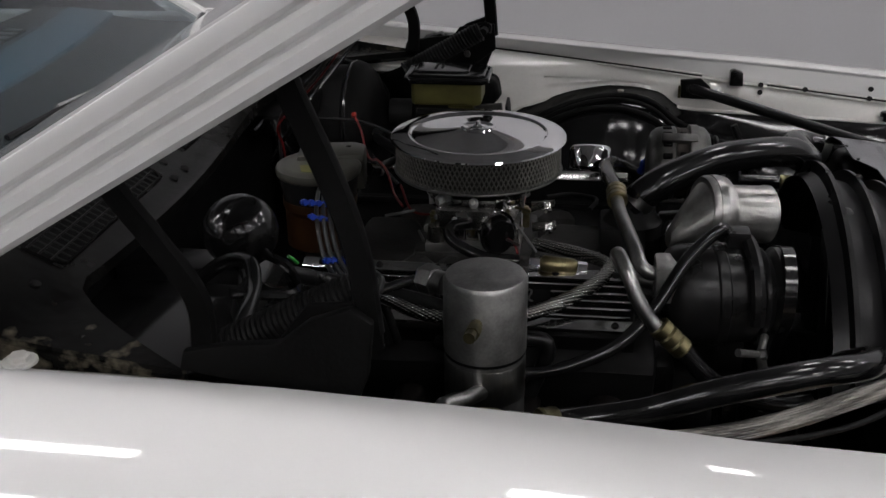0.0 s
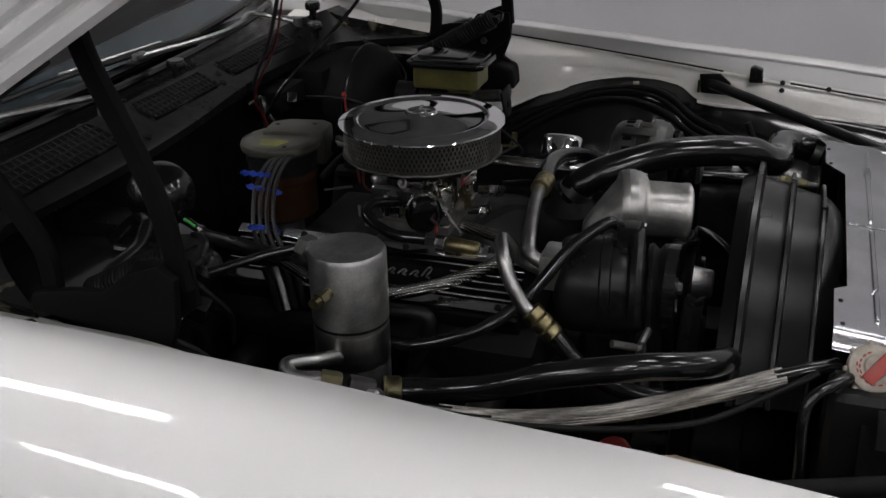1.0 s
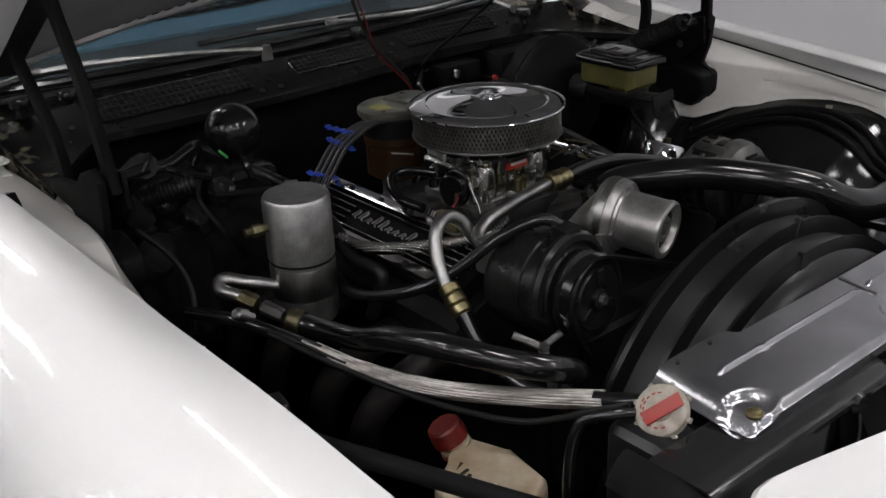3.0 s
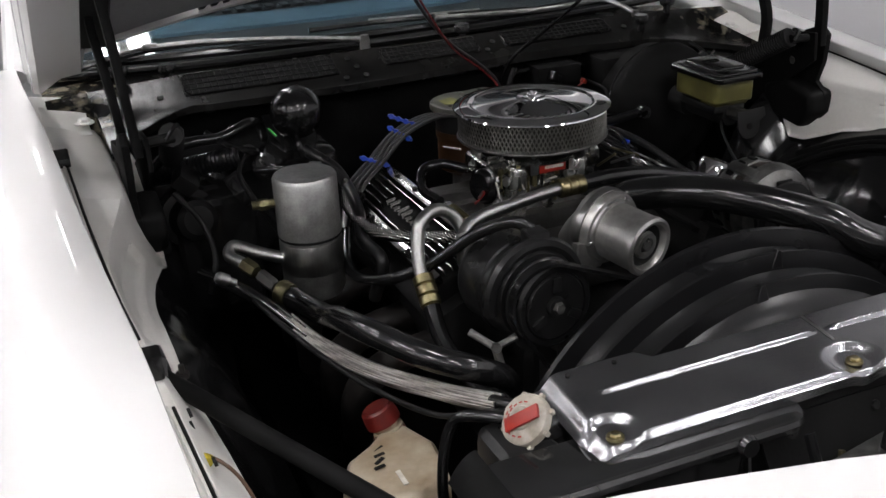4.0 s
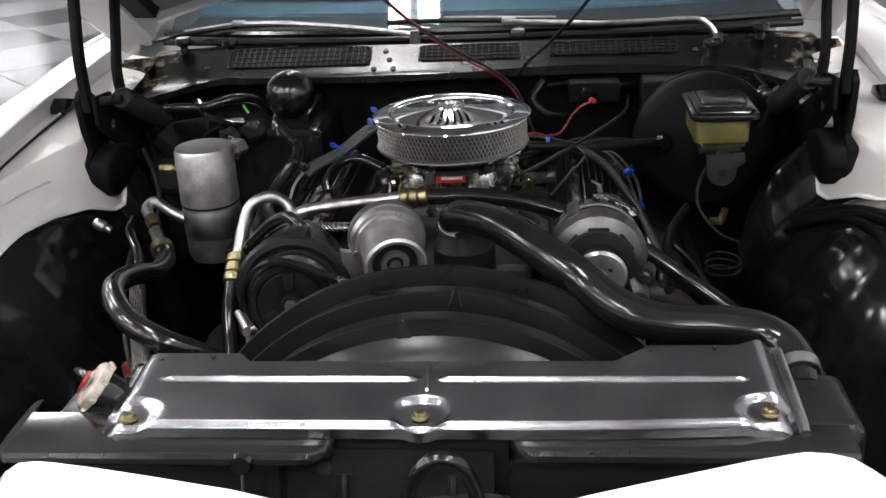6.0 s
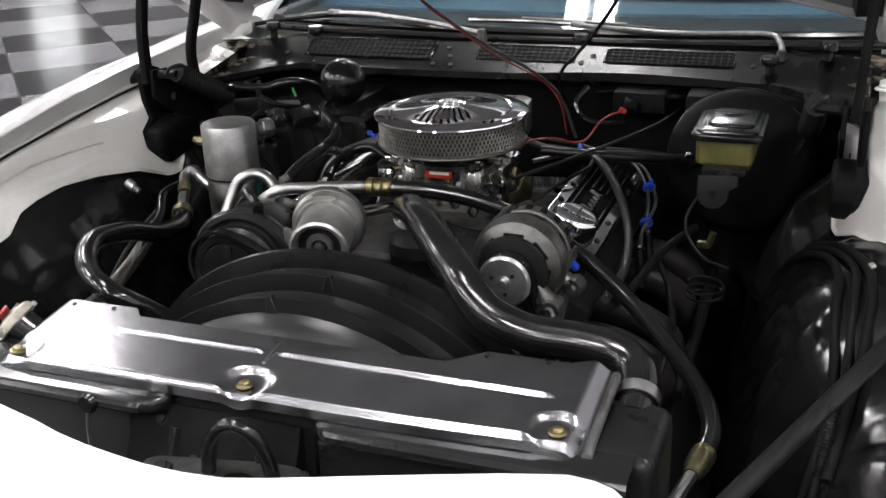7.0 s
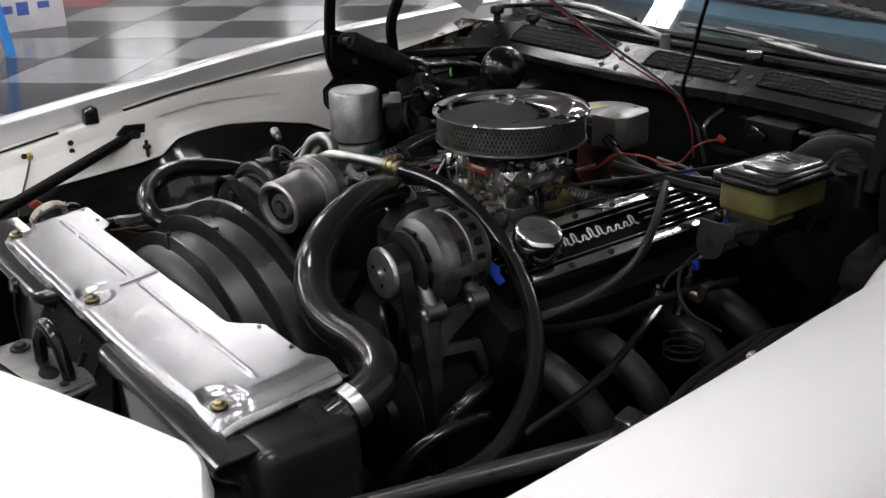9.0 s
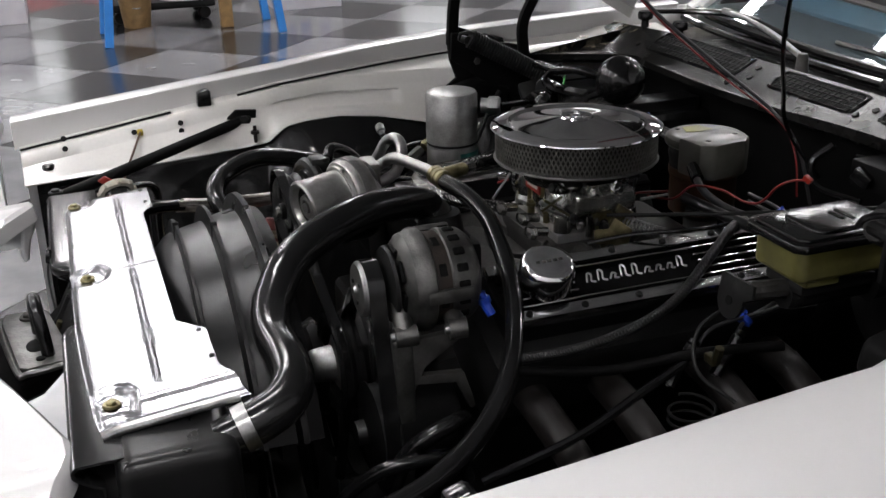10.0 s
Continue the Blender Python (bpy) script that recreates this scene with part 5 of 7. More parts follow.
su = thing("suction_hose", (-0.42, -0.35, 0.70), "thick black rubber suction hose", "hose")
part("ferrule", lathe([(0, 0), (0.017, 0), (0.019, 0.004), (0.0175, 0.010), (0.019, 0.016), (0.0175, 0.022), (0, 0.022)], along((-0.480, -0.118, 0.7455), (0.45, -0.88, -0.12)), 16), DARKBRASS, su, "crimped brass ferrule")
part("hose", tube([(-0.479, -0.120, 0.745), (-0.458, -0.162, 0.739), (-0.448, -0.237, 0.751), (-0.449, -0.315, 0.782), (-0.437, -0.412, 0.804), (-0.395, -0.481, 0.795), (-0.342, -0.508, 0.776), (-0.30, -0.49, 0.745), (-0.27, -0.45, 0.70)], 0.0165, 14), RUBBER, su)
FOIL = [(-0.57, 0.003, 0.745), (-0.543, -0.086, 0.756), (-0.506, -0.155, 0.742), (-0.469, -0.267, 0.727), (-0.426, -0.38, 0.729), (-0.378, -0.493, 0.747), (-0.340, -0.583, 0.768), (-0.315, -0.633, 0.775)]
fh = thing("sleeved_hose", (-0.44, -0.32, 0.70), "hose in a frayed silver heat sleeve", "hose")
part("hose", tube(FOIL, 0.0098, 12, 8), RUBBER, fh)
fp = smooth_path(FOIL, 8)
rnd = random.Random(5)
for k in range(18):
    ph, r0 = 2 * math.pi * k / 18, rnd.uniform(0.0092, 0.0098)
    pts = []
    for i, p in list(enumerate(fp))[18 + (k * 5) % 7:-9:2]:
        t = (fp[min(i + 1, len(fp) - 1)] - fp[max(i - 1, 0)]).normalized()
        u = t.cross(Vector((0, 0, 1))).normalized()
        v = t.cross(u)
        an = ph + 0.012 * i
        pts.append(p + (r0 + 0.0003 * math.sin(i * 0.7 + 2 * k)) * (1.05 * math.cos(an) * u + 0.98 * math.sin(an) * v))
    part("sleeve_strip", tube(pts, 0.0021, 6, 2), SLEEVE, fh)
hose("overflow_hose", [(-0.355, -0.655, 0.79), (-0.39, -0.63, 0.795), (-0.415, -0.60, 0.775), (-0.43, -0.60, 0.70), (-0.42, -0.60, 0.60)], 0.0065, RUBBER, "thin black overflow hose", n=8)
hose("vacuum_line", [(-0.53, -0.10, 0.752), (-0.51, -0.19, 0.742), (-0.485, -0.28, 0.732), (-0.455, -0.36, 0.722), (-0.425, -0.43, 0.718), (-0.39, -0.50, 0.722), (-0.362, -0.575, 0.76), (-0.345, -0.612, 0.778)], 0.004, MATTE, "thin black vacuum line")
# vacuum reservoir ball
ball = thing("vacuum_reservoir", (-0.331, 0.262, 0.83), "glossy black vacuum reservoir ball on the firewall", "reservoir")
part("ball", lathe([(0, 0.047)] + [(0.047 * math.sin(radians(a)), 0.047 * math.cos(radians(a))) for a in range(12, 90, 12)] + [(0.0472, 0.002), (0.0472, -0.002)] + [(0.047 * math.sin(radians(a)), 0.047 * math.cos(radians(a))) for a in range(96, 180, 12)] + [(0, -0.047)], Matrix.Translation((-0.331, 0.262, 0.90)) @ pose(0, 0, 0, 20, 0, 0), 32), RUBBER, ball)
part("nipple", tube([(-0.345, 0.225, 0.875), (-0.35, 0.20, 0.865), (-0.345, 0.19, 0.84)], 0.006, 8), RUBBER, ball)
part("bracket", span((-0.36, 0.26, 0.83), (-0.30, 0.42, 0.86), 0.004), SATIN, ball)
# heater box and firewall clutter on the passenger side
hb = thing("heater_box", (-0.48, 0.30, 0.62), "black heater and evaporator housing on the firewall", "heater box")
part("housing", join(span((-0.62, 0.22, 0.55), (-0.27, 0.44, 0.84), 0.025, 3), span((-0.58, 0.16, 0.60), (-0.44, 0.30, 0.80), 0.02, 3)), BLACK, hb)
part("blower_motor", lathe([(0, 0.05), (0.024, 0.05), (0.034, 0.042), (0.038, 0.0), (0.05, -0.005), (0.05, -0.02), (0, -0.02)], along((-0.55, 0.18, 0.77), (0.1, -1, 0.25)), 28), MATTE, hb)
for i, (x, y, z) in enumerate(((-0.50, 0.20, 0.85), (-0.44, 0.22, 0.845), (-0.40, 0.20, 0.84), (-0.55, 0.18, 0.84), (-0.47, 0.14, 0.82))):
    part("control_box", box((0.05, 0.04, 0.03), Matrix.Translation((x, y, z)) @ pose(0, 0, 0, 15 * i, 10 - 8 * i, 25 * i), 0.006), MATTE if i % 2 else BLACK, hb)
hose("heater_hose", [(-0.60, 0.20, 0.86), (-0.55, 0.19, 0.895), (-0.48, 0.20, 0.895), (-0.43, 0.22, 0.905), (-0.40, 0.26, 0.89), (-0.385, 0.31, 0.85)], 0.009, RUBBER, "black rubber heater hose on the firewall")
hose("heater_hose", [(-0.34, 0.20, 0.85), (-0.30, 0.15, 0.82), (-0.31, 0.02, 0.80), (-0.325, -0.05, 0.77), (-0.32, -0.12, 0.76), (-0.33, -0.10, 0.69)], 0.010, SATIN, "black rubber heater hose on the firewall")
hose("sensor_lead", [(-0.37, 0.03, 0.868), (-0.40, 0.08, 0.86), (-0.44, 0.13, 0.85)], 0.006, RUBBER, "black rubber covered sensor lead")
hose("green_tag_wire", [(-0.402, 0.182, 0.902), (-0.398, 0.178, 0.897), (-0.392, 0.174, 0.889)], 0.0022, material("green_wire", (0.05, 0.35, 0.06), 0.4), "short wire with green tag", "wire")

duct = [(0.0, 0.0)]
for k in range(26):
    duct += [(0.0185, 0.0065 * k), (0.0185, 0.0065 * k + 0.0035), (0.0160, 0.0065 * k + 0.0042), (0.0160, 0.0065 * k + 0.0060)]
solo("ribbed_duct", lathe(duct + [(0, 0.169)], along((-0.605, 0.235, 0.835), (0.88, -0.42, 0.20)), 20), PLASTIC, "ribbed black flexible heater duct", "duct")
# compressor
comp = thing("compressor", (-0.205, -0.34, 0.70), "black air conditioning compressor with grooved clutch pulley", "compressor")
K = along((-0.207, -0.27, 0.782), (0.12, -1, 0.02))
part("body", lathe([(0, -0.005), (0.03, -0.004), (0.052, 0.0), (0.062, 0.008), (0.0665, 0.02), (0.0665, 0.058), (0.069, 0.060), (0.069, 0.072), (0.0665, 0.074), (0.0665, 0.105), (0.06, 0.115), (0, 0.115)], K, 40), SATIN, comp)
part("clutch_pulley", lathe([(0, 0.118), (0.045, 0.118), (0.057, 0.120), (0.059, 0.126), (0.051, 0.134), (0.059, 0.142), (0.059, 0.150), (0.055, 0.154), (0.048, 0.154), (0.048, 0.150), (0.030, 0.150), (0, 0.150)], K, 40), SATIN, comp, "black grooved clutch pulley")
part("clutch_plate", join(lathe([(0, 0.160), (0.013, 0.160), (0.014, 0.152), (0.030, 0.156), (0.044, 0.156), (0.046, 0.152), (0, 0.150)], K, 32), *[box((0.012, 0.02, 0.004), K @ pose(0, 0, 0, 0, 0, 120 * i) @ Matrix.Translation((0, 0.032, 0.158)), 0.001) for i in range(3)]), SATIN, comp)
part("hub_nut", lathe([(0, 0.166), (0.007, 0.166), (0.009, 0.162), (0.009, 0.155), (0, 0.155)], K, 6), DULLCAST, comp)
part("coil_ring", tube([K @ Vector((0.071 * math.cos(a), 0.071 * math.sin(a), 0.105)) for a in [math.pi * (0.05 + 1.0 * i / 14) for i in range(15)]], 0.010, 8), SATIN, comp)
part("manifold_block", box((0.055, 0.03, 0.05), Matrix.Translation((-0.228, -0.268, 0.815)), 0.006), CAST, comp)
part("terminal", box((0.03, 0.03, 0.024), Matrix.Translation((-0.185, -0.36, 0.858)), 0.004), SATIN, comp)
fork = Vector((-0.262, -0.392, 0.728))
part("adjuster_fork", join(tube([(-0.285, -0.36, 0.742), fork, (-0.235, -0.40, 0.742)], 0.0055, 8, curve=False), tube([fork, (-0.258, -0.40, 0.70), (-0.25, -0.405, 0.64)], 0.0065, 8, curve=False)), CAST, comp, "cast adjuster fork")
part("fork_bolt", lathe([(0, 0.008), (0.007, 0.008), (0.008, 0), (0, 0)], along(fork, (-0.2, -1, 0.3)), 6), DULLCAST, comp)
# refrigerant lines
lines = thing("refrigerant_lines", (-0.25, -0.25, 0.75), "bent aluminium refrigerant pipes with crimped brass collars", "pipe")
part("discharge_pipe", tube([(-0.225, -0.28, 0.822), (-0.235, -0.255, 0.822), (-0.232, -0.236, 0.832), (-0.205, -0.228, 0.845), (-0.15, -0.218, 0.850), (-0.10, -0.210, 0.853), (-0.055, -0.206, 0.856)], 0.0094, 14), ALU, lines)
part("suction_pipe", tube([(-0.215, -0.255, 0.80), (-0.222, -0.222, 0.815), (-0.236, -0.205, 0.845), (-0.262, -0.205, 0.860), (-0.290, -0.215, 0.850), (-0.302, -0.228, 0.822), (-0.307, -0.245, 0.795), (-0.309, -0.262, 0.778)], 0.0094, 14), ALU, lines)
for a, b in (((-0.308, -0.256, 0.787), (-0.310, -0.290, 0.755)), ((-0.064, -0.207, 0.8555), (-0.022, -0.206, 0.8565))):
    a, b = Vector(a), Vector(b)
    L = (b - a).length
    prof = [(0, 0), (0.0135, 0)]
    for i in range(3):
        z = L * (i + 0.5) / 3
        prof += [(0.0150, z - L * 0.13), (0.0150, z + L * 0.10), (0.0125, z + L * 0.14)]
    part("collar", lathe(prof + [(0.0135, L), (0, L)], along(a, b - a), 18), BRASS, lines, "crimped yellow zinc collar")
hose("liquid_hose", [(-0.310, -0.288, 0.757), (-0.310, -0.32, 0.72), (-0.300, -0.36, 0.69), (-0.285, -0.42, 0.67), (-0.275, -0.46, 0.67)], 0.0125, RUBBER, "black rubber refrigerant hose")
dh = thing("discharge_hose", (0.35, -0.3, 0.69), "long black rubber refrigerant hose", "hose")
part("hose", tube([(-0.024, -0.206, 0.856), (0.04, -0.196, 0.853), (0.116, -0.194, 0.842), (0.198, -0.206, 0.820), (0.276, -0.225, 0.787), (0.354, -0.263, 0.744), (0.424, -0.327, 0.711), (0.479, -0.410, 0.695), (0.502, -0.480, 0.689), (0.503, -0.545, 0.688)], 0.0125, 14), RUBBER, dh)
part("hose_end", lathe([(0, 0), (0.0145, 0), (0.0152, 0.005), (0.0138, 0.009), (0.0150, 0.013), (0.0136, 0.018), (0.0148, 0.023), (0.0130, 0.028), (0.0138, 0.034), (0.0105, 0.044), (0.0085, 0.052), (0, 0.052)], along((0.5025, -0.540, 0.688), (-0.16, -0.98, 0.04)), 18), DARKBRASS, dh, "crimped brass hose end")
part("pipe_end", tube([(0.495, -0.588, 0.690), (0.487, -0.63, 0.690), (0.478, -0.66, 0.675), (0.474, -0.68, 0.62)], 0.0075, 10), ALU, dh, "bare metal pipe end")
hose("compressor_lead", [(-0.182, -0.347, 0.864), (-0.204, -0.332, 0.875), (-0.242, -0.292, 0.849), (-0.29, -0.25, 0.80), (-0.338, -0.197, 0.765), (-0.36, -0.11, 0.74), (-0.352, -0.043, 0.747), (-0.33, 0.02, 0.76)], 0.0085, RUBBER, "black sheathed compressor lead", n=8)
# fuel line
fuel = thing("fuel_filter", (-0.19, -0.11, 0.80), "inline brass fuel filter with steel unions", "fuel filter")
f0, f1 = Vector((-0.198, -0.093, 0.815)), Vector((-0.193, -0.159, 0.807))
part("body", lathe([(0, 0.012), (0.009, 0.012), (0.0115, 0.016), (0.0115, 0.056), (0.009, 0.060), (0, 0.060)], along(f0, f1 - f0), 20), BRASS, fuel)
part("union", lathe([(0, -0.004), (0.008, -0.004), (0.009, 0), (0.009, 0.01), (0.006, 0.013), (0, 0.013)], along(f0, f1 - f0), 6), CHROME, fuel)
part("union", lathe([(0, 0.058), (0.006, 0.058), (0.009, 0.062), (0.009, 0.074), (0, 0.076)], along(f0, f1 - f0), 6), CHROME, fuel)
hose("fuel_hose", [(-0.202, -0.075, 0.818), (-0.212, -0.03, 0.825), (-0.195, 0.015, 0.84), (-0.16, 0.02, 0.845), (-0.12, 0.0, 0.835)], 0.008, RUBBER, "black rubber fuel hose by the carburettor")
hose("braided_hose", [(-0.068, -0.091, 0.784), (-0.11, -0.157, 0.791), (-0.18, -0.196, 0.804), (-0.255, -0.155, 0.798), (-0.308, -0.068, 0.785), (-0.319, 0.033, 0.792), (-0.301, 0.10, 0.806), (-0.28, 0.14, 0.79)], 0.0095, BRAID, "braided stainless hose looping over the valve cover", n=10)
# silver cylinder
sv = thing("diverter_housing", (-0.06, -0.37, 0.78), "weathered cast aluminium cylinder housing with an end hub", "housing")
S = along((-0.082, -0.285, 0.850), (0.28, -1, -0.10))
part("mounting_web", skin([[S @ Vector((r * math.cos(radians(15 * k)), r * math.sin(radians(15 * k)), z)) + Vector((dx, 0, dz)) for k in range(24)] for r, z, dx, dz in ((0.049, 0.045, 0, 0), (0.040, 0.030, -0.004, -0.010), (0.026, 0.010, -0.009, -0.024), (0.012, -0.006, -0.012, -0.036))]), CAST, sv)
part("flange", lathe([(0, 0.040), (0.050, 0.040), (0.0525, 0.044), (0.0525, 0.068), (0.050, 0.073), (0.046, 0.074), (0.045, 0.078), (0, 0.078)], S, 40), CAST, sv)
part("front_cylinder", lathe([(0, 0.074), (0.040, 0.074), (0.0405, 0.130), (0.042, 0.134), (0.0415, 0.140), (0.038, 0.1425), (0.033, 0.141), (0.031, 0.136), (0.030, 0.130), (0.020, 0.129), (0.018, 0.136), (0.012, 0.136), (0.011, 0.130), (0, 0.130)], S, 36), CAST, sv)
part("hub", lathe([(0, 0.137), (0.008, 0.137), (0.009, 0.125), (0, 0.125)], S, 6), DULLCAST, sv)
part("bore", lathe([(0.0195, 0.1305), (0.0300, 0.1315), (0.0300, 0.1308), (0.0195, 0.1298)], S, 32), MATTE, sv, "dark annular bore")
part("strap", lathe([(0.0505, 0.050), (0.0540, 0.050), (0.0540, 0.061), (0.0505, 0.061)], S, 40), ALU, sv, "bright clamp strap")
part("strap_ear", box((0.012, 0.018, 0.016), S @ Matrix.Translation((-0.038, -0.042, 0.056)), 0.002), ALU, sv)
for i in range(3):
    part("flange_bolt", hexbolt(S @ Vector((0.046 * math.cos(radians(70 + 120 * i)), 0.046 * math.sin(radians(70 + 120 * i)), 0.0745)), S.to_3x3() @ Vector((0, 0, 1)), 0.0042, 0.004, False), STEEL, sv)
part("support_leg", prism([(0, 0), (0.05, -0.01), (0.06, 0.0), (0.03, 0.03), (0.0, 0.04)], 0.012, Matrix.Translation((-0.13, -0.36, 0.80)) @ pose(0, 0, 0, 90, 0, 20), 0.002), CAST, sv)
# alternator
alt = thing("alternator", (0.225, -0.33, 0.75), "grimy cast alternator with vented case and chrome pulley", "alternator")
A = along((0.221, -0.262, 0.816), (0.0, -1, 0.0))
AP = A @ Matrix.Diagonal((0.9, 0.9, 1, 1))
part("rear_case", lathe([(0, 0), (0.040, 0.001), (0.052, 0.006), (0.059, 0.014), (0.0615, 0.024), (0.0625, 0.044), (0.060, 0.046), (0, 0.046)], A, 40), MIDCAST, alt, "grimy cast rear case with square vents")
part("stator", lathe([(0.0, 0.046), (0.0605, 0.046), (0.0605, 0.066), (0.0, 0.066)], A, 40), STATOR, alt, "brown laminated stator ring")
part("front_case", lathe([(0, 0.066), (0.063, 0.066), (0.066, 0.068), (0.066, 0.080), (0.0635, 0.084), (0.062, 0.092), (0.052, 0.101), (0.030, 0.106), (0, 0.107)], A, 40), MIDCAST, alt, "cast front case")
for i in range(18):
    part("vent", box((0.0105, 0.008, 0.015), A @ pose(0, 0, 0, 0, 0, 20 * i) @ Matrix.Translation((0, 0.0600, 0.031)), 0.0015, 1), DEADBLACK, alt)
    if i % 2:
        part("lamination_slot", box((0.016, 0.003, 0.010), A @ pose(0, 0, 0, 0, 0, 20 * i) @ Matrix.Translation((0, 0.0600, 0.056)), 0.001, 1), DEADBLACK, alt)
for i in range(3):
    part("clamp_lug", box((0.018, 0.010, 0.060), A @ pose(0, 0, 0, 0, 0, 120 * i + 30) @ Matrix.Translation((0, 0.0625, 0.050)), 0.004, 2), MIDCAST, alt)
part("fan_disc", lathe([(0, 0.108), (0.046, 0.108), (0.050, 0.111), (0.048, 0.115), (0.02, 0.120), (0, 0.122)], A, 32), MATTE, alt)
for i in range(7):
    part("front_slot", prism([(-0.010, 0.030), (0.010, 0.030), (0.015, 0.050), (-0.015, 0.050)], 0.005, A @ pose(0, 0, 0, 0, 0, 360 / 7 * i) @ Matrix.Translation((0, 0, 0.1015)), 0.002, 1), DEADBLACK, alt)
pul = part("pulley", lathe([(0, 0.158), (0.005, 0.158), (0.007, 0.154), (0.011, 0.152), (0.026, 0.1535), (0.036, 0.1525), (0.0395, 0.149), (0.040, 0.145), (0.031, 0.139), (0.038, 0.132), (0.038, 0.126), (0, 0.126)], AP, 40), CANALU, alt, "polished alternator pulley")
for i in range(3):
    part("pulley_hole", lathe([(0, 0.0006), (0.0032, 0.0006), (0.0032, -0.001), (0, -0.001)], AP @ pose(0, 0, 0, 0, 0, 120 * i + 40) @ Matrix.Translation((0.0185, 0, 0.1535)), 8), MATTE, pul)
for p, q in (((0.274, -0.384, 0.767), (0.277, -0.356, 0.768)), ((0.288, -0.318, 0.773), (0.292, -0.296, 0.774))):
    m = (Vector(p) + Vector(q)) / 2
    part("mounting_ear", join(tube([p, q], 0.0135, 18, curve=False), tube([m, (0.253, m.y, 0.794), (0.238, m.y, 0.80)], 0.0125, 12)), MIDCAST, alt)
    part("ear_bolt", lathe([(0, 0.005), (0.0055, 0.005), (0.0075, 0.001), (0.0075, 0), (0, 0)], along(p, Vector(p) - Vector(q)), 12), STEEL, alt, "bright pivot bolt")
ab = thing("alternator_bracket", (0.28, -0.36, 0.52), "cast alternator mounting bracket with an open web", "bracket")
SIDE = Matrix(((0, 0, 1, 0), (1, 0, 0, 0), (0, 1, 0, 0), (0, 0, 0, 1)))
part("leg", prism([(-0.389, 0.763), (-0.377, 0.772), (-0.364, 0.762), (-0.362, 0.712), (-0.364, 0.60), (-0.372, 0.52), (-0.382, 0.52), (-0.386, 0.62)], 0.018, Matrix.Translation((0.266, 0, 0)) @ SIDE, 0.004, 3), MIDCAST, ab, "cast front leg")
part("web", prism([(-0.366, 0.762), (-0.303, 0.766), (-0.294, 0.757), (-0.318, 0.742), (-0.348, 0.722), (-0.362, 0.690)], 0.012, Matrix.Translation((0.270, 0, 0)) @ SIDE, 0.003, 2), DULLCAST, ab, "cast web under the case")
part("lower_arm", prism([(-0.366, 0.712), (-0.358, 0.712), (-0.296, 0.705), (-0.284, 0.668), (-0.281, 0.652), (-0.288, 0.650), (-0.306, 0.692), (-0.362, 0.700)], 0.012, Matrix.Translation((0.270, 0, 0)) @ SIDE, 0.002, 2), DULLCAST, ab, "cast lower arm")
# Polished plate added below the pulley to give a moving reflection a shape.
part("tension_strip", prism([(0.184, 0.752), (0.204, 0.766), (0.228, 0.752), (0.232, 0.70), (0.212, 0.652), (0.200, 0.664), (0.190, 0.70)], 0.004, Matrix.Translation((0, -0.392, 0)) @ Matrix(((1, 0, 0, 0), (0, 0, -1, 0), (0, 1, 0, 0), (0, 0, 0, 1))), 0.001), POLISHED, ab, "polished strip added for the glint below the pulley")
solo("blue_connector", join(tube([(0.268, -0.268, 0.806), (0.273, -0.263, 0.791), (0.280, -0.257, 0.778)], 0.0062, 10), lathe([(0, 0.004), (0.0085, 0.004), (0.0085, -0.004), (0, -0.004)], along((0.272, -0.264, 0.796), (0.2, 0.3, -1)), 10)), BLUE, "bright blue plastic wiring connector", "connector")
def belt(loop, y0, y1, thick=0.0045):
    """A flat drive belt: a closed loop in the engine's cross plane, ribbed on its inside."""
    n = len(loop)
    rows = []
    for i, (x, z) in enumerate(loop):
        (xa, za), (xb, zb) = loop[i - 1], loop[(i + 1) % n]
        d = Vector((xb - xa, zb - za)).normalized()
        nx, nz = d.y * thick, -d.x * thick
        ring = [(x, y0, z), (x, y1, z)]
        ys = [y1 + (y0 - y1) * k / 8 for k in range(9)]
        ring += [(x + nx * (1 - 0.35 * (k % 2)), y, z + nz * (1 - 0.35 * (k % 2))) for k, y in enumerate(ys)]
        rows.append(ring)
    return skin(rows + [rows[0]], True, False)


def round_pulleys(circles, n=14):
    """The loop of a belt round pulleys (x, z, r), listed clockwise as seen from the car's front."""
    pts = []
    for i, (x, z, r) in enumerate(circles):
        x0, z0, r0 = circles[i - 1]
        x1, z1, r1 = circles[(i + 1) % len(circles)]
        def side(ax, az, ar, bx, bz, br):
            a, L = math.atan2(bz - az, bx - ax), math.hypot(bx - ax, bz - az)
            return a + math.acos(max(-1, min(1, (ar - br) / L)))
        t0, t1 = side(x0, z0, r0, x, z, r), side(x, z, r, x1, z1, r1)
        while t1 > t0:
            t1 -= 2 * math.pi
        pts += [(x + r * math.cos(t0 + (t1 - t0) * k / n), z + r * math.sin(t0 + (t1 - t0) * k / n)) for k in range(n + 1)]
    return pts


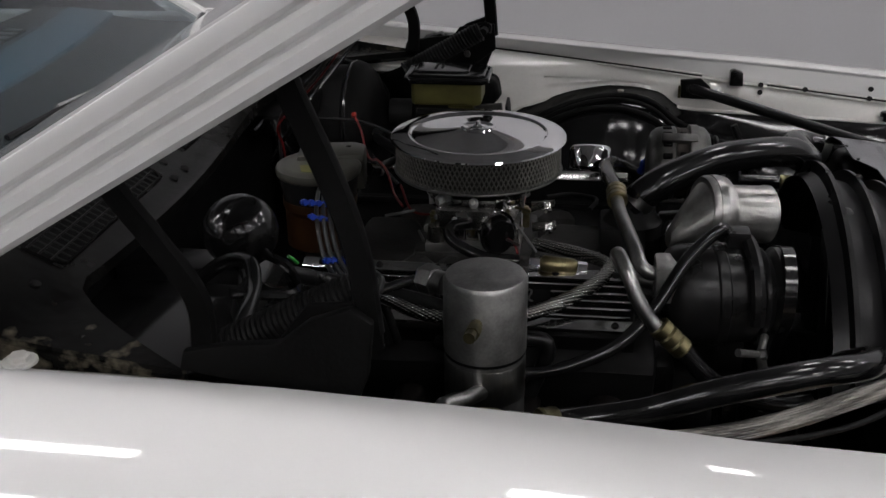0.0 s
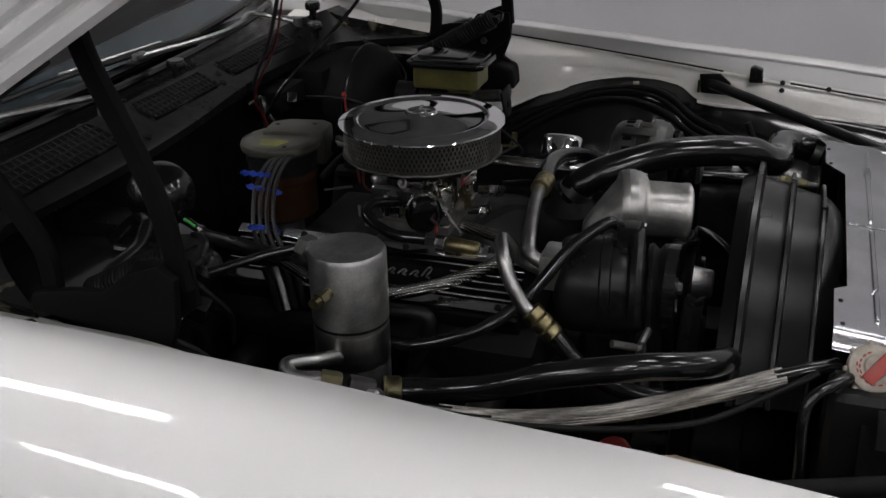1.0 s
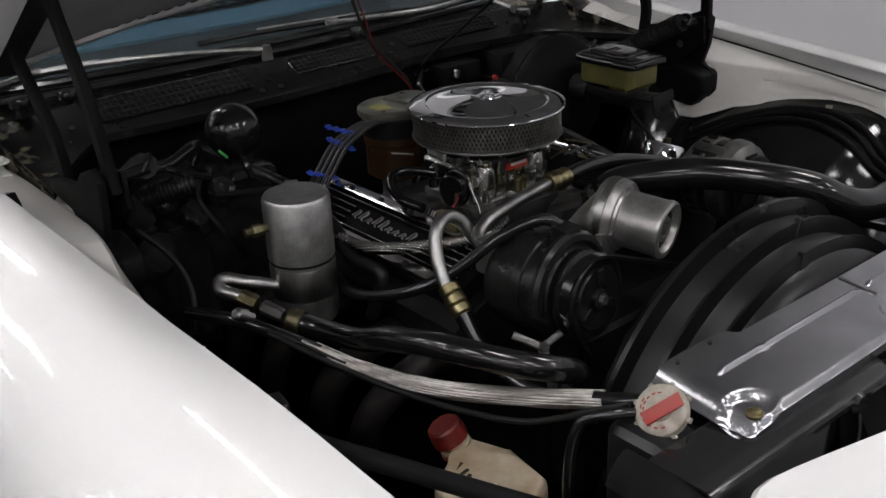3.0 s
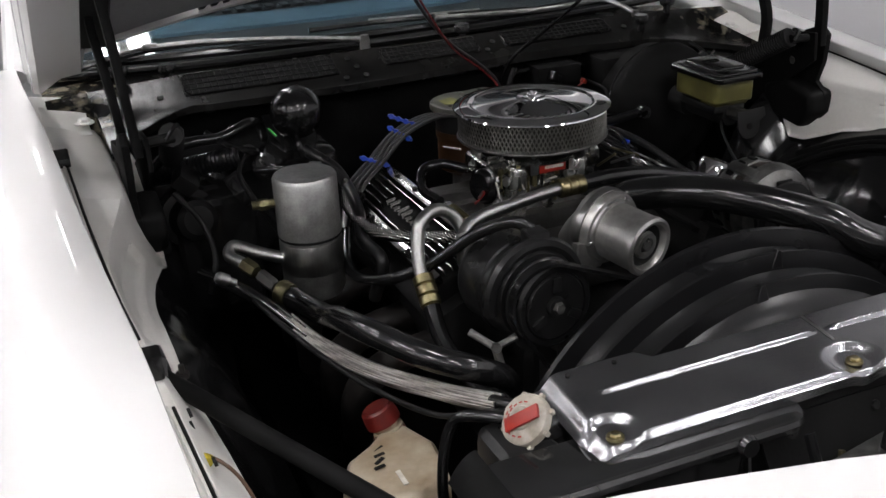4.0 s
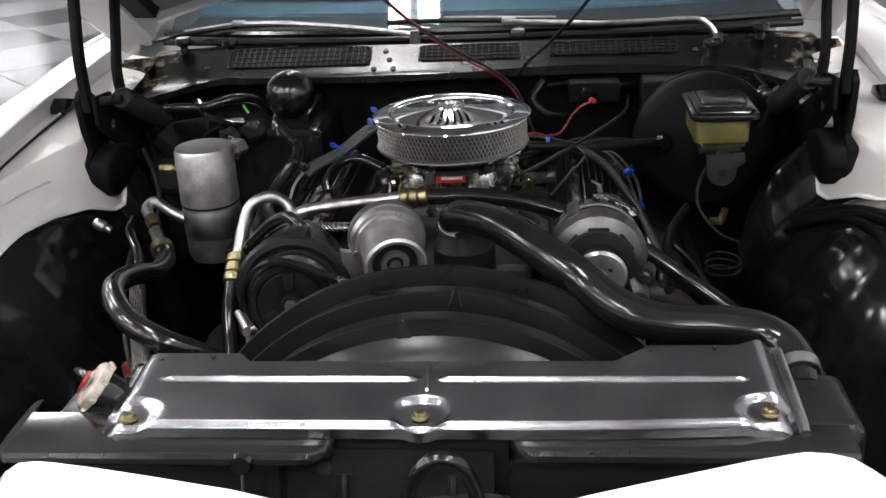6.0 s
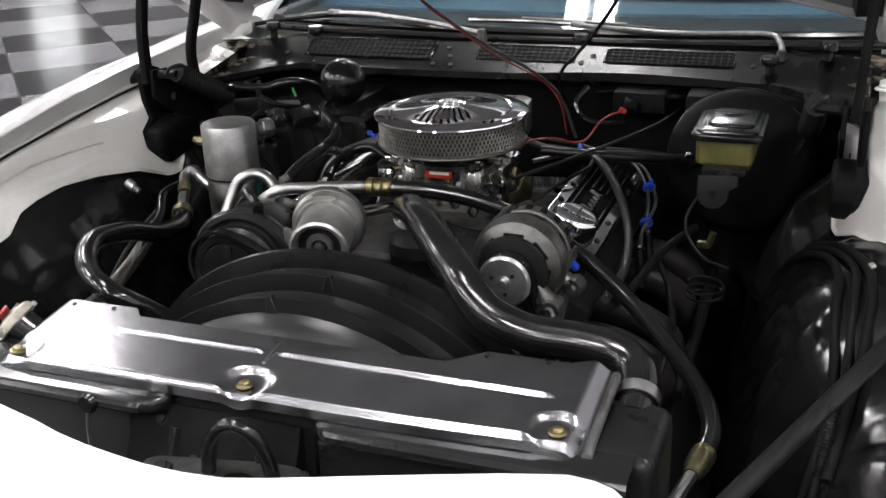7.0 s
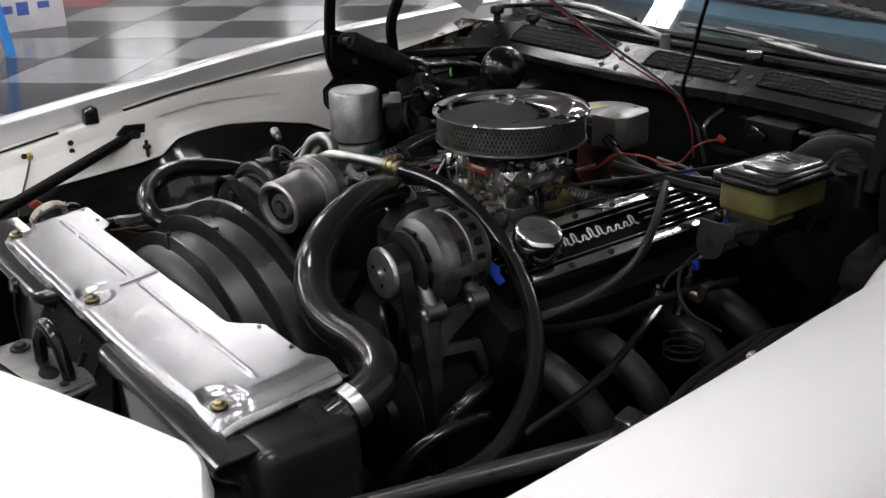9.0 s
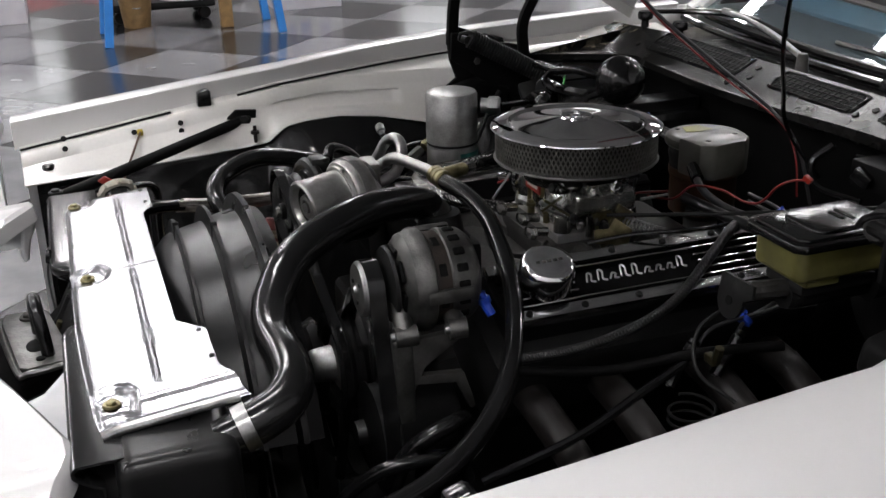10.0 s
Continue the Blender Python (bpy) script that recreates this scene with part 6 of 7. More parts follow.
for loop, y0, y1, what in ((round_pulleys([(0.221, 0.816, 0.0365), (0.238, 0.62, 0.062), (0.02, 0.50, 0.08)]), -0.409, -0.388, "alternator"), (round_pulleys([(-0.20, 0.795, 0.055), (0.10, 0.655, 0.07), (0.02, 0.50, 0.08)]), -0.430, -0.415, "compressor")):
    solo("drive_belt", belt(loop, y0, y1), RUBBER, "black ribbed rubber drive belt to the " + what, "belt", "drive belts", angle=25)
wp = thing("water_pump_pulley", (0.10, -0.43, 0.58), "black grooved pulley with a bright hub", "pulley")
WP = along((0.10, -0.395, 0.655), (0, -1, 0))
part("rim", lathe([(0, 0.012), (0.050, 0.012), (0.058, 0.030), (0.070, 0.034), (0.072, 0.030), (0.066, 0.024), (0.072, 0.018), (0.066, 0.012), (0.072, 0.006), (0.072, 0.0), (0, 0)], WP, 40), SATIN, wp)
part("hub", lathe([(0, 0.062), (0.020, 0.062), (0.023, 0.058), (0.026, 0.030), (0.040, 0.024), (0.040, 0.012), (0, 0.012)], WP, 32), CANALU, wp, "bright turned hub")
ps = thing("power_steering_pump", (0.26, -0.42, 0.60), "black power steering pump with a grooved pulley", "pump")
P = along((0.238, -0.36, 0.620), (0, -1, 0))
part("body", lathe([(0, -0.06), (0.05, -0.06), (0.055, -0.05), (0.055, 0.03), (0.03, 0.05), (0, 0.05)], P, 28), DEADBLACK, ps)
part("pulley", lathe([(0, 0.072), (0.016, 0.072), (0.018, 0.060), (0.03, 0.054), (0.058, 0.052), (0.0655, 0.051), (0.0655, 0.049), (0.061, 0.048), (0.061, 0.029), (0.0655, 0.028), (0.0655, 0.026), (0, 0.026)], P, 36), SATIN, ps, "satin black pulley")
hose("pump_hose", [(0.30, -0.30, 0.56), (0.330, -0.320, 0.612), (0.349, -0.352, 0.634), (0.352, -0.392, 0.637), (0.347, -0.431, 0.630), (0.335, -0.470, 0.60), (0.32, -0.50, 0.54)], 0.0095, RUBBER, "black rubber power steering hose", n=8, group="pump hoses")
hose("pump_hose", [(0.27, -0.30, 0.62), (0.31, -0.31, 0.656), (0.335, -0.335, 0.668), (0.342, -0.368, 0.660), (0.335, -0.395, 0.635), (0.32, -0.41, 0.58)], 0.0115, RUBBER, "black rubber power steering hose", n=8, group="pump hoses")
# upper radiator hose
rh = thing("upper_radiator_hose", (0.25, -0.45, 0.78), "thick glossy black radiator hose", "hose")
RH = [(0.02, -0.232, 0.815), (0.022, -0.255, 0.840), (0.045, -0.292, 0.856), (0.092, -0.364, 0.870), (0.145, -0.44, 0.866), (0.190, -0.491, 0.853), (0.220, -0.515, 0.834), (0.253, -0.53, 0.820), (0.299, -0.535, 0.810), (0.351, -0.533, 0.807), (0.396, -0.537, 0.802), (0.421, -0.553, 0.794), (0.431, -0.577, 0.786), (0.433, -0.604, 0.7775)]
part("hose", tube(RH, 0.0242, 20, 8), RUBBER, rh)
part("hose_clamp", tube([(0.4325, -0.588, 0.7825), (0.433, -0.602, 0.778)], 0.0258, 20, curve=False), ALU, rh, "steel band clamp")
part("hose_clamp", tube([(0.020, -0.238, 0.820), (0.021, -0.248, 0.832)], 0.0258, 20, curve=False), ALU, rh, "steel band clamp")
# braided breather hose over the driver's valve cover
hose("breather_hose", [(0.115, 0.24, 0.76), (0.168, 0.203, 0.797), (0.217, 0.141, 0.815), (0.264, 0.073, 0.797), (0.306, -0.016, 0.756), (0.326, -0.134, 0.734), (0.321, -0.249, 0.73)], 0.0068, DARKBRAID, "black braided breather hose", n=9)
hose("lower_wire_loom", [(0.33, -0.25, 0.72), (0.34, -0.12, 0.70), (0.36, 0.0, 0.71), (0.40, 0.1, 0.72)], 0.007, DEADBLACK, "black taped wiring loom below", "cable")
# brake booster and master cylinder
bo = thing("brake_booster", (0.45, 0.25, 0.66), "large black brake booster on the firewall", "brake booster")
B = along((0.45, 0.33, 0.785), (0, -1, 0.05))
part("drum", lathe([(0, 0.115), (0.05, 0.113), (0.075, 0.10), (0.11, 0.085), (0.126, 0.07), (0.131, 0.055), (0.131, 0.045), (0.124, 0.04), (0.124, 0.0), (0, 0.0)], B, 44), DEADBLACK, bo)
part("rim", tube([B @ Vector((0.129 * math.cos(a), 0.129 * math.sin(a), 0.05)) for a in [2 * math.pi * i / 40 for i in range(41)]], 0.0035, 6, curve=False), RUBBER, bo)
part("check_valve", join(lathe([(0, 0.02), (0.012, 0.02), (0.016, 0.012), (0.016, 0), (0, 0)], along((0.37, 0.235, 0.80), (0, -1, 0)), 14), tube([(0.37, 0.22, 0.80), (0.35, 0.21, 0.80)], 0.007, 8, curve=False)), RUBBER, bo)
part("mounting_plate", span((0.34, 0.33, 0.68), (0.56, 0.42, 0.89), 0.01), DEADBLACK, bo)
mc = thing("master_cylinder", (0.445, 0.11, 0.79), "brake master cylinder with yellowed fluid reservoir and black lid", "master cylinder")
part("reservoir", join(prism([(0.400, 0.045), (0.408, 0.036), (0.482, 0.036), (0.490, 0.045), (0.490, 0.160), (0.482, 0.168), (0.408, 0.168), (0.400, 0.160)], 0.046, Matrix.Translation((0, 0, 0.852)), 0.006, 3), prism([(0.412, 0.05), (0.486, 0.05), (0.486, 0.10), (0.412, 0.10)], 0.02, Matrix.Translation((0, 0, 0.842)), 0.006, 3)), FLUID, mc, "yellowed translucent reservoir")
lid = part("lid", prism([(0.392, 0.034), (0.404, 0.022), (0.492, 0.022), (0.503, 0.033), (0.503, 0.170), (0.492, 0.181), (0.404, 0.181), (0.392, 0.170)], 0.012, Matrix.Translation((0, 0, 0.894)), 0.004, 3), RUBBER, mc, "glossy black reservoir lid with a pressed crown")
part("lid_step", prism([(0.400, 0.040), (0.410, 0.030), (0.487, 0.030), (0.496, 0.040), (0.496, 0.164), (0.487, 0.173), (0.410, 0.173), (0.400, 0.164)], 0.006, Matrix.Translation((0, 0, 0.904)), 0.003, 2), RUBBER, lid)
part("lid_crown", prism([(0.414, 0.070), (0.424, 0.060), (0.480, 0.060), (0.488, 0.070), (0.488, 0.155), (0.480, 0.164), (0.424, 0.164), (0.414, 0.155)], 0.007, Matrix.Translation((0, 0, 0.907)), 0.004, 3), RUBBER, lid)
for i in range(2):
    part("moulded_mark", box((0.034 - 0.01 * i, 0.005, 0.0008), Matrix.Translation((0.450, 0.125 - 0.012 * i, 0.9142)), 0), DEADBLACK, lid)
part("cylinder", join(lathe([(0, 0.165), (0.018, 0.165), (0.02, 0.155), (0.02, 0.05), (0.028, 0.045), (0.028, 0.0), (0, 0)], along((0.447, 0.215, 0.822), (0, -1, 0)), 20), span((0.41, 0.05, 0.83), (0.48, 0.16, 0.845), 0.006)), MATTE, mc)
brk = part("valve_bracket", prism([(-0.030, 0.024), (0.030, 0.026), (0.032, 0.010), (0.018, 0.002)] + [(-0.006 + 0.024 * math.cos(radians(a)), -0.004 + 0.024 * math.sin(radians(a))) for a in range(0, -181, -20)], 0.005, Matrix.Translation((0.443, -0.012, 0.826)) @ pose(0, 0, 0, 80, 0, 0), 0.0012), MATTE, mc, "cast bracket with a hole")
part("hole", lathe([(0, 0.001), (0.006, 0.001), (0.006, -0.007), (0, -0.007)], along((0.437, -0.018, 0.822), (0, -1, 0.17)), 14), DEADBLACK, brk)
part("stem", tube([(0.448, 0.05, 0.83), (0.448, 0.0, 0.835)], 0.012, 10, curve=False), DULLCAST, mc)
for z, dz in ((0.80, 0), (0.79, 0.01)):
    hose("brake_line", [(0.44, 0.07, 0.81 + dz), (0.41, 0.02, 0.80), (0.40, -0.03, 0.77), (0.43, -0.05, 0.73), (0.47, -0.02, 0.70)], 0.0026, MATTE, "thin dull steel brake line", "pipe", group="brake lines")
solo("brass_block", join(box((0.02, 0.011, 0.011), Matrix.Translation((0.43, -0.03, 0.742)), 0.002), lathe([(0, 0.014), (0.006, 0.014), (0.006, -0.01), (0, -0.01)], along((0.44, -0.03, 0.75), (0.3, 0, 1)), 6)), DARKBRASS, "small brass brake line block", "fitting")
solo("coiled_line", tube([(0.44 + 0.028 * math.cos(a), -0.06 + 0.028 * math.sin(a), 0.66 + 0.006 * a / math.pi) for a in [0.45 * i for i in range(36)]], 0.0022, 6, 2), DEADBLACK, "coiled dull steel brake line", "pipe")
hose("clutch_rod", [(0.12, 0.12, 0.83), (0.25, 0.17, 0.812), (0.355, 0.225, 0.80)], 0.0085, PLASTIC, "black vacuum pipe to the booster", "pipe")
hose("vacuum_hose", [(0.10, 0.14, 0.80), (0.20, 0.20, 0.81), (0.30, 0.24, 0.80), (0.36, 0.26, 0.78)], 0.007, RUBBER, "black vacuum hose to the booster", n=6)
# blower relay and red wire
rl = thing("relay_box", (0.24, 0.39, 0.83), "black relay box on the firewall with a red lead", "relay")
part("box", span((0.20, 0.35, 0.845), (0.30, 0.43, 0.885), 0.006), DEADBLACK, rl)
part("clip", box((0.03, 0.02, 0.02), Matrix.Translation((0.235, 0.345, 0.865)) @ pose(0, 0, 0, 0, 25, 20), 0.003), RUBBER, rl)
hose("red_wire", [(0.238, 0.240, 0.876), (0.220, 0.231, 0.871), (0.203, 0.221, 0.858), (0.190, 0.214, 0.838), (0.178, 0.207, 0.827), (0.158, 0.196, 0.826), (0.129, 0.180, 0.836), (0.087, 0.157, 0.833), (0.059, 0.141, 0.806), (0.019, 0.120, 0.800)], 0.0019, REDWIRE, "thin red wire to the relay", "wire")
solo("wire_terminal", box((0.022, 0.014, 0.012), Matrix.Translation((0.241, 0.242, 0.878)) @ pose(0, 0, 0, 0, 30, 20) @ Matrix.Diagonal((0.6, 0.6, 0.7, 1)), 0.002), RED, "small red crimp terminal end", "connector")
for p in (((0.06, 0.13, 0.82), (0.0, 0.1, 0.80), (0.02, 0.05, 0.79)), ((-0.10, -0.02, 0.815), (-0.12, -0.06, 0.81), (-0.14, -0.07, 0.80))):
    hose("short_red_wire", list(p), 0.0018, REDWIRE, "short red wire by the carburettor", "wire")
# throttle cable and return spring
solo("return_spring", tube([Vector((0.11, 0.03, 0.80)) + Vector((0.06, 0.07, -0.02)) * (i / 110) + Vector((0.0, 0.009 * math.cos(i * 0.9), 0.009 * math.sin(i * 0.9))) for i in range(111)], 0.0016, 5, curve=False), STEEL, "coiled throttle return spring", "spring")
hose("throttle_cable", [(0.105, 0.0, 0.815), (0.16, 0.06, 0.825), (0.24, 0.16, 0.84), (0.30, 0.26, 0.85), (0.32, 0.42, 0.84)], 0.003, MATTE, "black throttle cable to the firewall", "cable")
# plug leads with blue separators
for i in range(4):
    ox, oy = 0.006 * (i - 1.5), -0.008 * (i - 1.5)
    hose("plug_lead", [(-0.045 + ox, 0.212 + oy, 0.862), (-0.10 + ox, 0.208 + oy, 0.868), (-0.165 + ox, 0.195 + oy, 0.850), (-0.222 + ox, 0.170 + oy, 0.814), (-0.272 + ox, 0.128 + oy, 0.796), (-0.296 + ox, 0.104 + oy, 0.770)], 0.0032, GREYWIRE, "grey silicone spark plug lead", "plug lead", group="plug leads")
for i in range(4):
    ox, oy = 0.007 * (i - 1.5), -0.010 * (i - 1.5)
    solo("lead_boot", tube([(-0.283 + ox, 0.118 + oy, 0.786), (-0.297 + ox, 0.103 + oy, 0.768), (-0.308 + ox, 0.090 + oy, 0.735)], 0.0062, 12), ALU if i == 1 else DEADBLACK, "bright metal shielded plug boot" if i == 1 else "black rubber lead boot", "boot")
for c, a in (((-0.163, 0.197, 0.850), 37), ((-0.222, 0.172, 0.815), 70), ((-0.150, 0.215, 0.868), 60)):
    sp = thing("lead_separator", c, "blue plastic plug lead separator", "wire separator", "lead separators")
    m = Matrix.Translation(c) @ pose(0, 0, 0, 20, 10, a)
    part("bar", box((0.004, 0.056, 0.005), m, 0.0015), BLUE, sp)
    for i in range(4):
        part("clip", lathe([(0.0032, -0.003), (0.0047, -0.003), (0.0047, 0.003), (0.0032, 0.003)], m @ Matrix.Translation((0, -0.020 + 0.0135 * i, 0)) @ pose(0, 0, 0, 0, 90, 0), 10), BLUE, sp)
hose("coil_lead", [(0.060, 0.175, 0.845), (0.10, 0.17, 0.825), (0.16, 0.19, 0.808), (0.22, 0.25, 0.80)], 0.006, WIRE, "black ignition coil lead", "plug lead")
solo("lead_boot", tube([(0.048, 0.180, 0.850), (0.075, 0.172, 0.838)], 0.010, 12, curve=False), RUBBER, "black rubber lead boot", "boot")
for i in range(2):
    o = 0.012 * i
    hose("plug_lead", [(0.10, 0.25, 0.80 + o), (0.158, 0.269, 0.788 + o), (0.235, 0.255, 0.783), (0.27 + o, 0.235, 0.776), (0.299 + o, 0.188, 0.753), (0.31 + o, 0.149, 0.733), (0.317, 0.10 - 4 * o, 0.718), (0.325, 0.075 - 5 * o, 0.69), (0.335, 0.043 - 6 * o, 0.655)], 0.0028, GREYWIRE, "grey silicone spark plug lead", "plug lead", group="plug leads")
    b = thing("spark_plug_boot", (0.33, 0.06 - 6 * o, 0.66), "black plug boot with a bright metal collar", "boot", "plug boots")
    part("boot", tube([(0.322, 0.085 - 6 * o, 0.70), (0.335, 0.045 - 6 * o, 0.655)], 0.0085, 10, curve=False), RUBBER, b)
    part("collar", lathe([(0, 0.006), (0.009, 0.006), (0.0105, 0), (0, 0)], along((0.3215, 0.087 - 6 * o, 0.702), (-0.3, 0.9, 1)), 12), CHROME, b)
for c, dr in (((0.304, 0.187, 0.754), (0.4, -0.8, -0.5)), ((0.316, 0.100, 0.719), (0.2, -0.8, -0.6)), ((0.158, 0.269, 0.792), (1, 0, 0))):
    t = thing("lead_tie", c, "blue plastic tie round the plug leads", "wire tie", "lead ties")
    part("loop", lathe([(0.0055, -0.004), (0.0105, -0.004), (0.0115, 0), (0.0105, 0.004), (0.0055, 0.004)], along(c, dr), 12), BLUE, t)
    part("tail", tube([Vector(c) + Vector((0, 0, 0.008)), Vector(c) + Vector((0.006, -0.004, 0.016))], 0.0025, 6, curve=False), BLUE, t)
# small wires and hoses about the firewall and carburettor
LOOSE = [([(0.16, -0.06, 0.80), (0.19, 0.0, 0.815), (0.22, 0.09, 0.82), (0.20, 0.17, 0.815)], 0.003), 
         ([(0.11, -0.10, 0.79), (0.14, -0.14, 0.785), (0.11, -0.18, 0.79), (0.05, -0.17, 0.795)], 0.0035), ([(0.34, 0.40, 0.87), (0.30, 0.37, 0.875), (0.24, 0.385, 0.88), (0.16, 0.40, 0.87)], 0.005),
         ([(0.55, 0.33, 0.90), (0.57, 0.28, 0.87), (0.55, 0.24, 0.83), (0.53, 0.26, 0.80)], 0.004), ([(0.15, 0.36, 0.89), (0.13, 0.34, 0.86), (0.16, 0.33, 0.83), (0.22, 0.36, 0.82)], 0.006),
         ([(-0.44, 0.18, 0.87), (-0.47, 0.13, 0.85), (-0.45, 0.10, 0.80), (-0.42, 0.12, 0.74)], 0.004), ([(-0.50, 0.22, 0.90), (-0.47, 0.17, 0.885), (-0.43, 0.17, 0.87), (-0.41, 0.22, 0.855)], 0.006),
         ([(-0.58, 0.12, 0.84), (-0.55, 0.08, 0.80), (-0.54, 0.05, 0.75), (-0.56, 0.02, 0.70)], 0.005), ([(0.36, -0.02, 0.70), (0.39, -0.10, 0.69), (0.41, -0.20, 0.66), (0.40, -0.32, 0.62)], 0.006)]
for i, (p, r) in enumerate(LOOSE):
    hose("loose_wire", p, r, (RUBBER, MATTE)[i % 2], "loose black sheathed wire in the bay", "wire", 8, 6, group="loose wires")
for x, y, z, rz in ((-0.50, 0.20, 0.835, 20), (0.56, 0.30, 0.86, 70), (-0.42, 0.15, 0.845, -30)):
    sv2 = thing("vacuum_switch", (x, y, z), "small glossy black vacuum switch with nipple", "switch", "vacuum switches")
    m = Matrix.Translation((x, y, z)) @ pose(0, 0, 0, 50, 0, rz)
    part("housing", lathe([(0, 0.024), (0.012, 0.024), (0.020, 0.018), (0.022, 0.010), (0.022, 0.004), (0.014, 0), (0.012, -0.012), (0, -0.012)], m, 20), BLACK, sv2)
    part("nipple", tube([m @ Vector((0, 0, 0.022)), m @ Vector((0, 0, 0.036))], 0.003, 8, curve=False), DULLCAST, sv2)
# washer bottle
wb = thing("washer_bottle", (-0.46, -0.53, 0.42), "stained white plastic washer bottle with a red cap", "washer bottle")
part("body", prism([(-0.41, -0.40), (-0.432, -0.398), (-0.452, -0.425), (-0.497, -0.448), (-0.52, -0.50), (-0.525, -0.535), (-0.44, -0.560), (-0.395, -0.545), (-0.386, -0.47)], 0.25, Matrix.Translation((0.004, 0.010, 0.421)) @ Matrix(((1, 0, 0, 0), (0, 1, 0, 0), (0.10, 0.02, 1, 0.04), (0, 0, 0, 1))), 0.014, 3), BOTTLE, wb)
part("neck", lathe([(0, 0.05), (0.018, 0.05), (0.018, 0.034), (0.021, 0.032), (0.021, 0.028), (0.018, 0.026), (0.019, 0), (0, 0)], Matrix.Translation((-0.412, -0.406, 0.626)) @ pose(0, 0, 0, -14, -20, 0), 24), BOTTLE, wb)
part("cap", lathe([(0, 0.012), (0.019, 0.012), (0.022, 0.009), (0.0235, -0.002), (0.0235, -0.012), (0, -0.012)], Matrix.Translation((-0.430, -0.392, 0.674)) @ pose(0, 0, 0, -14, -20, 0), 28), SHADEDRED, wb, "red screw cap, its colour darkened for deep shade")
part("cap_ring", lathe([(0.018, 0.003), (0.022, 0.003), (0.022, -0.003), (0.018, -0.003)], Matrix.Translation((-0.4205, -0.399, 0.648)) @ pose(0, 0, 0, -14, -20, 0), 24), SHADEDRED, wb)
for i in range(4):
    part("print_bar", box((0.014, 0.005, 0.0012), Matrix.Translation((-0.450 - 0.004 * i, -0.440 - 0.012 * i, 0.6560)) @ pose(0, 0, 0, 0, -6, 30 - 25 * (i % 2)), 0), MATTE, wb)
part("level_bar", box((0.006, 0.030, 0.0012), Matrix.Translation((-0.446, -0.510, 0.6572)) @ pose(0, 0, 0, 0, -6, 0), 0), LABEL, wb)
# yellow-plugged marker wire on each apron
hose("marker_wire", [(-0.692, -0.597, 0.814), (-0.670, -0.600, 0.812), (-0.648, -0.615, 0.788), (-0.634, -0.638, 0.745), (-0.628, -0.652, 0.705), (-0.626, -0.66, 0.68)], 0.0021, BROWNWIRE, "brown marker lamp wire", "wire")
solo("marker_plug", join(box((0.024, 0.020, 0.015), Matrix.Translation((-0.693, -0.596, 0.816)) @ pose(0, 0, 0, 0, 20, 0), 0.004), box((0.012, 0.012, 0.010), Matrix.Translation((-0.677, -0.599, 0.812)) @ pose(0, 0, 0, 0, 30, 0), 0.003)), PLUGYELLOW, "small yellow plastic wire plug", "connector")
solo("wire_splice", tube([(-0.6262, -0.6585, 0.684), (-0.626, -0.664, 0.664)], 0.006, 8, curve=False), PLUGYELLOW, "small yellow plastic wire splice", "connector")
# loom along the driver's wheelhouse
for i in range(3):
    run = []
    for k, y in enumerate((0.02, -0.06, -0.14, -0.22, -0.29, -0.35, -0.41, -0.47, -0.53)):
        x, z = on_liner(1, y, 0.36 + 0.07 * i + 0.02 * math.sin(1.3 * k + i) + 0.22 * max(0, (k - 5) / 3) ** 1.4)
        run.append((x - 0.004, y, z + 0.009))
    hose("wiring_loom", run, (0.0066, 0.0052, 0.0062)[i], DEADBLACK, "black sheathed wiring loom along the wheelhouse", "cable", group="wiring looms")
x, z = on_liner(1, -0.23, 0.34)
solo("loom_tag", box((0.007, 0.012, 0.004), Matrix.Translation((x - 0.003, -0.23, z + 0.0185)) @ pose(0, 0, 0, 0, -20, 20), 0.001), CAPWHITE, "small white tag taped round a wire", "tag")
ribs = []
for k in range(26):
    ribs += [(0.0072, 0.0046 * k), (0.0072, 0.0046 * k + 0.0022), (0.0056, 0.0046 * k + 0.0026), (0.0056, 0.0046 * k + 0.0042)]
solo("corrugated_conduit", lathe([(0, 0)] + ribs + [(0, 0.1196)], along((0.640, -0.462, 0.758), (-0.10, -0.42, -0.90)), 14), PLASTIC, "ribbed black plastic wire conduit", "conduit")
hose("steering_shaft", [(0.42, 0.3, 0.60), (0.425, 0.1, 0.59), (0.42, -0.18, 0.55)], 0.010, DEADBLACK, "dull black steering shaft below", "shaft")
hose("lower_radiator_hose", [(-0.33, -0.60, 0.45), (-0.25, -0.50, 0.42), (-0.12, -0.40, 0.46)], 0.022, RUBBER, "black rubber lower radiator hose")
part("frame_rail", span((-0.48, -0.75, 0.30), (-0.38, 0.4, 0.42), 0.01), DEADBLACK, car)
part("frame_rail", span((0.38, -0.75, 0.30), (0.48, 0.4, 0.42), 0.01), DEADBLACK, car)
# Added black sheet closes the bay from below and keeps its depths dark.
part("floor_shield", span((-0.70, -0.80, 0.26), (0.70, 0.42, 0.28), 0.002), DEADBLACK, car, "black sheet added under the bay to keep its depths dark")

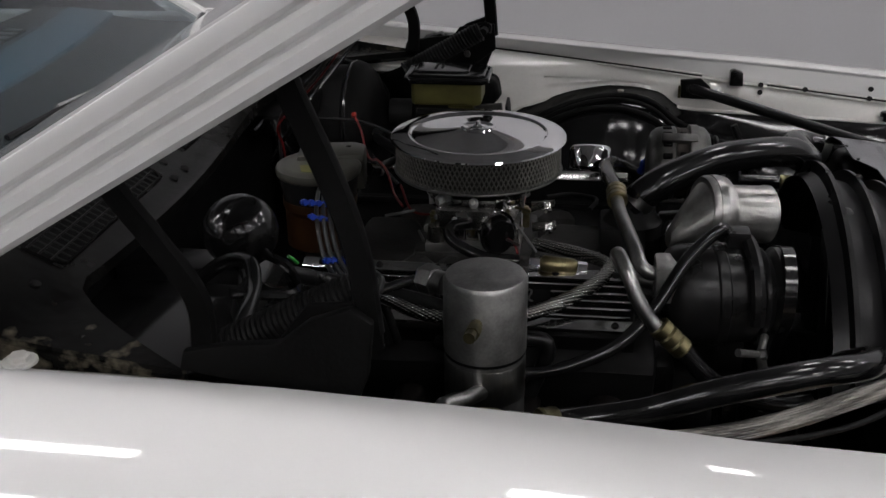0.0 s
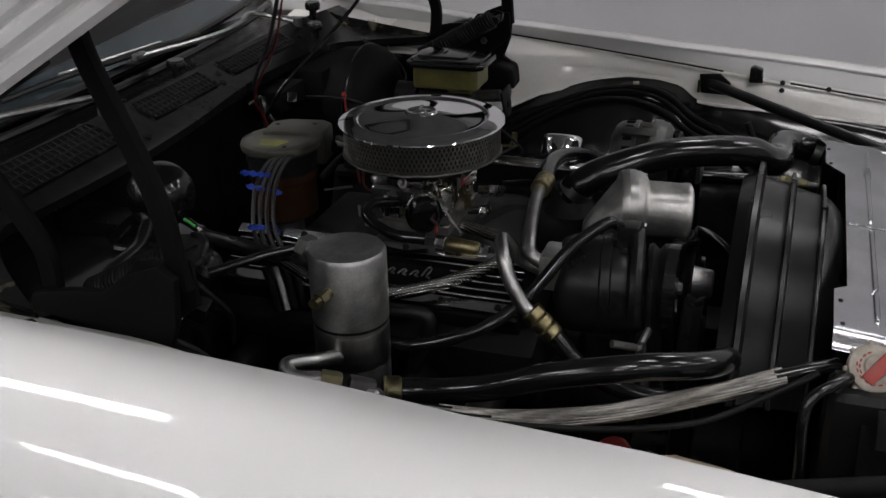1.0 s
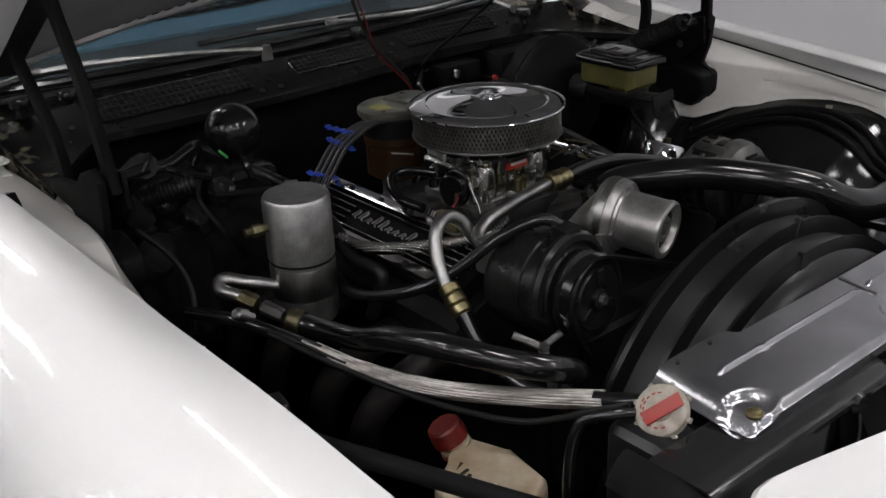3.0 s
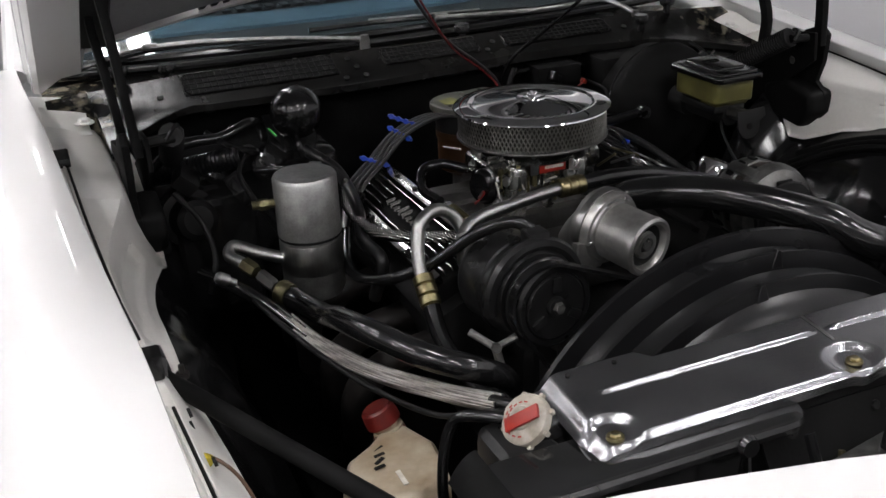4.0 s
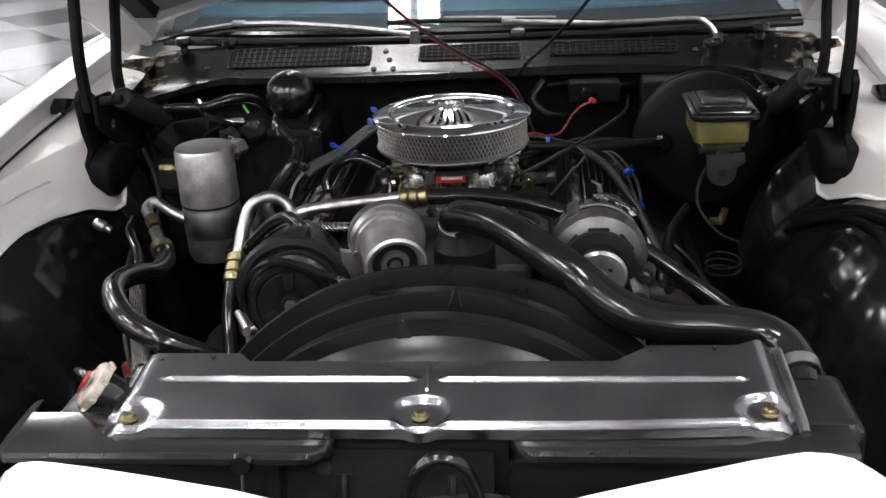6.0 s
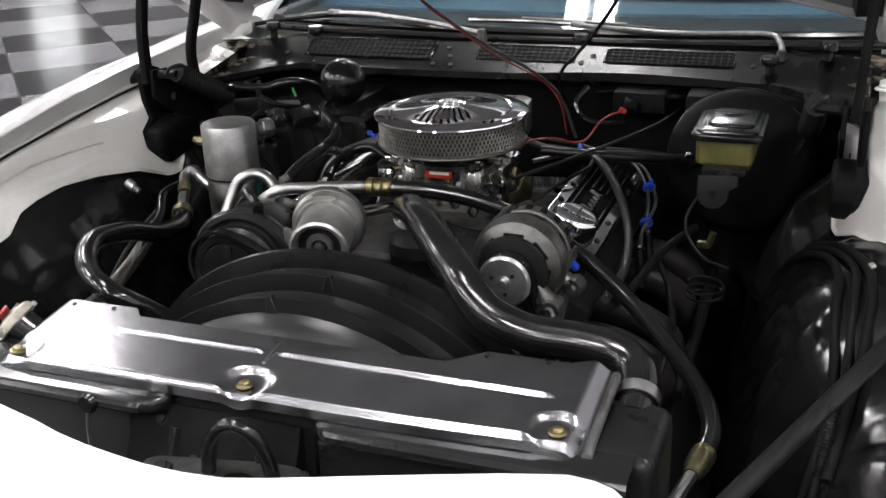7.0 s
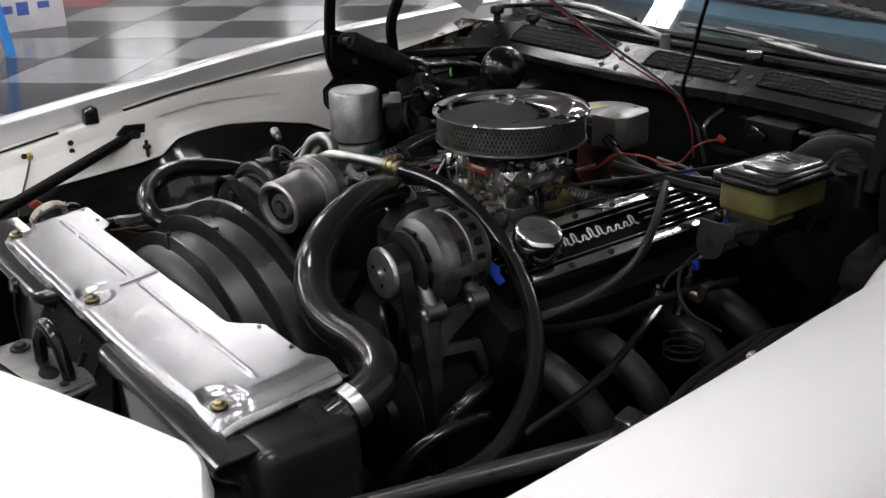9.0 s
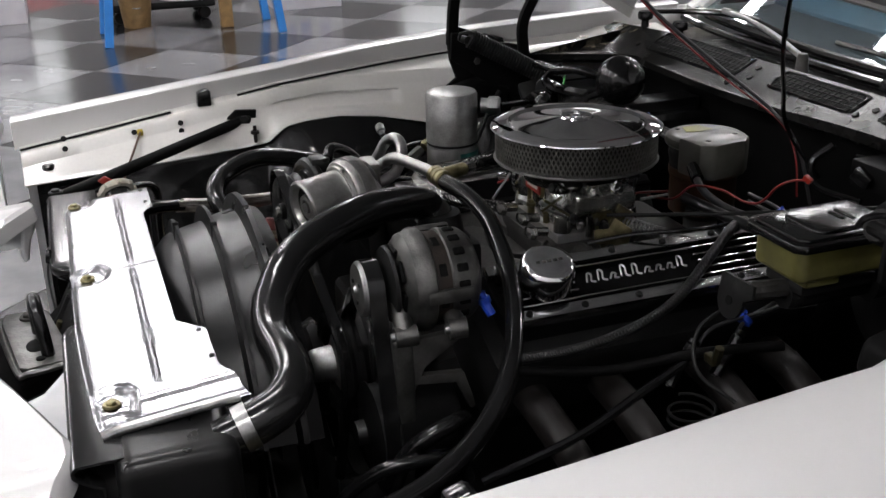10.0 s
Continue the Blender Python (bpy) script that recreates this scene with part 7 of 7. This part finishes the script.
# ---- across the hall ----
trest = thing("step_ladder", (-6.3, 0.2, 0), "bright blue folding step stool standing on the tiles", "step ladder")
for x, y in ((-6.15, -0.42), (-6.2, 0.80), (-6.75, -0.42), (-6.8, 0.80)):
    part("leg", tube([(x, y, 0), (x - 0.05, y + (0.1 if y < 0 else -0.1), 0.9)], 0.04, 4, curve=False), LADDERBLUE, trest)
part("top", span((-6.9, -0.4, 0.88), (-6.1, 0.78, 0.93), 0.01), LADDERBLUE, trest)
bk = thing("bucket", (-6.95, -0.16, 0), "tan plastic bucket under the blue stool", "bucket")
part("shell", lathe([(0, 0), (0.10, 0), (0.125, 0.24), (0.135, 0.24), (0.135, 0.26), (0.115, 0.26), (0.09, 0.02), (0, 0.02)], Matrix.Translation((-6.95, -0.16, 0)), 24), BUCKETTAN, bk)
part("handle", tube([(-6.95, -0.29, 0.24), (-6.87, -0.22, 0.17), (-6.83, -0.16, 0.15), (-6.87, -0.10, 0.17), (-6.95, -0.03, 0.24)], 0.005, 6), STEEL, bk)
solo("wooden_post", span((-6.66, 0.42, 0), (-6.57, 0.51, 0.62), 0.008), BUCKETTAN, "short tan wooden post standing on the tiles", "post")
solo("dolly", join(span((-7.6, -0.35, 0.10), (-7.0, 0.45, 0.16), 0.02), *[lathe([(0, 0.03), (0.045, 0.03), (0.05, 0.02), (0.05, -0.02), (0, -0.03)], along((x, y, 0.05), (1, 0, 0)), 14) for x in (-7.5, -7.1) for y in (-0.27, 0.37)]), MATTE, "low black dolly with small castors", "dolly")
box1 = thing("carton", (-7.4, 1.2, 0), "white cardboard carton with faded blue print", "carton")
part("carton_box", span((-7.75, 0.95, 0), (-7.15, 1.5, 0.42), 0.006), CARTON, box1)
for y0, z0, h in ((1.02, 0.14, 0.06), (1.14, 0.12, 0.10), (1.30, 0.16, 0.05), (1.05, 0.28, 0.03)):
    part("print_bar", span((-7.1502, y0, z0), (-7.148, y0 + 0.09, z0 + h), 0), PRINTBLUE, box1, "blue printed bar")
solo("carton", span((-8.2, -1.8, 0), (-7.5, -0.95, 0.5), 0.006), CARTON, "white cardboard carton on the tiles", "carton")
rnd = random.Random(21)
rag = lathe([(0, 0.10), (0.04, 0.10), (0.08, 0.085), (0.12, 0.05), (0.17, 0.035), (0.21, 0.02), (0.22, 0), (0, 0)], Matrix.Translation((-7.2, 0.27, 0.16)) @ Matrix.Diagonal((1, 1.1, 1, 1)), 22)
for v in rag.verts:
    if v.co.z > 0.165:
        v.co += Vector((rnd.uniform(-0.022, 0.022), rnd.uniform(-0.022, 0.022), rnd.uniform(0.0, 0.03)))
solo("rag", rag, CARTON, "crumpled white rag lying on the dolly", "rag")

# ---- floor tiles ----
TS = 0.73
floor = bpy.data.objects["floor"]


def tile_mesh(name, mat):
    return finish(prism([(-TS / 2 + 0.003, -TS / 2 + 0.003), (TS / 2 - 0.003, -TS / 2 + 0.003), (TS / 2 - 0.003, TS / 2 - 0.003), (-TS / 2 + 0.003, TS / 2 - 0.003)], 0.006, Matrix.Translation((0, 0, -0.006))), name, mat)


TM = [tile_mesh("tile", TILEGREY), tile_mesh("tile", TILEDARK), tile_mesh("tile", TILERED)]
R45 = pose(-4.867, -0.037, 0, 0, 0, 45 + 90)
FAR = [bmesh.new() for _ in range(3)]
for i in range(-24, 24):
    for j in range(-24, 24):
        m = R45 @ Matrix.Translation(((i + 0.5) * TS, (j + 0.5) * TS, 0))
        x, y = m.translation.x, m.translation.y
        if not (-13.4 < x < 2.6 and -8.4 < y < 12.4):
            continue
        k = 2 if (x < -7.5 and (i + j) % 2 == 0) else (i + j) % 2
        if -9.5 < x < -2.2 and -2.5 < y < 5.5:
            o = new("tile", TM[k])
            o.parent = floor
            o.matrix_parent_inverse = PLACE[floor].inverted()
            o.matrix_basis = m
        else:
            bmesh.ops.create_cube(FAR[k], size=1, matrix=m @ Matrix.Translation((0, 0, -0.003)) @ Matrix.Diagonal((TS - 0.006, TS - 0.006, 0.006, 1)))
for k, mat in enumerate((TILEGREY, TILEDARK, TILERED)):
    part("far_tiles", FAR[k], mat, floor, kind="stuff")
